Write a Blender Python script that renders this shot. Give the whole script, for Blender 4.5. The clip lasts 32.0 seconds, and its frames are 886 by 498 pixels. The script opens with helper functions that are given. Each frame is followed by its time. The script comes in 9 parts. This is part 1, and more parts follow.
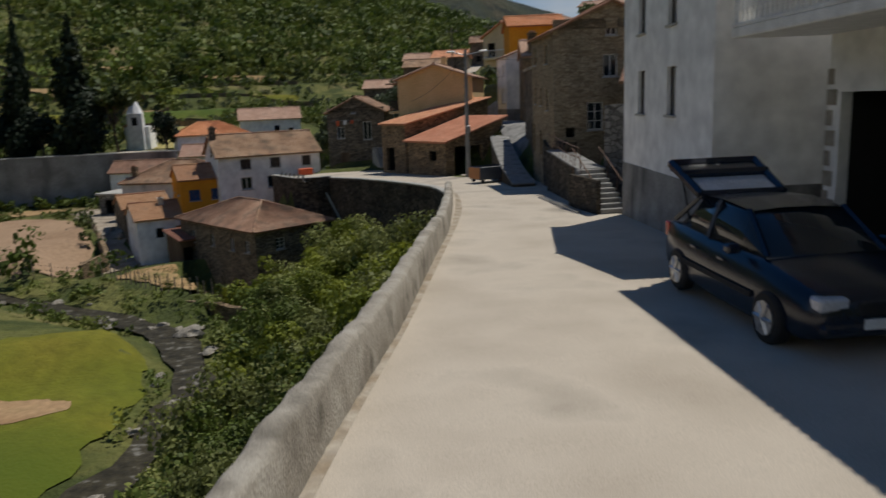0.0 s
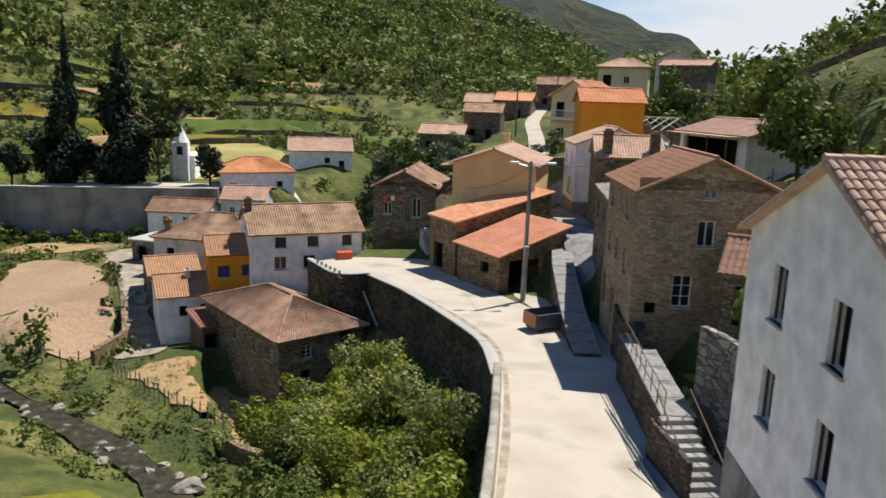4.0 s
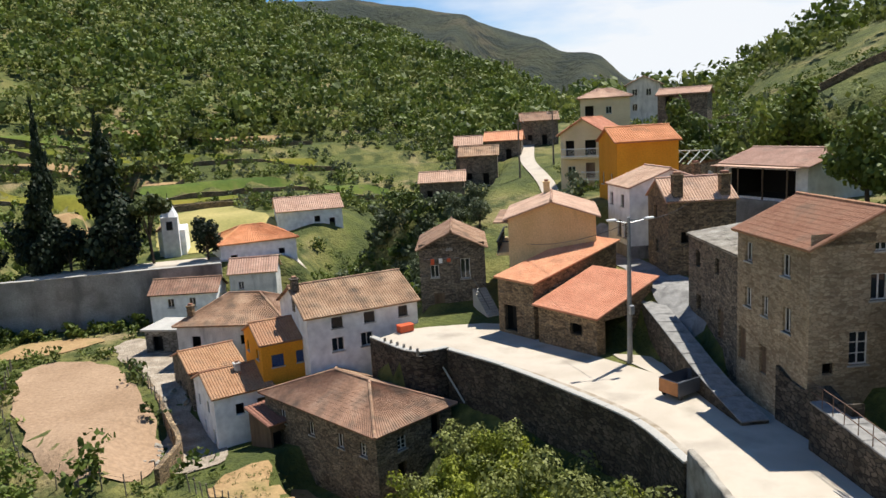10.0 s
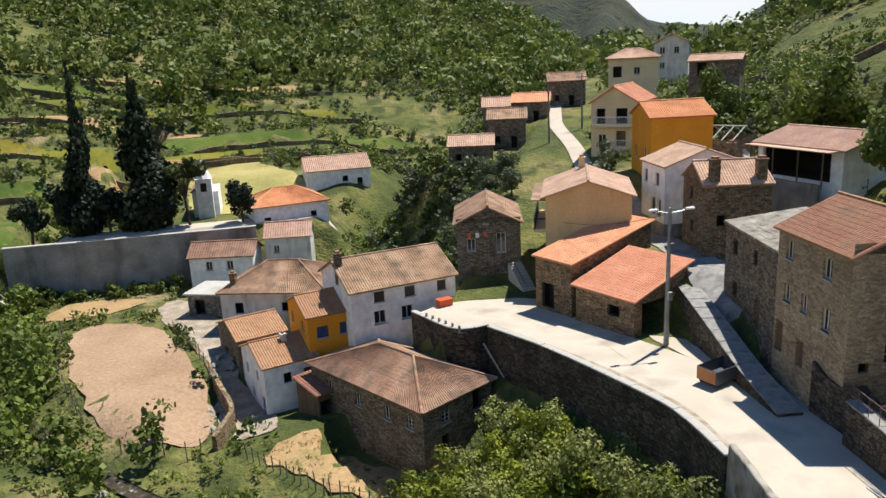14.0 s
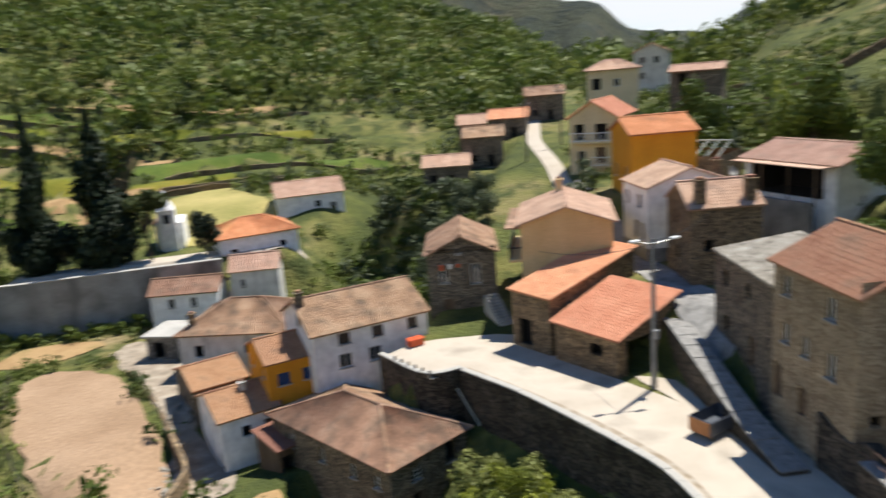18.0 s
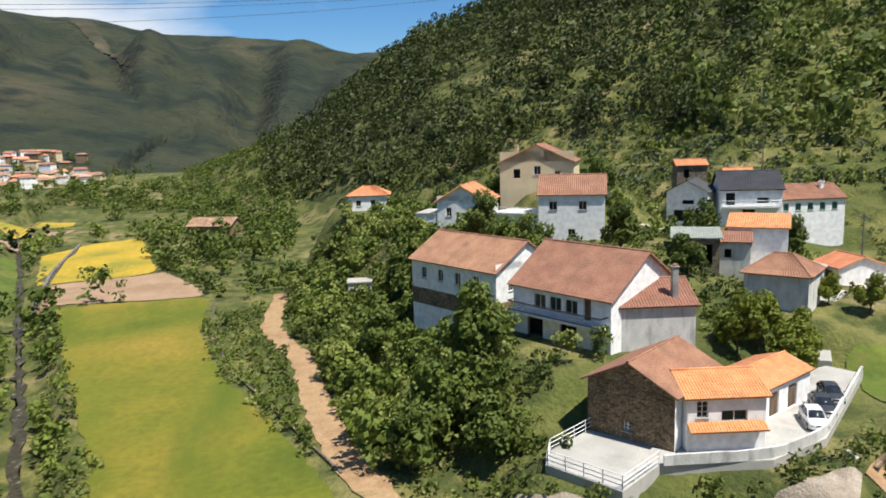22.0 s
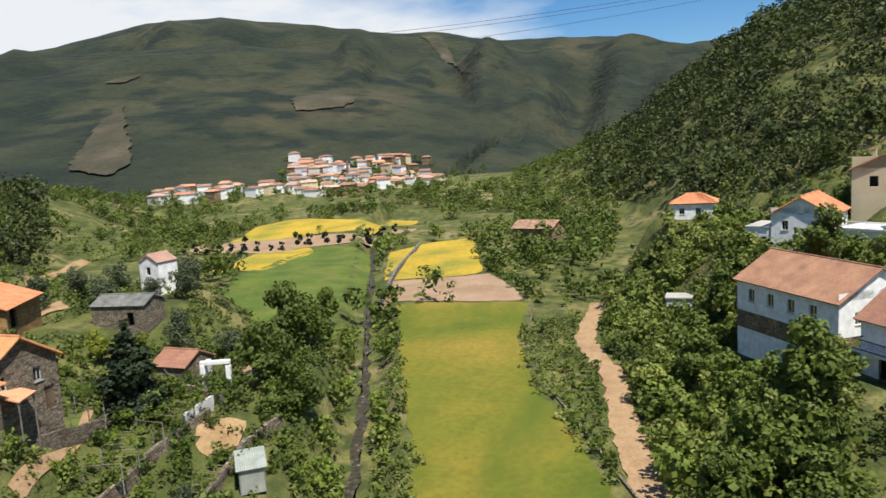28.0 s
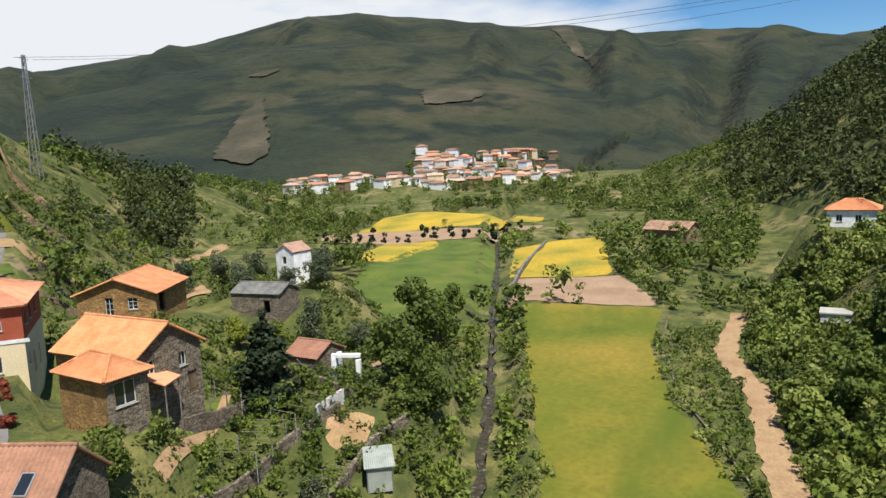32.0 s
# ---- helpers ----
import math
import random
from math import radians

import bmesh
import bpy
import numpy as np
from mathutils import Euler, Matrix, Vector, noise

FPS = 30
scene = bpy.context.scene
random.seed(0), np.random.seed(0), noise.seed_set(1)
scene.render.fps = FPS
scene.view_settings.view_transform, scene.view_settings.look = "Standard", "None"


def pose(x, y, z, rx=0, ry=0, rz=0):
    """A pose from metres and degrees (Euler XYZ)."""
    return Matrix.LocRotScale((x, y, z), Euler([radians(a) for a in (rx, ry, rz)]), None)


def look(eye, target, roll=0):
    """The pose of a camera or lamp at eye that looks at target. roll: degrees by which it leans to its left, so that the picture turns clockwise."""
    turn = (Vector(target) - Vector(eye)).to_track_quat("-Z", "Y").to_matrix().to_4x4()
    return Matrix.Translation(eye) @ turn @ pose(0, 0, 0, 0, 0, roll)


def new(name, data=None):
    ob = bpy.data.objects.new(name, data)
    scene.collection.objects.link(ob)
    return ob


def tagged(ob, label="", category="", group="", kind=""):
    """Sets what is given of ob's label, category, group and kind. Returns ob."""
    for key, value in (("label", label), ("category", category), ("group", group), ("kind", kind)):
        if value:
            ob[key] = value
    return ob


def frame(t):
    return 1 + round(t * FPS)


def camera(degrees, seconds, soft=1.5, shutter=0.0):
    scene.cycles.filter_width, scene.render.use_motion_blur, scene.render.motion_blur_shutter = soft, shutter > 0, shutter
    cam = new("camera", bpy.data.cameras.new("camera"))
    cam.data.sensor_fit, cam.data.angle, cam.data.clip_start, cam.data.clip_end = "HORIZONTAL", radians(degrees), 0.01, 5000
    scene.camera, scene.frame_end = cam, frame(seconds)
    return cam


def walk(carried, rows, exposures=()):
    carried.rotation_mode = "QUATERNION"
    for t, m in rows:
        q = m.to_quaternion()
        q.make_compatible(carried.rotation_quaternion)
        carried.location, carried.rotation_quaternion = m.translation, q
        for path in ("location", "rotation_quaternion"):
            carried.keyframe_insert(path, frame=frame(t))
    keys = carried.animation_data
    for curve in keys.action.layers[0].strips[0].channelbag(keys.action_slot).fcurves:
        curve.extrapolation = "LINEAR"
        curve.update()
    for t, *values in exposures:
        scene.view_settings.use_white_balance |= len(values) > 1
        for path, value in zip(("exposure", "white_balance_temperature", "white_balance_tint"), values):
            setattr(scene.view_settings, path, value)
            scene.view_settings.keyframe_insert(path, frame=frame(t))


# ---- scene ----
cam = camera(62.0, 32.0, shutter=0.5)
PATH = [
    (0, (-9.03, -0.23, 2.75), (-8.753, 1.709, 2.361), -2.37),
    (0.5, (-8.18, 0.76, 3.77), (-8.089, 2.708, 3.336), -2.60),
    (1, (-7.10, 1.83, 5.10), (-7.131, 3.780, 4.674), -2.85),
    (1.5, (-6.85, 3.17, 6.21), (-6.813, 5.148, 5.887), 5.25),
    (2, (-6.62, 4.72, 7.47), (-6.510, 6.676, 7.072), 2.79),
    (2.5, (-6.80, 5.80, 8.53), (-6.609, 7.743, 8.072), 2.61),
    (3, (-7.03, 7.05, 9.53), (-6.809, 8.983, 9.081), 1.45),
    (3.5, (-7.39, 7.97, 10.52), (-7.193, 9.910, 10.085), 1.87),
    (4, (-7.83, 8.60, 11.16), (-7.684, 10.552, 10.746), 1.73),
    (4.5, (-8.63, 8.80, 11.75), (-8.542, 10.757, 11.340), 1.73),
    (6.5, (-12.82, 12.07, 12.94), (-12.632, 14.024, 12.579), 1.45),
    (7, (-14.18, 12.15, 12.96), (-13.995, 14.091, 12.530), -2.44),
    (7.5, (-14.73, 12.80, 13.43), (-14.540, 14.747, 13.026), -2.65),
    (8, (-15.76, 12.75, 13.12), (-15.551, 14.708, 12.796), -2.13),
    (8.5, (-16.64, 12.90, 12.96), (-16.406, 14.849, 12.597), -3.67),
    (9, (-17.40, 13.12, 12.91), (-17.099, 15.064, 12.528), -3.58),
    (9.5, (-18.30, 13.11, 13.36), (-17.965, 15.012, 12.843), -3.42),
    (10, (-18.41, 13.41, 13.60), (-18.081, 15.358, 13.263), -3.32),
    (10.5, (-18.97, 13.26, 13.81), (-18.655, 15.211, 13.479), -3.05),
    (11, (-19.26, 13.23, 14.16), (-18.963, 15.182, 13.820), -3.08),
    (11.5, (-19.56, 13.02, 14.56), (-19.268, 14.971, 14.222), -2.96),
    (12, (-19.86, 12.83, 15.15), (-19.597, 14.780, 14.805), -3.00),
    (12.5, (-20.30, 12.51, 15.61), (-20.033, 14.443, 15.179), -2.84),
    (13, (-20.44, 12.53, 16.00), (-20.155, 14.459, 15.559), -2.90),
    (13.5, (-20.72, 12.46, 16.51), (-20.417, 14.377, 16.020), -2.91),
    (14, (-20.85, 12.58, 17.11), (-20.564, 14.503, 16.619), -2.94),
    (14.5, (-20.87, 12.70, 17.33), (-20.603, 14.619, 16.834), -2.96),
    (15, (-20.70, 13.18, 17.65), (-20.426, 15.102, 17.163), -3.04),
    (15.5, (-19.87, 14.30, 17.50), (-19.363, 16.176, 17.007), -3.32),
    (17.5, (-18.88, 16.09, 17.57), (-18.248, 17.926, 17.090), -3.70),
    (18, (-18.22, 17.20, 17.63), (-17.906, 19.117, 17.172), -4.66),
    (18.5, (-17.12, 18.46, 17.78), (-17.210, 20.409, 17.329), -5.54),
    (19, (-16.46, 19.15, 17.70), (-16.880, 21.054, 17.265), -5.04),
    (19.5, (-16.49, 19.33, 17.80), (-17.199, 21.139, 17.336), -3.30),
    (20, (-16.99, 19.96, 18.05), (-17.997, 21.613, 17.570), -1.35),
    (20.5, (-16.86, 21.65, 18.08), (-18.329, 22.921, 17.591), -3.05),
    (21, (-16.70, 21.66, 18.03), (-18.443, 22.520, 17.569), -1.63),
    (21.5, (-16.31, 22.05, 18.25), (-18.177, 22.614, 17.833), -3.05),
    (22, (-16.60, 22.30, 17.80), (-18.488, 22.881, 17.496), -1.75),
    (22.5, (-17.32, 22.48, 17.52), (-19.160, 23.216, 17.223), -0.85),
    (23, (-17.81, 22.67, 17.38), (-19.591, 23.532, 17.094), 0.03),
    (23.5, (-17.81, 22.72, 17.51), (-19.608, 23.540, 17.213), -0.29),
    (24, (-17.22, 22.79, 17.87), (-19.103, 23.369, 17.551), -1.60),
    (24.5, (-16.39, 23.25, 18.24), (-18.352, 23.496, 17.924), -3.14),
    (25, (-16.17, 23.94, 18.17), (-18.142, 23.944, 17.865), -3.17),
    (25.5, (-16.32, 24.67, 18.57), (-18.297, 24.506, 18.283), -3.70),
    (27.5, (-17.47, 24.03, 19.82), (-19.436, 23.808, 19.568), -3.43),
    (28, (-17.59, 23.45, 20.08), (-19.550, 23.179, 19.804), -3.57),
    (28.5, (-17.46, 22.88, 20.34), (-19.412, 22.546, 20.064), -2.98),
    (29, (-18.01, 22.81, 20.31), (-19.943, 22.373, 20.041), -3.14),
    (29.5, (-18.66, 22.77, 20.35), (-20.543, 22.145, 20.087), -2.38),
    (30, (-19.17, 22.62, 20.40), (-21.008, 21.869, 20.124), -1.72),
    (30.5, (-19.38, 22.41, 20.41), (-21.216, 21.664, 20.133), -1.94),
    (31, (-19.48, 22.13, 20.45), (-21.342, 21.451, 20.199), -2.12),
    (31.5, (-19.56, 21.80, 20.45), (-21.446, 21.182, 20.166), -2.65),
    (32, (-19.65, 21.61, 20.47), (-21.537, 21.021, 20.196), -2.65),
]
walk(cam, [(t, look(eye, target, roll)) for t, eye, target, roll in PATH],
     [(0.0, -0.66), (1.0, -0.45), (2.0, 0.02), (3.0, 0.2), (5.0, 0.40), (9.0, 0.50), (20.0, 0.54), (24.0, 0.40), (32.0, 0.40)])

# ---------------------------------------------------------------- world, sun
SUN_AZ = radians(-53.0)      # compass angle of the sun, from +y towards -x
SUN_EL = radians(64.0)
world = bpy.data.worlds.new("sky")
scene.world = world
world.use_nodes = True
wn, wl = world.node_tree.nodes, world.node_tree.links
wn.clear()
w_out = wn.new("ShaderNodeOutputWorld")
w_bg = wn.new("ShaderNodeBackground")
w_sky = wn.new("ShaderNodeTexSky")
w_sky.sky_type = "NISHITA"
w_sky.sun_disc = False
w_sky.sun_elevation = SUN_EL
w_sky.sun_rotation = -SUN_AZ
w_sky.altitude = 900
w_sky.dust_density = 0.1
w_sky.ozone_density = 5.0
w_bg.inputs["Strength"].default_value = 0.08
# thin clouds over the sky
w_tc = wn.new("ShaderNodeTexCoord")
w_map = wn.new("ShaderNodeMapping")
w_map.inputs["Scale"].default_value = (1.2, 1.2, 4.5)
w_noise = wn.new("ShaderNodeTexNoise")
w_noise.inputs["Scale"].default_value = 1.7
w_noise.inputs["Detail"].default_value = 7
w_noise.inputs["Roughness"].default_value = 0.55
w_ramp = wn.new("ShaderNodeValToRGB")
w_ramp.color_ramp.elements[0].position = 0.42
w_ramp.color_ramp.elements[1].position = 0.66
w_mix = wn.new("ShaderNodeMix")
w_mix.data_type = "RGBA"
w_mix.inputs["B"].default_value = (8.0, 8.3, 8.7, 1)
wl.new(w_tc.outputs["Generated"], w_map.inputs["Vector"])
wl.new(w_map.outputs["Vector"], w_noise.inputs["Vector"])
# the cloud cover is thickest to the south-west and north-east, thin in between
w_dot = wn.new("ShaderNodeVectorMath")
w_dot.operation = "DOT_PRODUCT"
w_dot.inputs[1].default_value = (-0.766, -0.643, 0.0)
wl.new(w_tc.outputs["Generated"], w_dot.inputs[0])
w_abs = wn.new("ShaderNodeMath")
w_abs.operation = "ABSOLUTE"
wl.new(w_dot.outputs["Value"], w_abs.inputs[0])
w_add = wn.new("ShaderNodeMath")
w_add.operation = "MULTIPLY_ADD"
w_add.inputs[1].default_value = 0.9
wl.new(w_abs.outputs[0], w_add.inputs[0])
w_sub = wn.new("ShaderNodeMath")
w_sub.inputs[1].default_value = -0.70
wl.new(w_noise.outputs["Fac"], w_sub.inputs[0])
wl.new(w_sub.outputs[0], w_add.inputs[2])
wl.new(w_add.outputs[0], w_ramp.inputs["Fac"])
wl.new(w_ramp.outputs["Color"], w_mix.inputs["Factor"])
w_hsv = wn.new("ShaderNodeHueSaturation")
w_hsv.inputs["Saturation"].default_value = 1.25
w_hsv.inputs["Value"].default_value = 1.1
wl.new(w_sky.outputs["Color"], w_hsv.inputs["Color"])
wl.new(w_hsv.outputs["Color"], w_mix.inputs["A"])
wl.new(w_mix.outputs["Result"], w_bg.inputs["Color"])
wl.new(w_bg.outputs["Background"], w_out.inputs["Surface"])

sun = new("sun", bpy.data.lights.new("sun", "SUN"))
sun.data.energy = 5.0
sun.data.angle = radians(0.5)
sun.data.color = (1.0, 0.95, 0.86)
sun_dir = Vector((-math.sin(SUN_AZ) * math.cos(SUN_EL), math.cos(SUN_AZ) * math.cos(SUN_EL), math.sin(SUN_EL)))
sun.matrix_world = look(sun_dir * 300, (0, 0, 0))

# ---------------------------------------------------------------- materials
MATS = {}


def nodes_of(name):
    m = bpy.data.materials.new(name)
    m.use_nodes = True
    nt = m.node_tree
    return m, nt.nodes, nt.links, nt.nodes["Principled BSDF"]


def surface(name, stops, scale=1.0, fine=12.0, rough=0.9, bump=0.3, bump_scale=None, stretch=(1, 1, 1), metal=0.0,
            spec=0.3, island=0.0, coords="Object", dist=0.03, stain=None):
    """A material of a coarse noise through a colour ramp, darkened and lightened by a finer one, with bump."""
    if name in MATS:
        return MATS[name]
    m, n, l, b = nodes_of(name)
    tc = n.new("ShaderNodeTexCoord")
    mp = n.new("ShaderNodeMapping")
    mp.inputs["Scale"].default_value = stretch
    l.new(tc.outputs[coords], mp.inputs["Vector"])
    a = n.new("ShaderNodeTexNoise")
    a.inputs["Scale"].default_value = scale
    a.inputs["Detail"].default_value = 6
    l.new(mp.outputs["Vector"], a.inputs["Vector"])
    ramp = n.new("ShaderNodeValToRGB")
    els = ramp.color_ramp.elements
    while len(els) < len(stops):
        els.new(0.5)
    for e, (pos, col) in zip(els, stops):
        e.position, e.color = pos, (*col, 1)
    l.new(a.outputs["Fac"], ramp.inputs["Fac"])
    c = n.new("ShaderNodeTexNoise")
    c.inputs["Scale"].default_value = fine
    c.inputs["Detail"].default_value = 5
    l.new(mp.outputs["Vector"], c.inputs["Vector"])
    hsv = n.new("ShaderNodeHueSaturation")
    l.new(ramp.outputs["Color"], hsv.inputs["Color"])
    mr = n.new("ShaderNodeMapRange")
    mr.inputs["From Min"].default_value, mr.inputs["From Max"].default_value = 0.25, 0.75
    mr.inputs["To Min"].default_value, mr.inputs["To Max"].default_value = 0.80, 1.20
    l.new(c.outputs["Fac"], mr.inputs["Value"])
    val = mr.outputs["Result"]
    if island:
        geo = n.new("ShaderNodeNewGeometry")
        oi = n.new("ShaderNodeObjectInfo")
        add = n.new("ShaderNodeMath")
        add.operation = "ADD"
        l.new(geo.outputs["Random Per Island"], add.inputs[0])
        l.new(oi.outputs["Random"], add.inputs[1])
        fr = n.new("ShaderNodeMath")
        fr.operation = "FRACT"
        l.new(add.outputs[0], fr.inputs[0])
        m2 = n.new("ShaderNodeMapRange")
        m2.inputs["To Min"].default_value, m2.inputs["To Max"].default_value = 1 - island, 1 + island
        l.new(fr.outputs[0], m2.inputs["Value"])
        mul = n.new("ShaderNodeMath")
        mul.operation = "MULTIPLY"
        l.new(val, mul.inputs[0])
        l.new(m2.outputs["Result"], mul.inputs[1])
        val = mul.outputs[0]
        m3 = n.new("ShaderNodeMapRange")
        m3.inputs["To Min"].default_value, m3.inputs["To Max"].default_value = 0.5 - island * 0.07, 0.5 + island * 0.05
        l.new(fr.outputs[0], m3.inputs["Value"])
        l.new(m3.outputs["Result"], hsv.inputs["Hue"])
    l.new(val, hsv.inputs["Value"])
    colour = hsv.outputs["Color"]
    if stain:
        col, lo, hi, sscale = stain
        st = n.new("ShaderNodeTexNoise")
        st.inputs["Scale"].default_value = 1.0
        st.inputs["Detail"].default_value = 8
        mp2 = n.new("ShaderNodeMapping")
        mp2.inputs["Scale"].default_value = sscale
        l.new(tc.outputs[coords], mp2.inputs["Vector"])
        l.new(mp2.outputs["Vector"], st.inputs["Vector"])
        r2 = n.new("ShaderNodeMapRange")
        r2.inputs["From Min"].default_value, r2.inputs["From Max"].default_value = lo, hi
        l.new(st.outputs["Fac"], r2.inputs["Value"])
        mx = n.new("ShaderNodeMix")
        mx.data_type = "RGBA"
        mx.inputs["B"].default_value = (*col, 1)
        l.new(r2.outputs["Result"], mx.inputs["Factor"])
        l.new(colour, mx.inputs["A"])
        colour = mx.outputs["Result"]
    l.new(colour, b.inputs["Base Color"])
    b.inputs["Roughness"].default_value = rough
    b.inputs["Metallic"].default_value = metal
    b.inputs["Specular IOR Level"].default_value = spec
    if bump:
        bp = n.new("ShaderNodeBump")
        bp.inputs["Strength"].default_value = bump
        bp.inputs["Distance"].default_value = dist
        src = c
        if bump_scale:
            src = n.new("ShaderNodeTexNoise")
            src.inputs["Scale"].default_value = bump_scale
            src.inputs["Detail"].default_value = 6
            l.new(mp.outputs["Vector"], src.inputs["Vector"])
        l.new(src.outputs["Fac"], bp.inputs["Height"])
        l.new(bp.outputs["Normal"], b.inputs["Normal"])
    MATS[name] = m
    return m


def masonry(name, cols, mortar, sx=0.45, sy=0.22, rough=0.95, bump=0.6):
    """Rubble stone: stretched Voronoi cells with recessed mortar joints."""
    if name in MATS:
        return MATS[name]
    m, n, l, b = nodes_of(name)
    tc = n.new("ShaderNodeTexCoord")
    mp = n.new("ShaderNodeMapping")
    mp.inputs["Scale"].default_value = (1 / sx, 1 / sx, 1 / sy)
    l.new(tc.outputs["Object"], mp.inputs["Vector"])
    warp = n.new("ShaderNodeTexNoise")
    warp.inputs["Scale"].default_value = 0.8
    l.new(mp.outputs["Vector"], warp.inputs["Vector"])
    add = n.new("ShaderNodeVectorMath")
    add.operation = "ADD"
    l.new(mp.outputs["Vector"], add.inputs[0])
    l.new(warp.outputs["Color"], add.inputs[1])
    v = n.new("ShaderNodeTexVoronoi")
    v.inputs["Scale"].default_value = 1.0
    l.new(add.outputs[0], v.inputs["Vector"])
    ve = n.new("ShaderNodeTexVoronoi")
    ve.feature = "DISTANCE_TO_EDGE"
    ve.inputs["Scale"].default_value = 1.0
    l.new(add.outputs[0], ve.inputs["Vector"])
    sep = n.new("ShaderNodeSeparateColor")
    l.new(v.outputs["Color"], sep.inputs["Color"])
    ramp = n.new("ShaderNodeValToRGB")
    els = ramp.color_ramp.elements
    while len(els) < len(cols):
        els.new(0.5)
    for i, (e, col) in enumerate(zip(els, cols)):
        e.position, e.color = i / (len(cols) - 1), (*col, 1)
    l.new(sep.outputs["Red"], ramp.inputs["Fac"])
    big = n.new("ShaderNodeTexNoise")
    big.inputs["Scale"].default_value = 0.5
    big.inputs["Detail"].default_value = 8
    l.new(tc.outputs["Object"], big.inputs["Vector"])
    mr = n.new("ShaderNodeMapRange")
    mr.inputs["From Min"].default_value, mr.inputs["From Max"].default_value = 0.25, 0.75
    mr.inputs["To Min"].default_value, mr.inputs["To Max"].default_value = 0.55, 1.35
    l.new(big.outputs["Fac"], mr.inputs["Value"])
    hsv = n.new("ShaderNodeHueSaturation")
    l.new(ramp.outputs["Color"], hsv.inputs["Color"])
    l.new(mr.outputs["Result"], hsv.inputs["Value"])
    joint = n.new("ShaderNodeMapRange")
    joint.inputs["From Min"].default_value, joint.inputs["From Max"].default_value = 0.01, 0.10
    l.new(ve.outputs["Distance"], joint.inputs["Value"])
    mx = n.new("ShaderNodeMix")
    mx.data_type = "RGBA"
    mx.inputs["A"].default_value = (*mortar, 1)
    l.new(joint.outputs["Result"], mx.inputs["Factor"])
    l.new(hsv.outputs["Color"], mx.inputs["B"])
    l.new(mx.outputs["Result"], b.inputs["Base Color"])
    b.inputs["Roughness"].default_value = rough
    b.inputs["Specular IOR Level"].default_value = 0.2
    bp = n.new("ShaderNodeBump")
    bp.inputs["Strength"].default_value = bump
    bp.inputs["Distance"].default_value = 0.06
    l.new(joint.outputs["Result"], bp.inputs["Height"])
    l.new(bp.outputs["Normal"], b.inputs["Normal"])
    MATS[name] = m
    return m


def leaf_mat(name, dark, light, trans=0.25):
    """Foliage: each leaf clump its own shade, lightly translucent."""
    if name in MATS:
        return MATS[name]
    m, n, l, b = nodes_of(name)
    geo = n.new("ShaderNodeNewGeometry")
    oi = n.new("ShaderNodeObjectInfo")
    ns = n.new("ShaderNodeTexNoise")
    ns.inputs["Scale"].default_value = 0.07
    ns.inputs["Detail"].default_value = 6
    ns.inputs["Roughness"].default_value = 0.65
    tc = n.new("ShaderNodeTexCoord")
    l.new(tc.outputs["Object"], ns.inputs["Vector"])
    s1 = n.new("ShaderNodeMath")
    s1.operation = "MULTIPLY_ADD"
    s1.inputs[1].default_value = 0.24
    l.new(geo.outputs["Random Per Island"], s1.inputs[0])
    s2 = n.new("ShaderNodeMath")
    s2.operation = "MULTIPLY_ADD"
    s2.inputs[1].default_value = 0.3
    l.new(oi.outputs["Random"], s2.inputs[0])
    s3 = n.new("ShaderNodeMath")
    s3.operation = "MULTIPLY_ADD"
    s3.inputs[1].default_value = 2.2
    s3.inputs[2].default_value = -0.86
    l.new(ns.outputs["Fac"], s3.inputs[0])
    l.new(s3.outputs[0], s2.inputs[2])
    l.new(s2.outputs[0], s1.inputs[2])
    mx = n.new("ShaderNodeMix")
    mx.data_type = "RGBA"
    mx.inputs["A"].default_value = (*dark, 1)
    mx.inputs["B"].default_value = (*light, 1)
    mx.clamp_factor = True
    l.new(s1.outputs[0], mx.inputs["Factor"])
    l.new(mx.outputs["Result"], b.inputs["Base Color"])
    b.inputs["Roughness"].default_value = 0.6
    b.inputs["Specular IOR Level"].default_value = 0.25
    tr = n.new("ShaderNodeBsdfTranslucent")
    l.new(mx.outputs["Result"], tr.inputs["Color"])
    ms = n.new("ShaderNodeMixShader")
    ms.inputs["Fac"].default_value = trans
    out = n["Material Output"]
    l.new(b.outputs["BSDF"], ms.inputs[1])
    l.new(tr.outputs["BSDF"], ms.inputs[2])
    l.new(ms.outputs["Shader"], out.inputs["Surface"])
    MATS[name] = m
    return m


def plain(name, col, rough=0.5, metal=0.0, spec=0.4):
    return surface(name, [(0.3, tuple(c * 0.85 for c in col)), (0.7, tuple(min(1, c * 1.12) for c in col))], 2.0, 30.0, rough, 0.08, metal=metal, spec=spec)


def glass_mat():
    if "window_glass" in MATS:
        return MATS["window_glass"]
    m, n, l, b = nodes_of("window_glass")
    b.inputs["Base Color"].default_value = (0.02, 0.025, 0.03, 1)
    b.inputs["Roughness"].default_value = 0.06
    b.inputs["Specular IOR Level"].default_value = 0.6
    MATS["window_glass"] = m
    return m


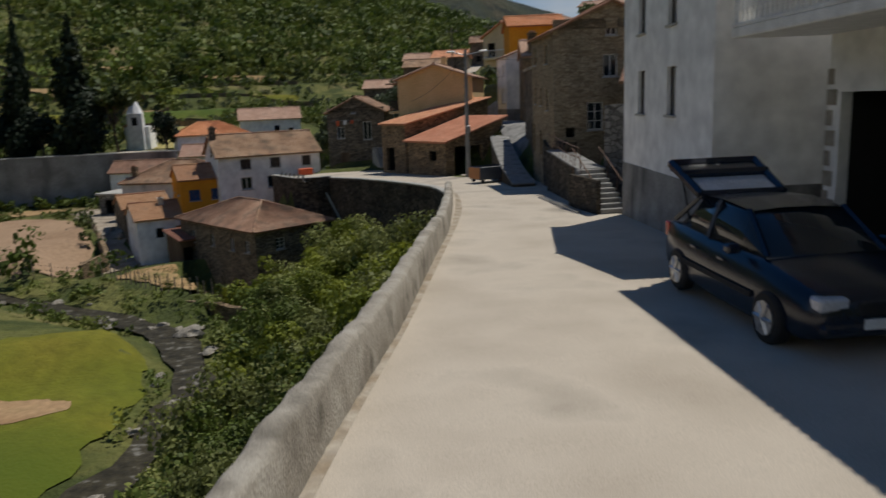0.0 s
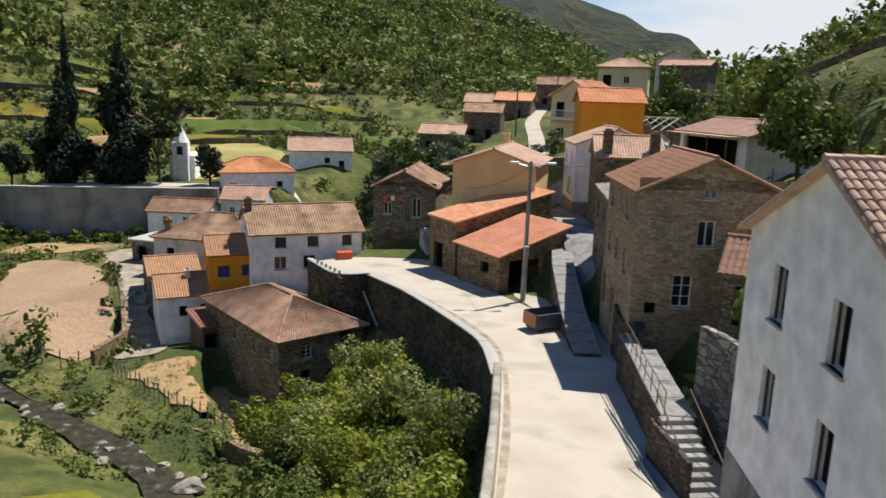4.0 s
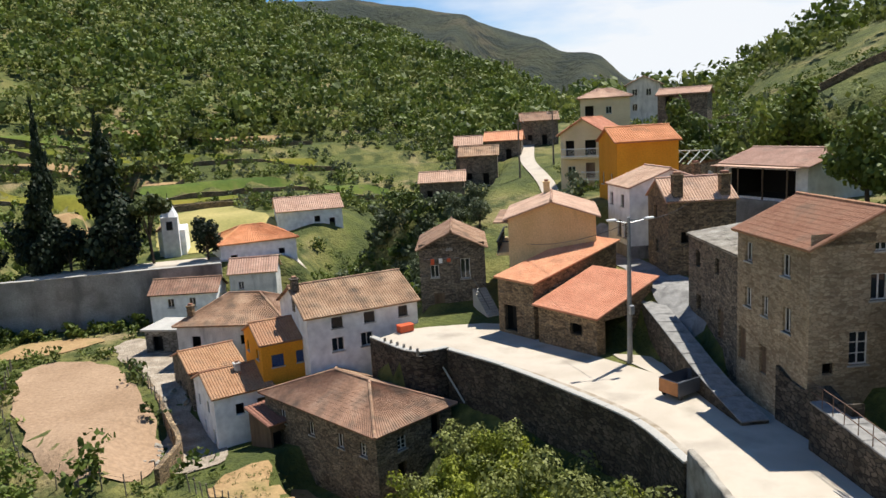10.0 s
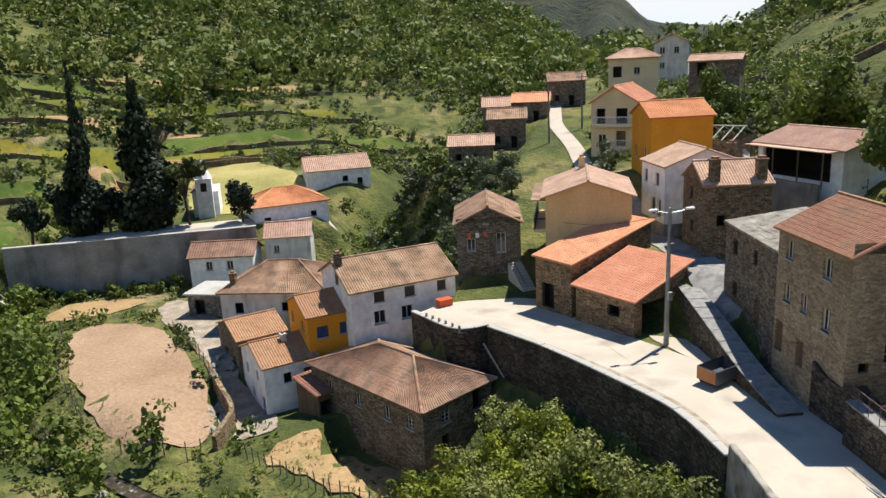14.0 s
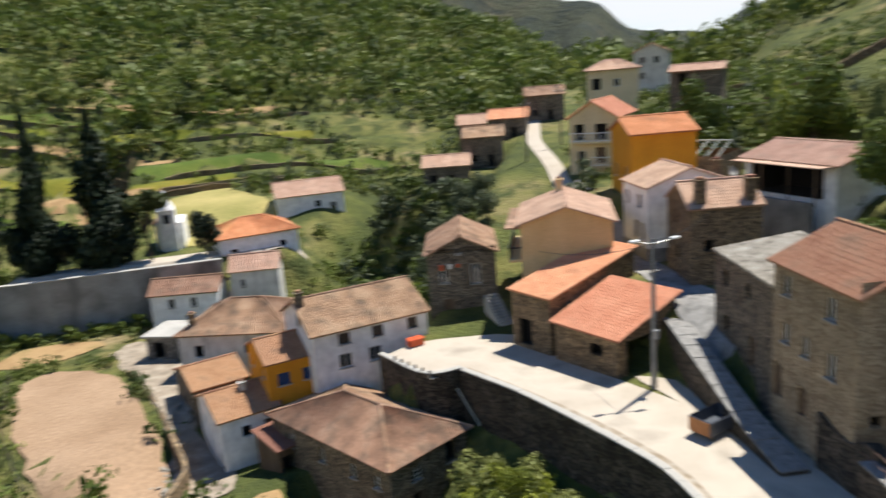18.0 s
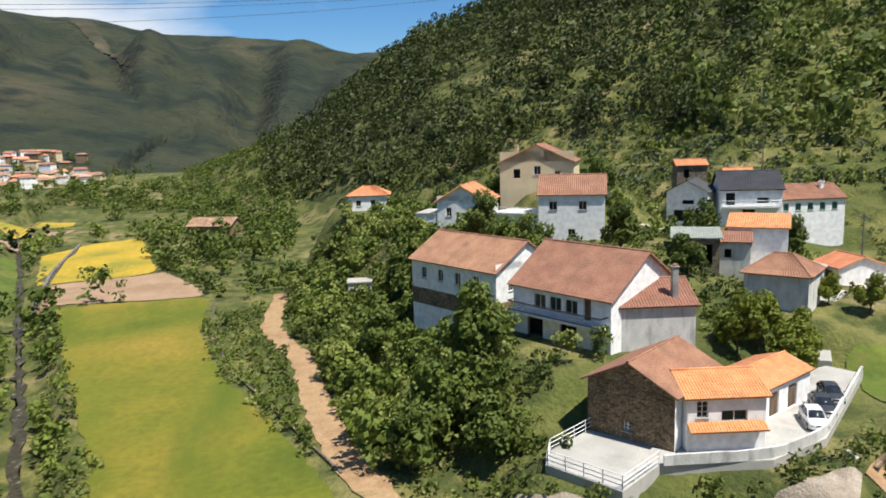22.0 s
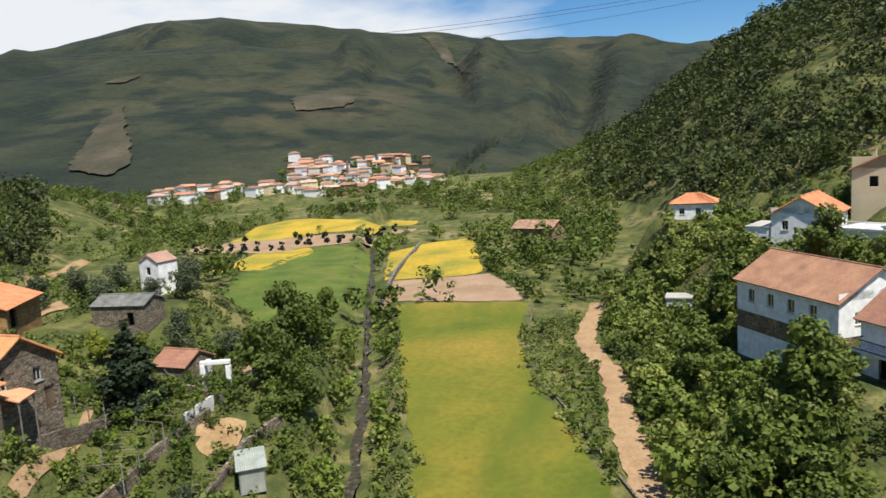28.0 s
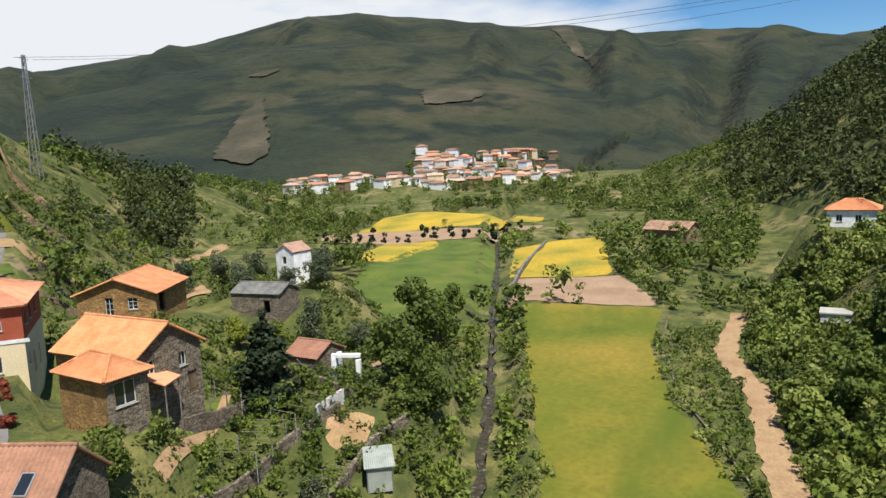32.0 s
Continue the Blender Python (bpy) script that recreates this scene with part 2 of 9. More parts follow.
M_WHITE = surface("white_plaster", [(0.3, (0.80, 0.80, 0.785)), (0.7, (0.87, 0.87, 0.85))], 0.5, 1.3, 0.9, 0.1, bump_scale=14, dist=0.01, stain=((0.68, 0.665, 0.63), 0.7, 1.0, (0.9, 0.9, 0.25)))
M_OLDWHITE = surface("weathered_white_plaster", [(0.3, (0.48, 0.47, 0.44)), (0.7, (0.72, 0.71, 0.67))], 0.6, 9, 0.95, 0.25, stain=((0.2, 0.2, 0.19), 0.52, 0.8, (1.2, 1.2, 0.3)))
M_GREYPLASTER = surface("grey_cement_render", [(0.3, (0.2, 0.195, 0.185)), (0.7, (0.36, 0.35, 0.33))], 0.7, 9, 0.95, 0.3, stain=((0.08, 0.08, 0.075), 0.5, 0.8, (1.0, 1.0, 0.3)))
M_CREAM = surface("cream_plaster", [(0.3, (0.62, 0.44, 0.22)), (0.7, (0.74, 0.55, 0.30))], 0.4, 8, 0.9, 0.12, stain=((0.42, 0.3, 0.17), 0.62, 0.9, (1.0, 1.0, 0.3)))
M_ORANGE = surface("orange_plaster", [(0.3, (0.66, 0.27, 0.02)), (0.7, (0.76, 0.34, 0.03))], 0.4, 8, 0.9, 0.12, stain=((0.45, 0.2, 0.04), 0.64, 0.9, (1.0, 1.0, 0.25)))
M_YELLOW = surface("pale_yellow_plaster", [(0.3, (0.64, 0.53, 0.33)), (0.7, (0.76, 0.64, 0.42))], 0.4, 8, 0.9, 0.12)
M_RED = surface("dark_red_plaster", [(0.3, (0.32, 0.075, 0.04)), (0.7, (0.42, 0.11, 0.06))], 0.5, 8, 0.9, 0.12)
M_STONE = masonry("brown_schist_masonry", [(0.13, 0.092, 0.056), (0.27, 0.19, 0.115), (0.38, 0.27, 0.155), (0.19, 0.15, 0.105)], (0.07, 0.055, 0.04), 0.32, 0.14)
M_STONETAN = masonry("tan_rubble_with_worn_render", [(0.24, 0.175, 0.11), (0.38, 0.29, 0.19), (0.46, 0.37, 0.25), (0.3, 0.235, 0.155)], (0.22, 0.175, 0.115), 0.3, 0.13, bump=0.4)
M_STONEDARK = masonry("dark_stone_masonry", [(0.11, 0.092, 0.07), (0.22, 0.178, 0.13), (0.31, 0.255, 0.185), (0.16, 0.14, 0.115)], (0.045, 0.039, 0.031), 0.33, 0.15)
# dark stained rock, its colour lowered further for the shadow lying on it
M_STONEBLACK = masonry("stained_and_shade_darkened_rock", [(0.045, 0.038, 0.03), (0.09, 0.075, 0.056), (0.135, 0.112, 0.085), (0.065, 0.06, 0.05)], (0.022, 0.02, 0.016))
M_STONEGOLD = masonry("ochre_stone_masonry", [(0.3, 0.17, 0.06), (0.42, 0.26, 0.1), (0.36, 0.2, 0.075), (0.24, 0.15, 0.07)], (0.13, 0.09, 0.05), 0.5, 0.25)
M_WALLGREY = masonry("grey_granite_wall", [(0.13, 0.125, 0.115), (0.22, 0.21, 0.19), (0.3, 0.285, 0.26), (0.18, 0.17, 0.15)], (0.07, 0.065, 0.055), 0.6, 0.3)
M_TILE_NEW = surface("new_orange_roof_tile", [(0.3, (0.52, 0.22, 0.12)), (0.7, (0.64, 0.31, 0.18))], 0.8, 6, 0.85, 0.15, island=0.12, stain=((0.36, 0.17, 0.1), 0.58, 0.85, (0.6, 0.6, 0.6)))
M_TILE_ORANGE = surface("orange_roof_tile", [(0.3, (0.50, 0.205, 0.085)), (0.7, (0.65, 0.30, 0.145))], 0.8, 6, 0.85, 0.15, island=0.15, stain=((0.36, 0.17, 0.09), 0.58, 0.85, (0.6, 0.6, 0.6)))
M_TILE_TAN = surface("sunbleached_tan_roof_tile", [(0.3, (0.31, 0.16, 0.088)), (0.7, (0.46, 0.265, 0.155))], 0.7, 5, 0.9, 0.2, island=0.16, stain=((0.19, 0.12, 0.08), 0.52, 0.8, (0.7, 0.7, 0.7)))
M_TILE_OLD = surface("weathered_brown_roof_tile", [(0.25, (0.20, 0.122, 0.078)), (0.5, (0.335, 0.205, 0.132)), (0.78, (0.43, 0.295, 0.2))], 0.6, 5, 0.95, 0.3, island=0.16, stain=((0.11, 0.088, 0.068), 0.5, 0.8, (0.7, 0.7, 0.7)))
M_TILE_RED = surface("red_clay_roof_tile", [(0.3, (0.26, 0.13, 0.085)), (0.7, (0.37, 0.195, 0.125))], 0.6, 5, 0.9, 0.2, island=0.14, stain=((0.2, 0.12, 0.08), 0.52, 0.85, (0.5, 0.5, 0.5)))
M_TILE_PINK = surface("pale_pink_roof_tile", [(0.3, (0.41, 0.255, 0.18)), (0.7, (0.55, 0.37, 0.27))], 0.6, 5, 0.9, 0.2, island=0.16, stain=((0.26, 0.19, 0.15), 0.55, 0.85, (0.8, 0.8, 0.8)))
M_TILE_OLDPINK = surface("lichened_pink_cover_tile", [(0.3, (0.3, 0.2, 0.15)), (0.7, (0.5, 0.36, 0.28))], 1.2, 7, 0.95, 0.3, island=0.3)
M_TILE_BLACK = surface("dark_slate_roof_tile", [(0.3, (0.035, 0.037, 0.042)), (0.7, (0.06, 0.063, 0.07))], 0.6, 5, 0.6, 0.2, island=0.2)
M_CONCRETE = surface("pale_concrete", [(0.3, (0.33, 0.32, 0.29)), (0.7, (0.5, 0.48, 0.44))], 0.35, 14, 0.95, 0.25, stain=((0.22, 0.2, 0.17), 0.58, 0.85, (0.35, 0.35, 0.35)))
M_ROAD = surface("pale_concrete_road", [(0.3, (0.41, 0.355, 0.285)), (0.55, (0.50, 0.44, 0.36)), (0.75, (0.56, 0.50, 0.415))], 0.3, 48, 0.95, 0.3, dist=0.012, stain=((0.25, 0.215, 0.17), 0.55, 0.8, (0.3, 0.3, 0.3)))
M_ASPHALT = surface("old_grey_asphalt", [(0.3, (0.13, 0.125, 0.115)), (0.7, (0.21, 0.2, 0.185))], 0.3, 26, 0.95, 0.2, dist=0.012)
M_CAPSTONE = surface("rough_granite_parapet", [(0.25, (0.17, 0.15, 0.12)), (0.5, (0.33, 0.3, 0.25)), (0.75, (0.46, 0.43, 0.37))], 1.1, 22, 0.97, 0.7, dist=0.03, stain=((0.1, 0.09, 0.07), 0.55, 0.8, (1.5, 1.5, 1.5)))
M_GRASS = surface("rough_hillside_grass", [(0.28, (0.045, 0.060, 0.015)), (0.44, (0.095, 0.110, 0.026)), (0.58, (0.165, 0.158, 0.048)), (0.74, (0.28, 0.215, 0.115))], 0.08, 1.6, 0.98, 1.0, bump_scale=2.2, dist=0.4, stain=((0.055, 0.070, 0.018), 0.46, 0.62, (0.3, 0.3, 0.3)))
# woodland green with some bluish distance haze mixed into the base colour
M_FARWOOD = surface("haze_tinted_wooded_slope", [(0.3, (0.016, 0.024, 0.016)), (0.45, (0.026, 0.034, 0.019)), (0.58, (0.040, 0.045, 0.023)), (0.72, (0.070, 0.060, 0.034))], 0.0055, 0.07, 0.98, 1.0, bump_scale=0.09, dist=9.0, stain=((0.014, 0.022, 0.015), 0.5, 0.62, (0.016, 0.016, 0.04)))
M_MEADOW = surface("bright_green_meadow", [(0.32, (0.082, 0.110, 0.010)), (0.46, (0.130, 0.142, 0.013)), (0.58, (0.180, 0.160, 0.018)), (0.74, (0.25, 0.185, 0.028))], 0.05, 1.4, 0.98, 0.7, bump_scale=5, dist=0.15, stain=((0.088, 0.118, 0.010), 0.5, 0.7, (0.03, 0.12, 0.1)))
M_PITCH = surface("pale_dry_playing_field", [(0.3, (0.26, 0.24, 0.075)), (0.7, (0.40, 0.33, 0.125))], 0.12, 2.0, 0.98, 0.4, bump_scale=5, dist=0.08)
M_WALLSTAIN = surface("stained_grey_wall_render", [(0.3, (0.20, 0.195, 0.18)), (0.7, (0.36, 0.35, 0.325))], 0.5, 6, 0.95, 0.35, stain=((0.085, 0.083, 0.078), 0.5, 0.72, (0.4, 0.4, 0.1)))
M_LAWN = surface("cut_green_lawn", [(0.3, (0.055, 0.092, 0.014)), (0.5, (0.085, 0.125, 0.018)), (0.7, (0.13, 0.155, 0.026))], 0.12, 1.5, 0.98, 0.6, bump_scale=5, dist=0.12, stain=((0.15, 0.14, 0.04), 0.56, 0.75, (0.25, 0.25, 0.25)))
M_YFIELD = surface("yellow_flower_field", [(0.3, (0.19, 0.2, 0.03)), (0.5, (0.4, 0.28, 0.03)), (0.75, (0.5, 0.35, 0.04))], 0.07, 1.2, 0.98, 0.4, bump_scale=5, dist=0.1)
M_SOIL = surface("dry_brown_ploughed_soil", [(0.3, (0.27, 0.175, 0.105)), (0.7, (0.38, 0.26, 0.165))], 0.15, 2.5, 0.98, 0.6, bump_scale=4, dist=0.15)
M_DUST = surface("road_dust_and_leaves", [(0.35, (0.27, 0.215, 0.15)), (0.65, (0.40, 0.355, 0.29))], 1.6, 9.0, 0.98, 0.5, bump_scale=14, dist=0.03)
M_RUBBLE = surface("grey_brown_rubble", [(0.3, (0.23, 0.19, 0.145)), (0.55, (0.36, 0.30, 0.23)), (0.75, (0.47, 0.41, 0.33))], 0.8, 5.0, 0.98, 0.9, bump_scale=5, dist=0.2)
M_DIRT = surface("ochre_dirt_path", [(0.3, (0.27, 0.165, 0.085)), (0.6, (0.38, 0.25, 0.135)), (0.78, (0.20, 0.165, 0.07))], 0.35, 3.0, 0.98, 0.5, bump_scale=5, dist=0.1)
M_STRAW = surface("dry_straw_yard", [(0.3, (0.25, 0.155, 0.07)), (0.55, (0.37, 0.245, 0.12)), (0.78, (0.20, 0.165, 0.06))], 0.25, 3.0, 0.98, 0.5, bump_scale=6, dist=0.1)
M_WOOD = surface("weathered_brown_wood", [(0.3, (0.1, 0.065, 0.04)), (0.7, (0.2, 0.14, 0.09))], 2.0, 20, 0.85, 0.3, stretch=(1, 1, 0.15))
M_POST = surface("grey_vineyard_post", [(0.3, (0.13, 0.11, 0.09)), (0.7, (0.26, 0.22, 0.18))], 2.0, 20, 0.95, 0.3)
M_BARK = surface("rough_tree_bark", [(0.3, (0.05, 0.038, 0.028)), (0.7, (0.11, 0.085, 0.06))], 3.0, 20, 0.95, 0.6)
M_IRON = plain("dark_painted_iron", (0.04, 0.04, 0.042), 0.5, 0.3)
M_GALV = plain("galvanised_steel", (0.42, 0.43, 0.44), 0.45, 0.7)
M_WHITEPAINT = plain("white_painted_metal", (0.78, 0.78, 0.76), 0.4)
M_FRAME = plain("white_window_frame", (0.62, 0.61, 0.58), 0.5)
M_SHUTTER_DARK = plain("dark_brown_shutter", (0.06, 0.045, 0.035), 0.6)
M_BLUE = plain("blue_painted_shutter", (0.035, 0.075, 0.2), 0.6)
M_GREENPAINT = plain("green_painted_shutter", (0.03, 0.12, 0.09), 0.6)
# near-black that puts the darkness of unlit rooms into the colour
M_DARKIN = plain("painted_interior_darkness", (0.02, 0.019, 0.018), 0.95)
M_TIN = surface("pale_corrugated_sheet", [(0.3, (0.27, 0.30, 0.26)), (0.7, (0.40, 0.42, 0.37))], 1.0, 10, 0.6, 0.2)
M_REDPLASTIC = plain("orange_red_plastic", (0.6, 0.1, 0.03), 0.5)
M_GLASS = glass_mat()
L_BROAD = leaf_mat("broadleaf_green", (0.016, 0.034, 0.007), (0.205, 0.262, 0.046), 0.22)
L_BRIGHT = leaf_mat("bright_spring_leaves", (0.060, 0.090, 0.010), (0.33, 0.36, 0.045), 0.28)
L_DARK = leaf_mat("dark_evergreen_needles", (0.006, 0.014, 0.007), (0.028, 0.045, 0.016), 0.1)
L_OLIVE = leaf_mat("grey_green_olive_leaves", (0.045, 0.06, 0.03), (0.15, 0.18, 0.09))
L_PINE = leaf_mat("pine_forest_green", (0.012, 0.022, 0.007), (0.122, 0.150, 0.036), 0.2)
L_SCRUB = leaf_mat("sunlit_hillside_scrub", (0.034, 0.054, 0.012), (0.30, 0.335, 0.080), 0.25)
L_WILLOW = leaf_mat("soft_olive_green_willow_leaves", (0.030, 0.044, 0.011), (0.36, 0.385, 0.118), 0.3)
L_VINE = leaf_mat("young_vine_leaves", (0.06, 0.1, 0.015), (0.2, 0.25, 0.04))
L_BLOSSOM = leaf_mat("pale_white_blossom", (0.35, 0.35, 0.3), (0.6, 0.6, 0.52))
L_PINKFLOWER = leaf_mat("magenta_bougainvillea", (0.3, 0.02, 0.14), (0.6, 0.07, 0.32))
L_REDFLOWER = leaf_mat("rusty_red_creeper", (0.1, 0.02, 0.012), (0.26, 0.06, 0.03))


# ---------------------------------------------------------------- mesh helpers
def mesh_of(name, verts, faces, mats, idx=None, smooth=False):
    me = bpy.data.meshes.new(name)
    me.from_pydata([tuple(v) for v in verts], [], faces)
    for m in mats if isinstance(mats, (list, tuple)) else [mats]:
        me.materials.append(m)
    if idx is not None:
        me.polygons.foreach_set("material_index", np.asarray(idx, dtype=np.int32))
    if smooth:
        me.polygons.foreach_set("use_smooth", np.ones(len(me.polygons), dtype=bool))
    me.update()
    return me


def obj(name, me, parent=None, label="", m=None):
    ob = new(name, me)
    if parent is not None:
        ob.parent = parent
    if m is not None:
        ob.matrix_basis = m
    if label:
        ob["label"] = label
    return ob


def part(name, bm, material, parent, label=""):
    me = bpy.data.meshes.new(name)
    bm.to_mesh(me)
    bm.free()
    for mt in material if isinstance(material, (list, tuple)) else [material]:
        me.materials.append(mt)
    return obj(name, me, parent, label)


def thing(name, x, y, z, rz=0.0, label="", category="", group="", kind=""):
    e = new(name)
    e.empty_display_size = 0.3
    e.matrix_basis = pose(x, y, z, 0, 0, rz)
    return tagged(e, label, category, group, kind)


def add_box(bm, x0, y0, z0, x1, y1, z1, bevel=0.0):
    r = bmesh.ops.create_cube(bm, size=1.0, matrix=Matrix.Translation(((x0 + x1) / 2, (y0 + y1) / 2, (z0 + z1) / 2)) @ Matrix.Diagonal((abs(x1 - x0), abs(y1 - y0), abs(z1 - z0), 1)))
    if bevel:
        es = list({e for v in r["verts"] for e in v.link_edges})
        bmesh.ops.bevel(bm, geom=es, offset=bevel, segments=1, affect="EDGES")
    return r["verts"]


def box_bm(x0, y0, z0, x1, y1, z1, bevel=0.0):
    bm = bmesh.new()
    add_box(bm, x0, y0, z0, x1, y1, z1, bevel)
    return bm


def add_rod(bm, a, b, r0, r1=None, seg=8):
    a, b = Vector(a), Vector(b)
    d = b - a
    m = Matrix.Translation((a + b) / 2) @ d.to_track_quat("Z", "Y").to_matrix().to_4x4()
    return bmesh.ops.create_cone(bm, cap_ends=True, segments=seg, radius1=r0, radius2=r0 if r1 is None else r1, depth=d.length, matrix=m)["verts"]


def rod_bm(a, b, r0, r1=None, seg=8):
    bm = bmesh.new()
    add_rod(bm, a, b, r0, r1, seg)
    return bm


def tube_bm(pts, r, seg=4):
    """One bent tube through the points."""
    bm = bmesh.new()
    pts = [Vector(p) for p in pts]
    rings = []
    for i, p in enumerate(pts):
        d = (pts[min(i + 1, len(pts) - 1)] - pts[max(i - 1, 0)]).normalized()
        m = d.to_track_quat("Z", "Y").to_matrix()
        rings.append([bm.verts.new(p + m @ Vector((r * math.cos(2 * math.pi * k / seg), r * math.sin(2 * math.pi * k / seg), 0))) for k in range(seg)])
    for a, b in zip(rings, rings[1:]):
        for k in range(seg):
            bm.faces.new((a[k], a[(k + 1) % seg], b[(k + 1) % seg], b[k]))
    bm.faces.new(rings[0][::-1])
    bm.faces.new(rings[-1])
    return bm


def smooth01(t):
    t = np.clip(t, 0.0, 1.0)
    return t * t * (3 - 2 * t)


# ---------------------------------------------------------------- the lie of the land
HUB = (-18.0, 22.0)
# azimuth (degrees left of +y), foot radius, crest radius, rise seen from the hub (degrees)
NEAR_HILLS = [(-180, 25, 220, 13), (-90, 30, 200, 11), (-60, 40, 200, 8), (-45, 55, 220, 5), (-38, 60, 230, 3.2), (-34.7, 68, 235, 2.0), (-31, 75, 240, -0.6), (-26, 95, 280, -2.2),
              (-21.3, 110, 340, -2.0), (-19.2, 120, 380, -0.2), (-16, 130, 420, 2.0), (-13.5, 132, 450, 3.1), (-6, 135, 520, 6.4), (10, 130, 520, 10), (30, 118, 460, 13), (50, 112, 420, 13.5), (67, 125, 400, 9.8),
              (74, 150, 400, 6.9), (79, 200, 420, 3.6), (83, 260, 430, 0.3), (91, 360, 520, -2.4), (120, 330, 500, -2.6), (128, 180, 350, -1.6),
              (133, 120, 280, 0.3), (136, 100, 260, 1.3), (138, 80, 245, 3.2), (142, 60, 225, 5.6), (152, 40, 200, 9), (180, 25, 220, 13)]
FAR_HILLS = [(-180, 5), (-40, 5), (-30, 1.4), (-24.9, 2.0), (-21.7, 3.1), (-17.7, 5.6), (-13.5, 7.0), (-12, 7.7), (-4, 9.2), (20, 9), (70, 7.6), (76, 6.5), (79, 6.0), (84, 7.2), (88, 7.5),
             (93, 7.6), (97, 8.5), (101, 8.6), (107, 9.5), (113, 10.1), (118, 9.8), (124, 8.2), (128, 7.4), (134, 6.4), (141, 5.2), (160, 5), (180, 5)]
# the spur in front of the far mountain
MID_HILLS = [(-180, -5), (80, -5), (88, -1.5), (91, 2.2), (95, 4.6), (99.3, 5.7), (105.6, 7.3), (111.5, 8.1), (118, 8.2), (124, 6.8), (135, 4.0), (146, 2.0), (160, 0), (180, -5)]
ROAD = [(-120, -92, 9), (-90, -62, 4), (-66, -36, 1.6), (-57, -24, 1.0), (-36, -14, 0.0), (-16, -7, -1.0), (-6.0, 3, -1.6), (-3.4, 15, -1.85), (-1.0, 28, -2.4),
        (0.8, 42, -2.75), (0.7, 50, -3.0), (-1.6, 57, -3.2), (-5.5, 65, -3.5), (-10, 71, -3.8), (-6, 78, -3.4), (1, 92, 1.0), (8, 108, 5.0), (20, 135, 9.0), (36, 175, 12.0)]
RIVER = [(-62, 190), (-58, 150), (-62, 118), (-59, 95), (-50, 76), (-36, 61.5), (-26, 53.5), (-19, 48), (-17, 38), (-19, 26), (-28, 14), (-48, 6), (-74, 6), (-100, 1), (-150, -10), (-215, -24), (-330, -50), (-520, -60), (-760, -20)]
# level places: x, y, radius, height, fade
PADS = [(-64, 57, 9, -6.75, 7), (-82, 66, 17, -3.3, 14), (-128, 78, 26, 1.6, 22), (-92, 100, 12, -3.1, 12), (-42, 86, 15, -9.3, 8), (-15, 72, 8, -5.2, 4), (-25, 71, 8, -11.4, 5),
        (-20, 58, 10, -10.4, 6), (-28, 89, 8, -9.2, 6), (-64, -26, 9, 0.6, 8), (-32, 150, 18, 0.0, 16), (26, 74, 8, 5.4, 8), (-112, 14, 30, -9.8, 14), (-92, -22, 14, -3.5, 20), (-118, -38, 10, 0.6, 14),
        (-20, 31, 8, -11.2, 6), (-62, 42, 5, -10.2, 6), (-92, -43, 8, 0.8, 10), (-135, 84, 8, 7.6, 8), (9, 49, 9, -0.6, 6), (12, 70, 8, 0.6, 6), (15, 95, 9, 4.6, 7), (-170, 55, 8, 3, 10),
        (-63, 50, 6, -7.3, 5), (-64, 59, 7, -7.3, 5), (-66, 68, 6, -7.3, 5), (-71, 78, 6, -7.3, 5), (-51.5, 52, 6, -10.5, 3),
        (0, 120, 7, 2.0, 8), (6, 124, 5, 4.0, 5), (11, 131, 5, 7.0, 5), (20, 138, 6, 8.8, 6)]

LEFT_EDGE = [(-14, -3, -1.2), (-11.2, 3, -1.6), (-9.6, 9.5, -1.75), (-8.2, 14.5, -1.85), (-6.4, 22.5, -2.15), (-4.8, 29, -2.45), (-3.4, 36, -2.6), (-2.2, 43, -2.75), (-1.9, 49, -3.0), (-3.9, 55, -3.15), (-6.2, 61.5, -3.4), (-9.2, 67.5, -3.65)]
RIGHT_EDGE = [(-4, -14, -1.2), (2.0, 2, -1.6), (3.2, 9, -1.75), (3.9, 16, -1.85), (3.0, 22.5, -2.15), (3.4, 30, -2.45), (3.6, 36, -2.6), (4.4, 43, -2.75), (4.2, 49, -3.0), (2.4, 56, -3.15), (0.2, 61.3, -3.4), (-2.4, 70.5, -3.65)]


def near_line(x, y, line):
    """Signed distance (left of the line positive) and height along it, arrays."""
    best = np.full(x.shape, 1e9)
    side = np.zeros(x.shape)
    zz = np.zeros(x.shape)
    for a, b in zip(line, line[1:]):
        dx, dy = b[0] - a[0], b[1] - a[1]
        L = dx * dx + dy * dy
        t = np.clip(((x - a[0]) * dx + (y - a[1]) * dy) / L, 0, 1)
        px, py = a[0] + t * dx, a[1] + t * dy
        d = np.hypot(x - px, y - py)
        cr = dx * (y - a[1]) - dy * (x - a[0])
        m = d < best
        best = np.where(m, d, best)
        side = np.where(m, np.sign(cr), side)
        if len(a) > 2:
            zz = np.where(m, a[2] + t * (b[2] - a[2]), zz)
    return best * side, zz


def wobble(x, y, f, amp):
    return amp * (np.sin(x * f + 1.3) * np.cos(y * f * 1.17 + 0.7) + 0.5 * np.sin(x * f * 2.3 + y * f * 1.9) + 0.25 * np.sin(x * f * 4.7 - y * f * 4.1 + 2.0))


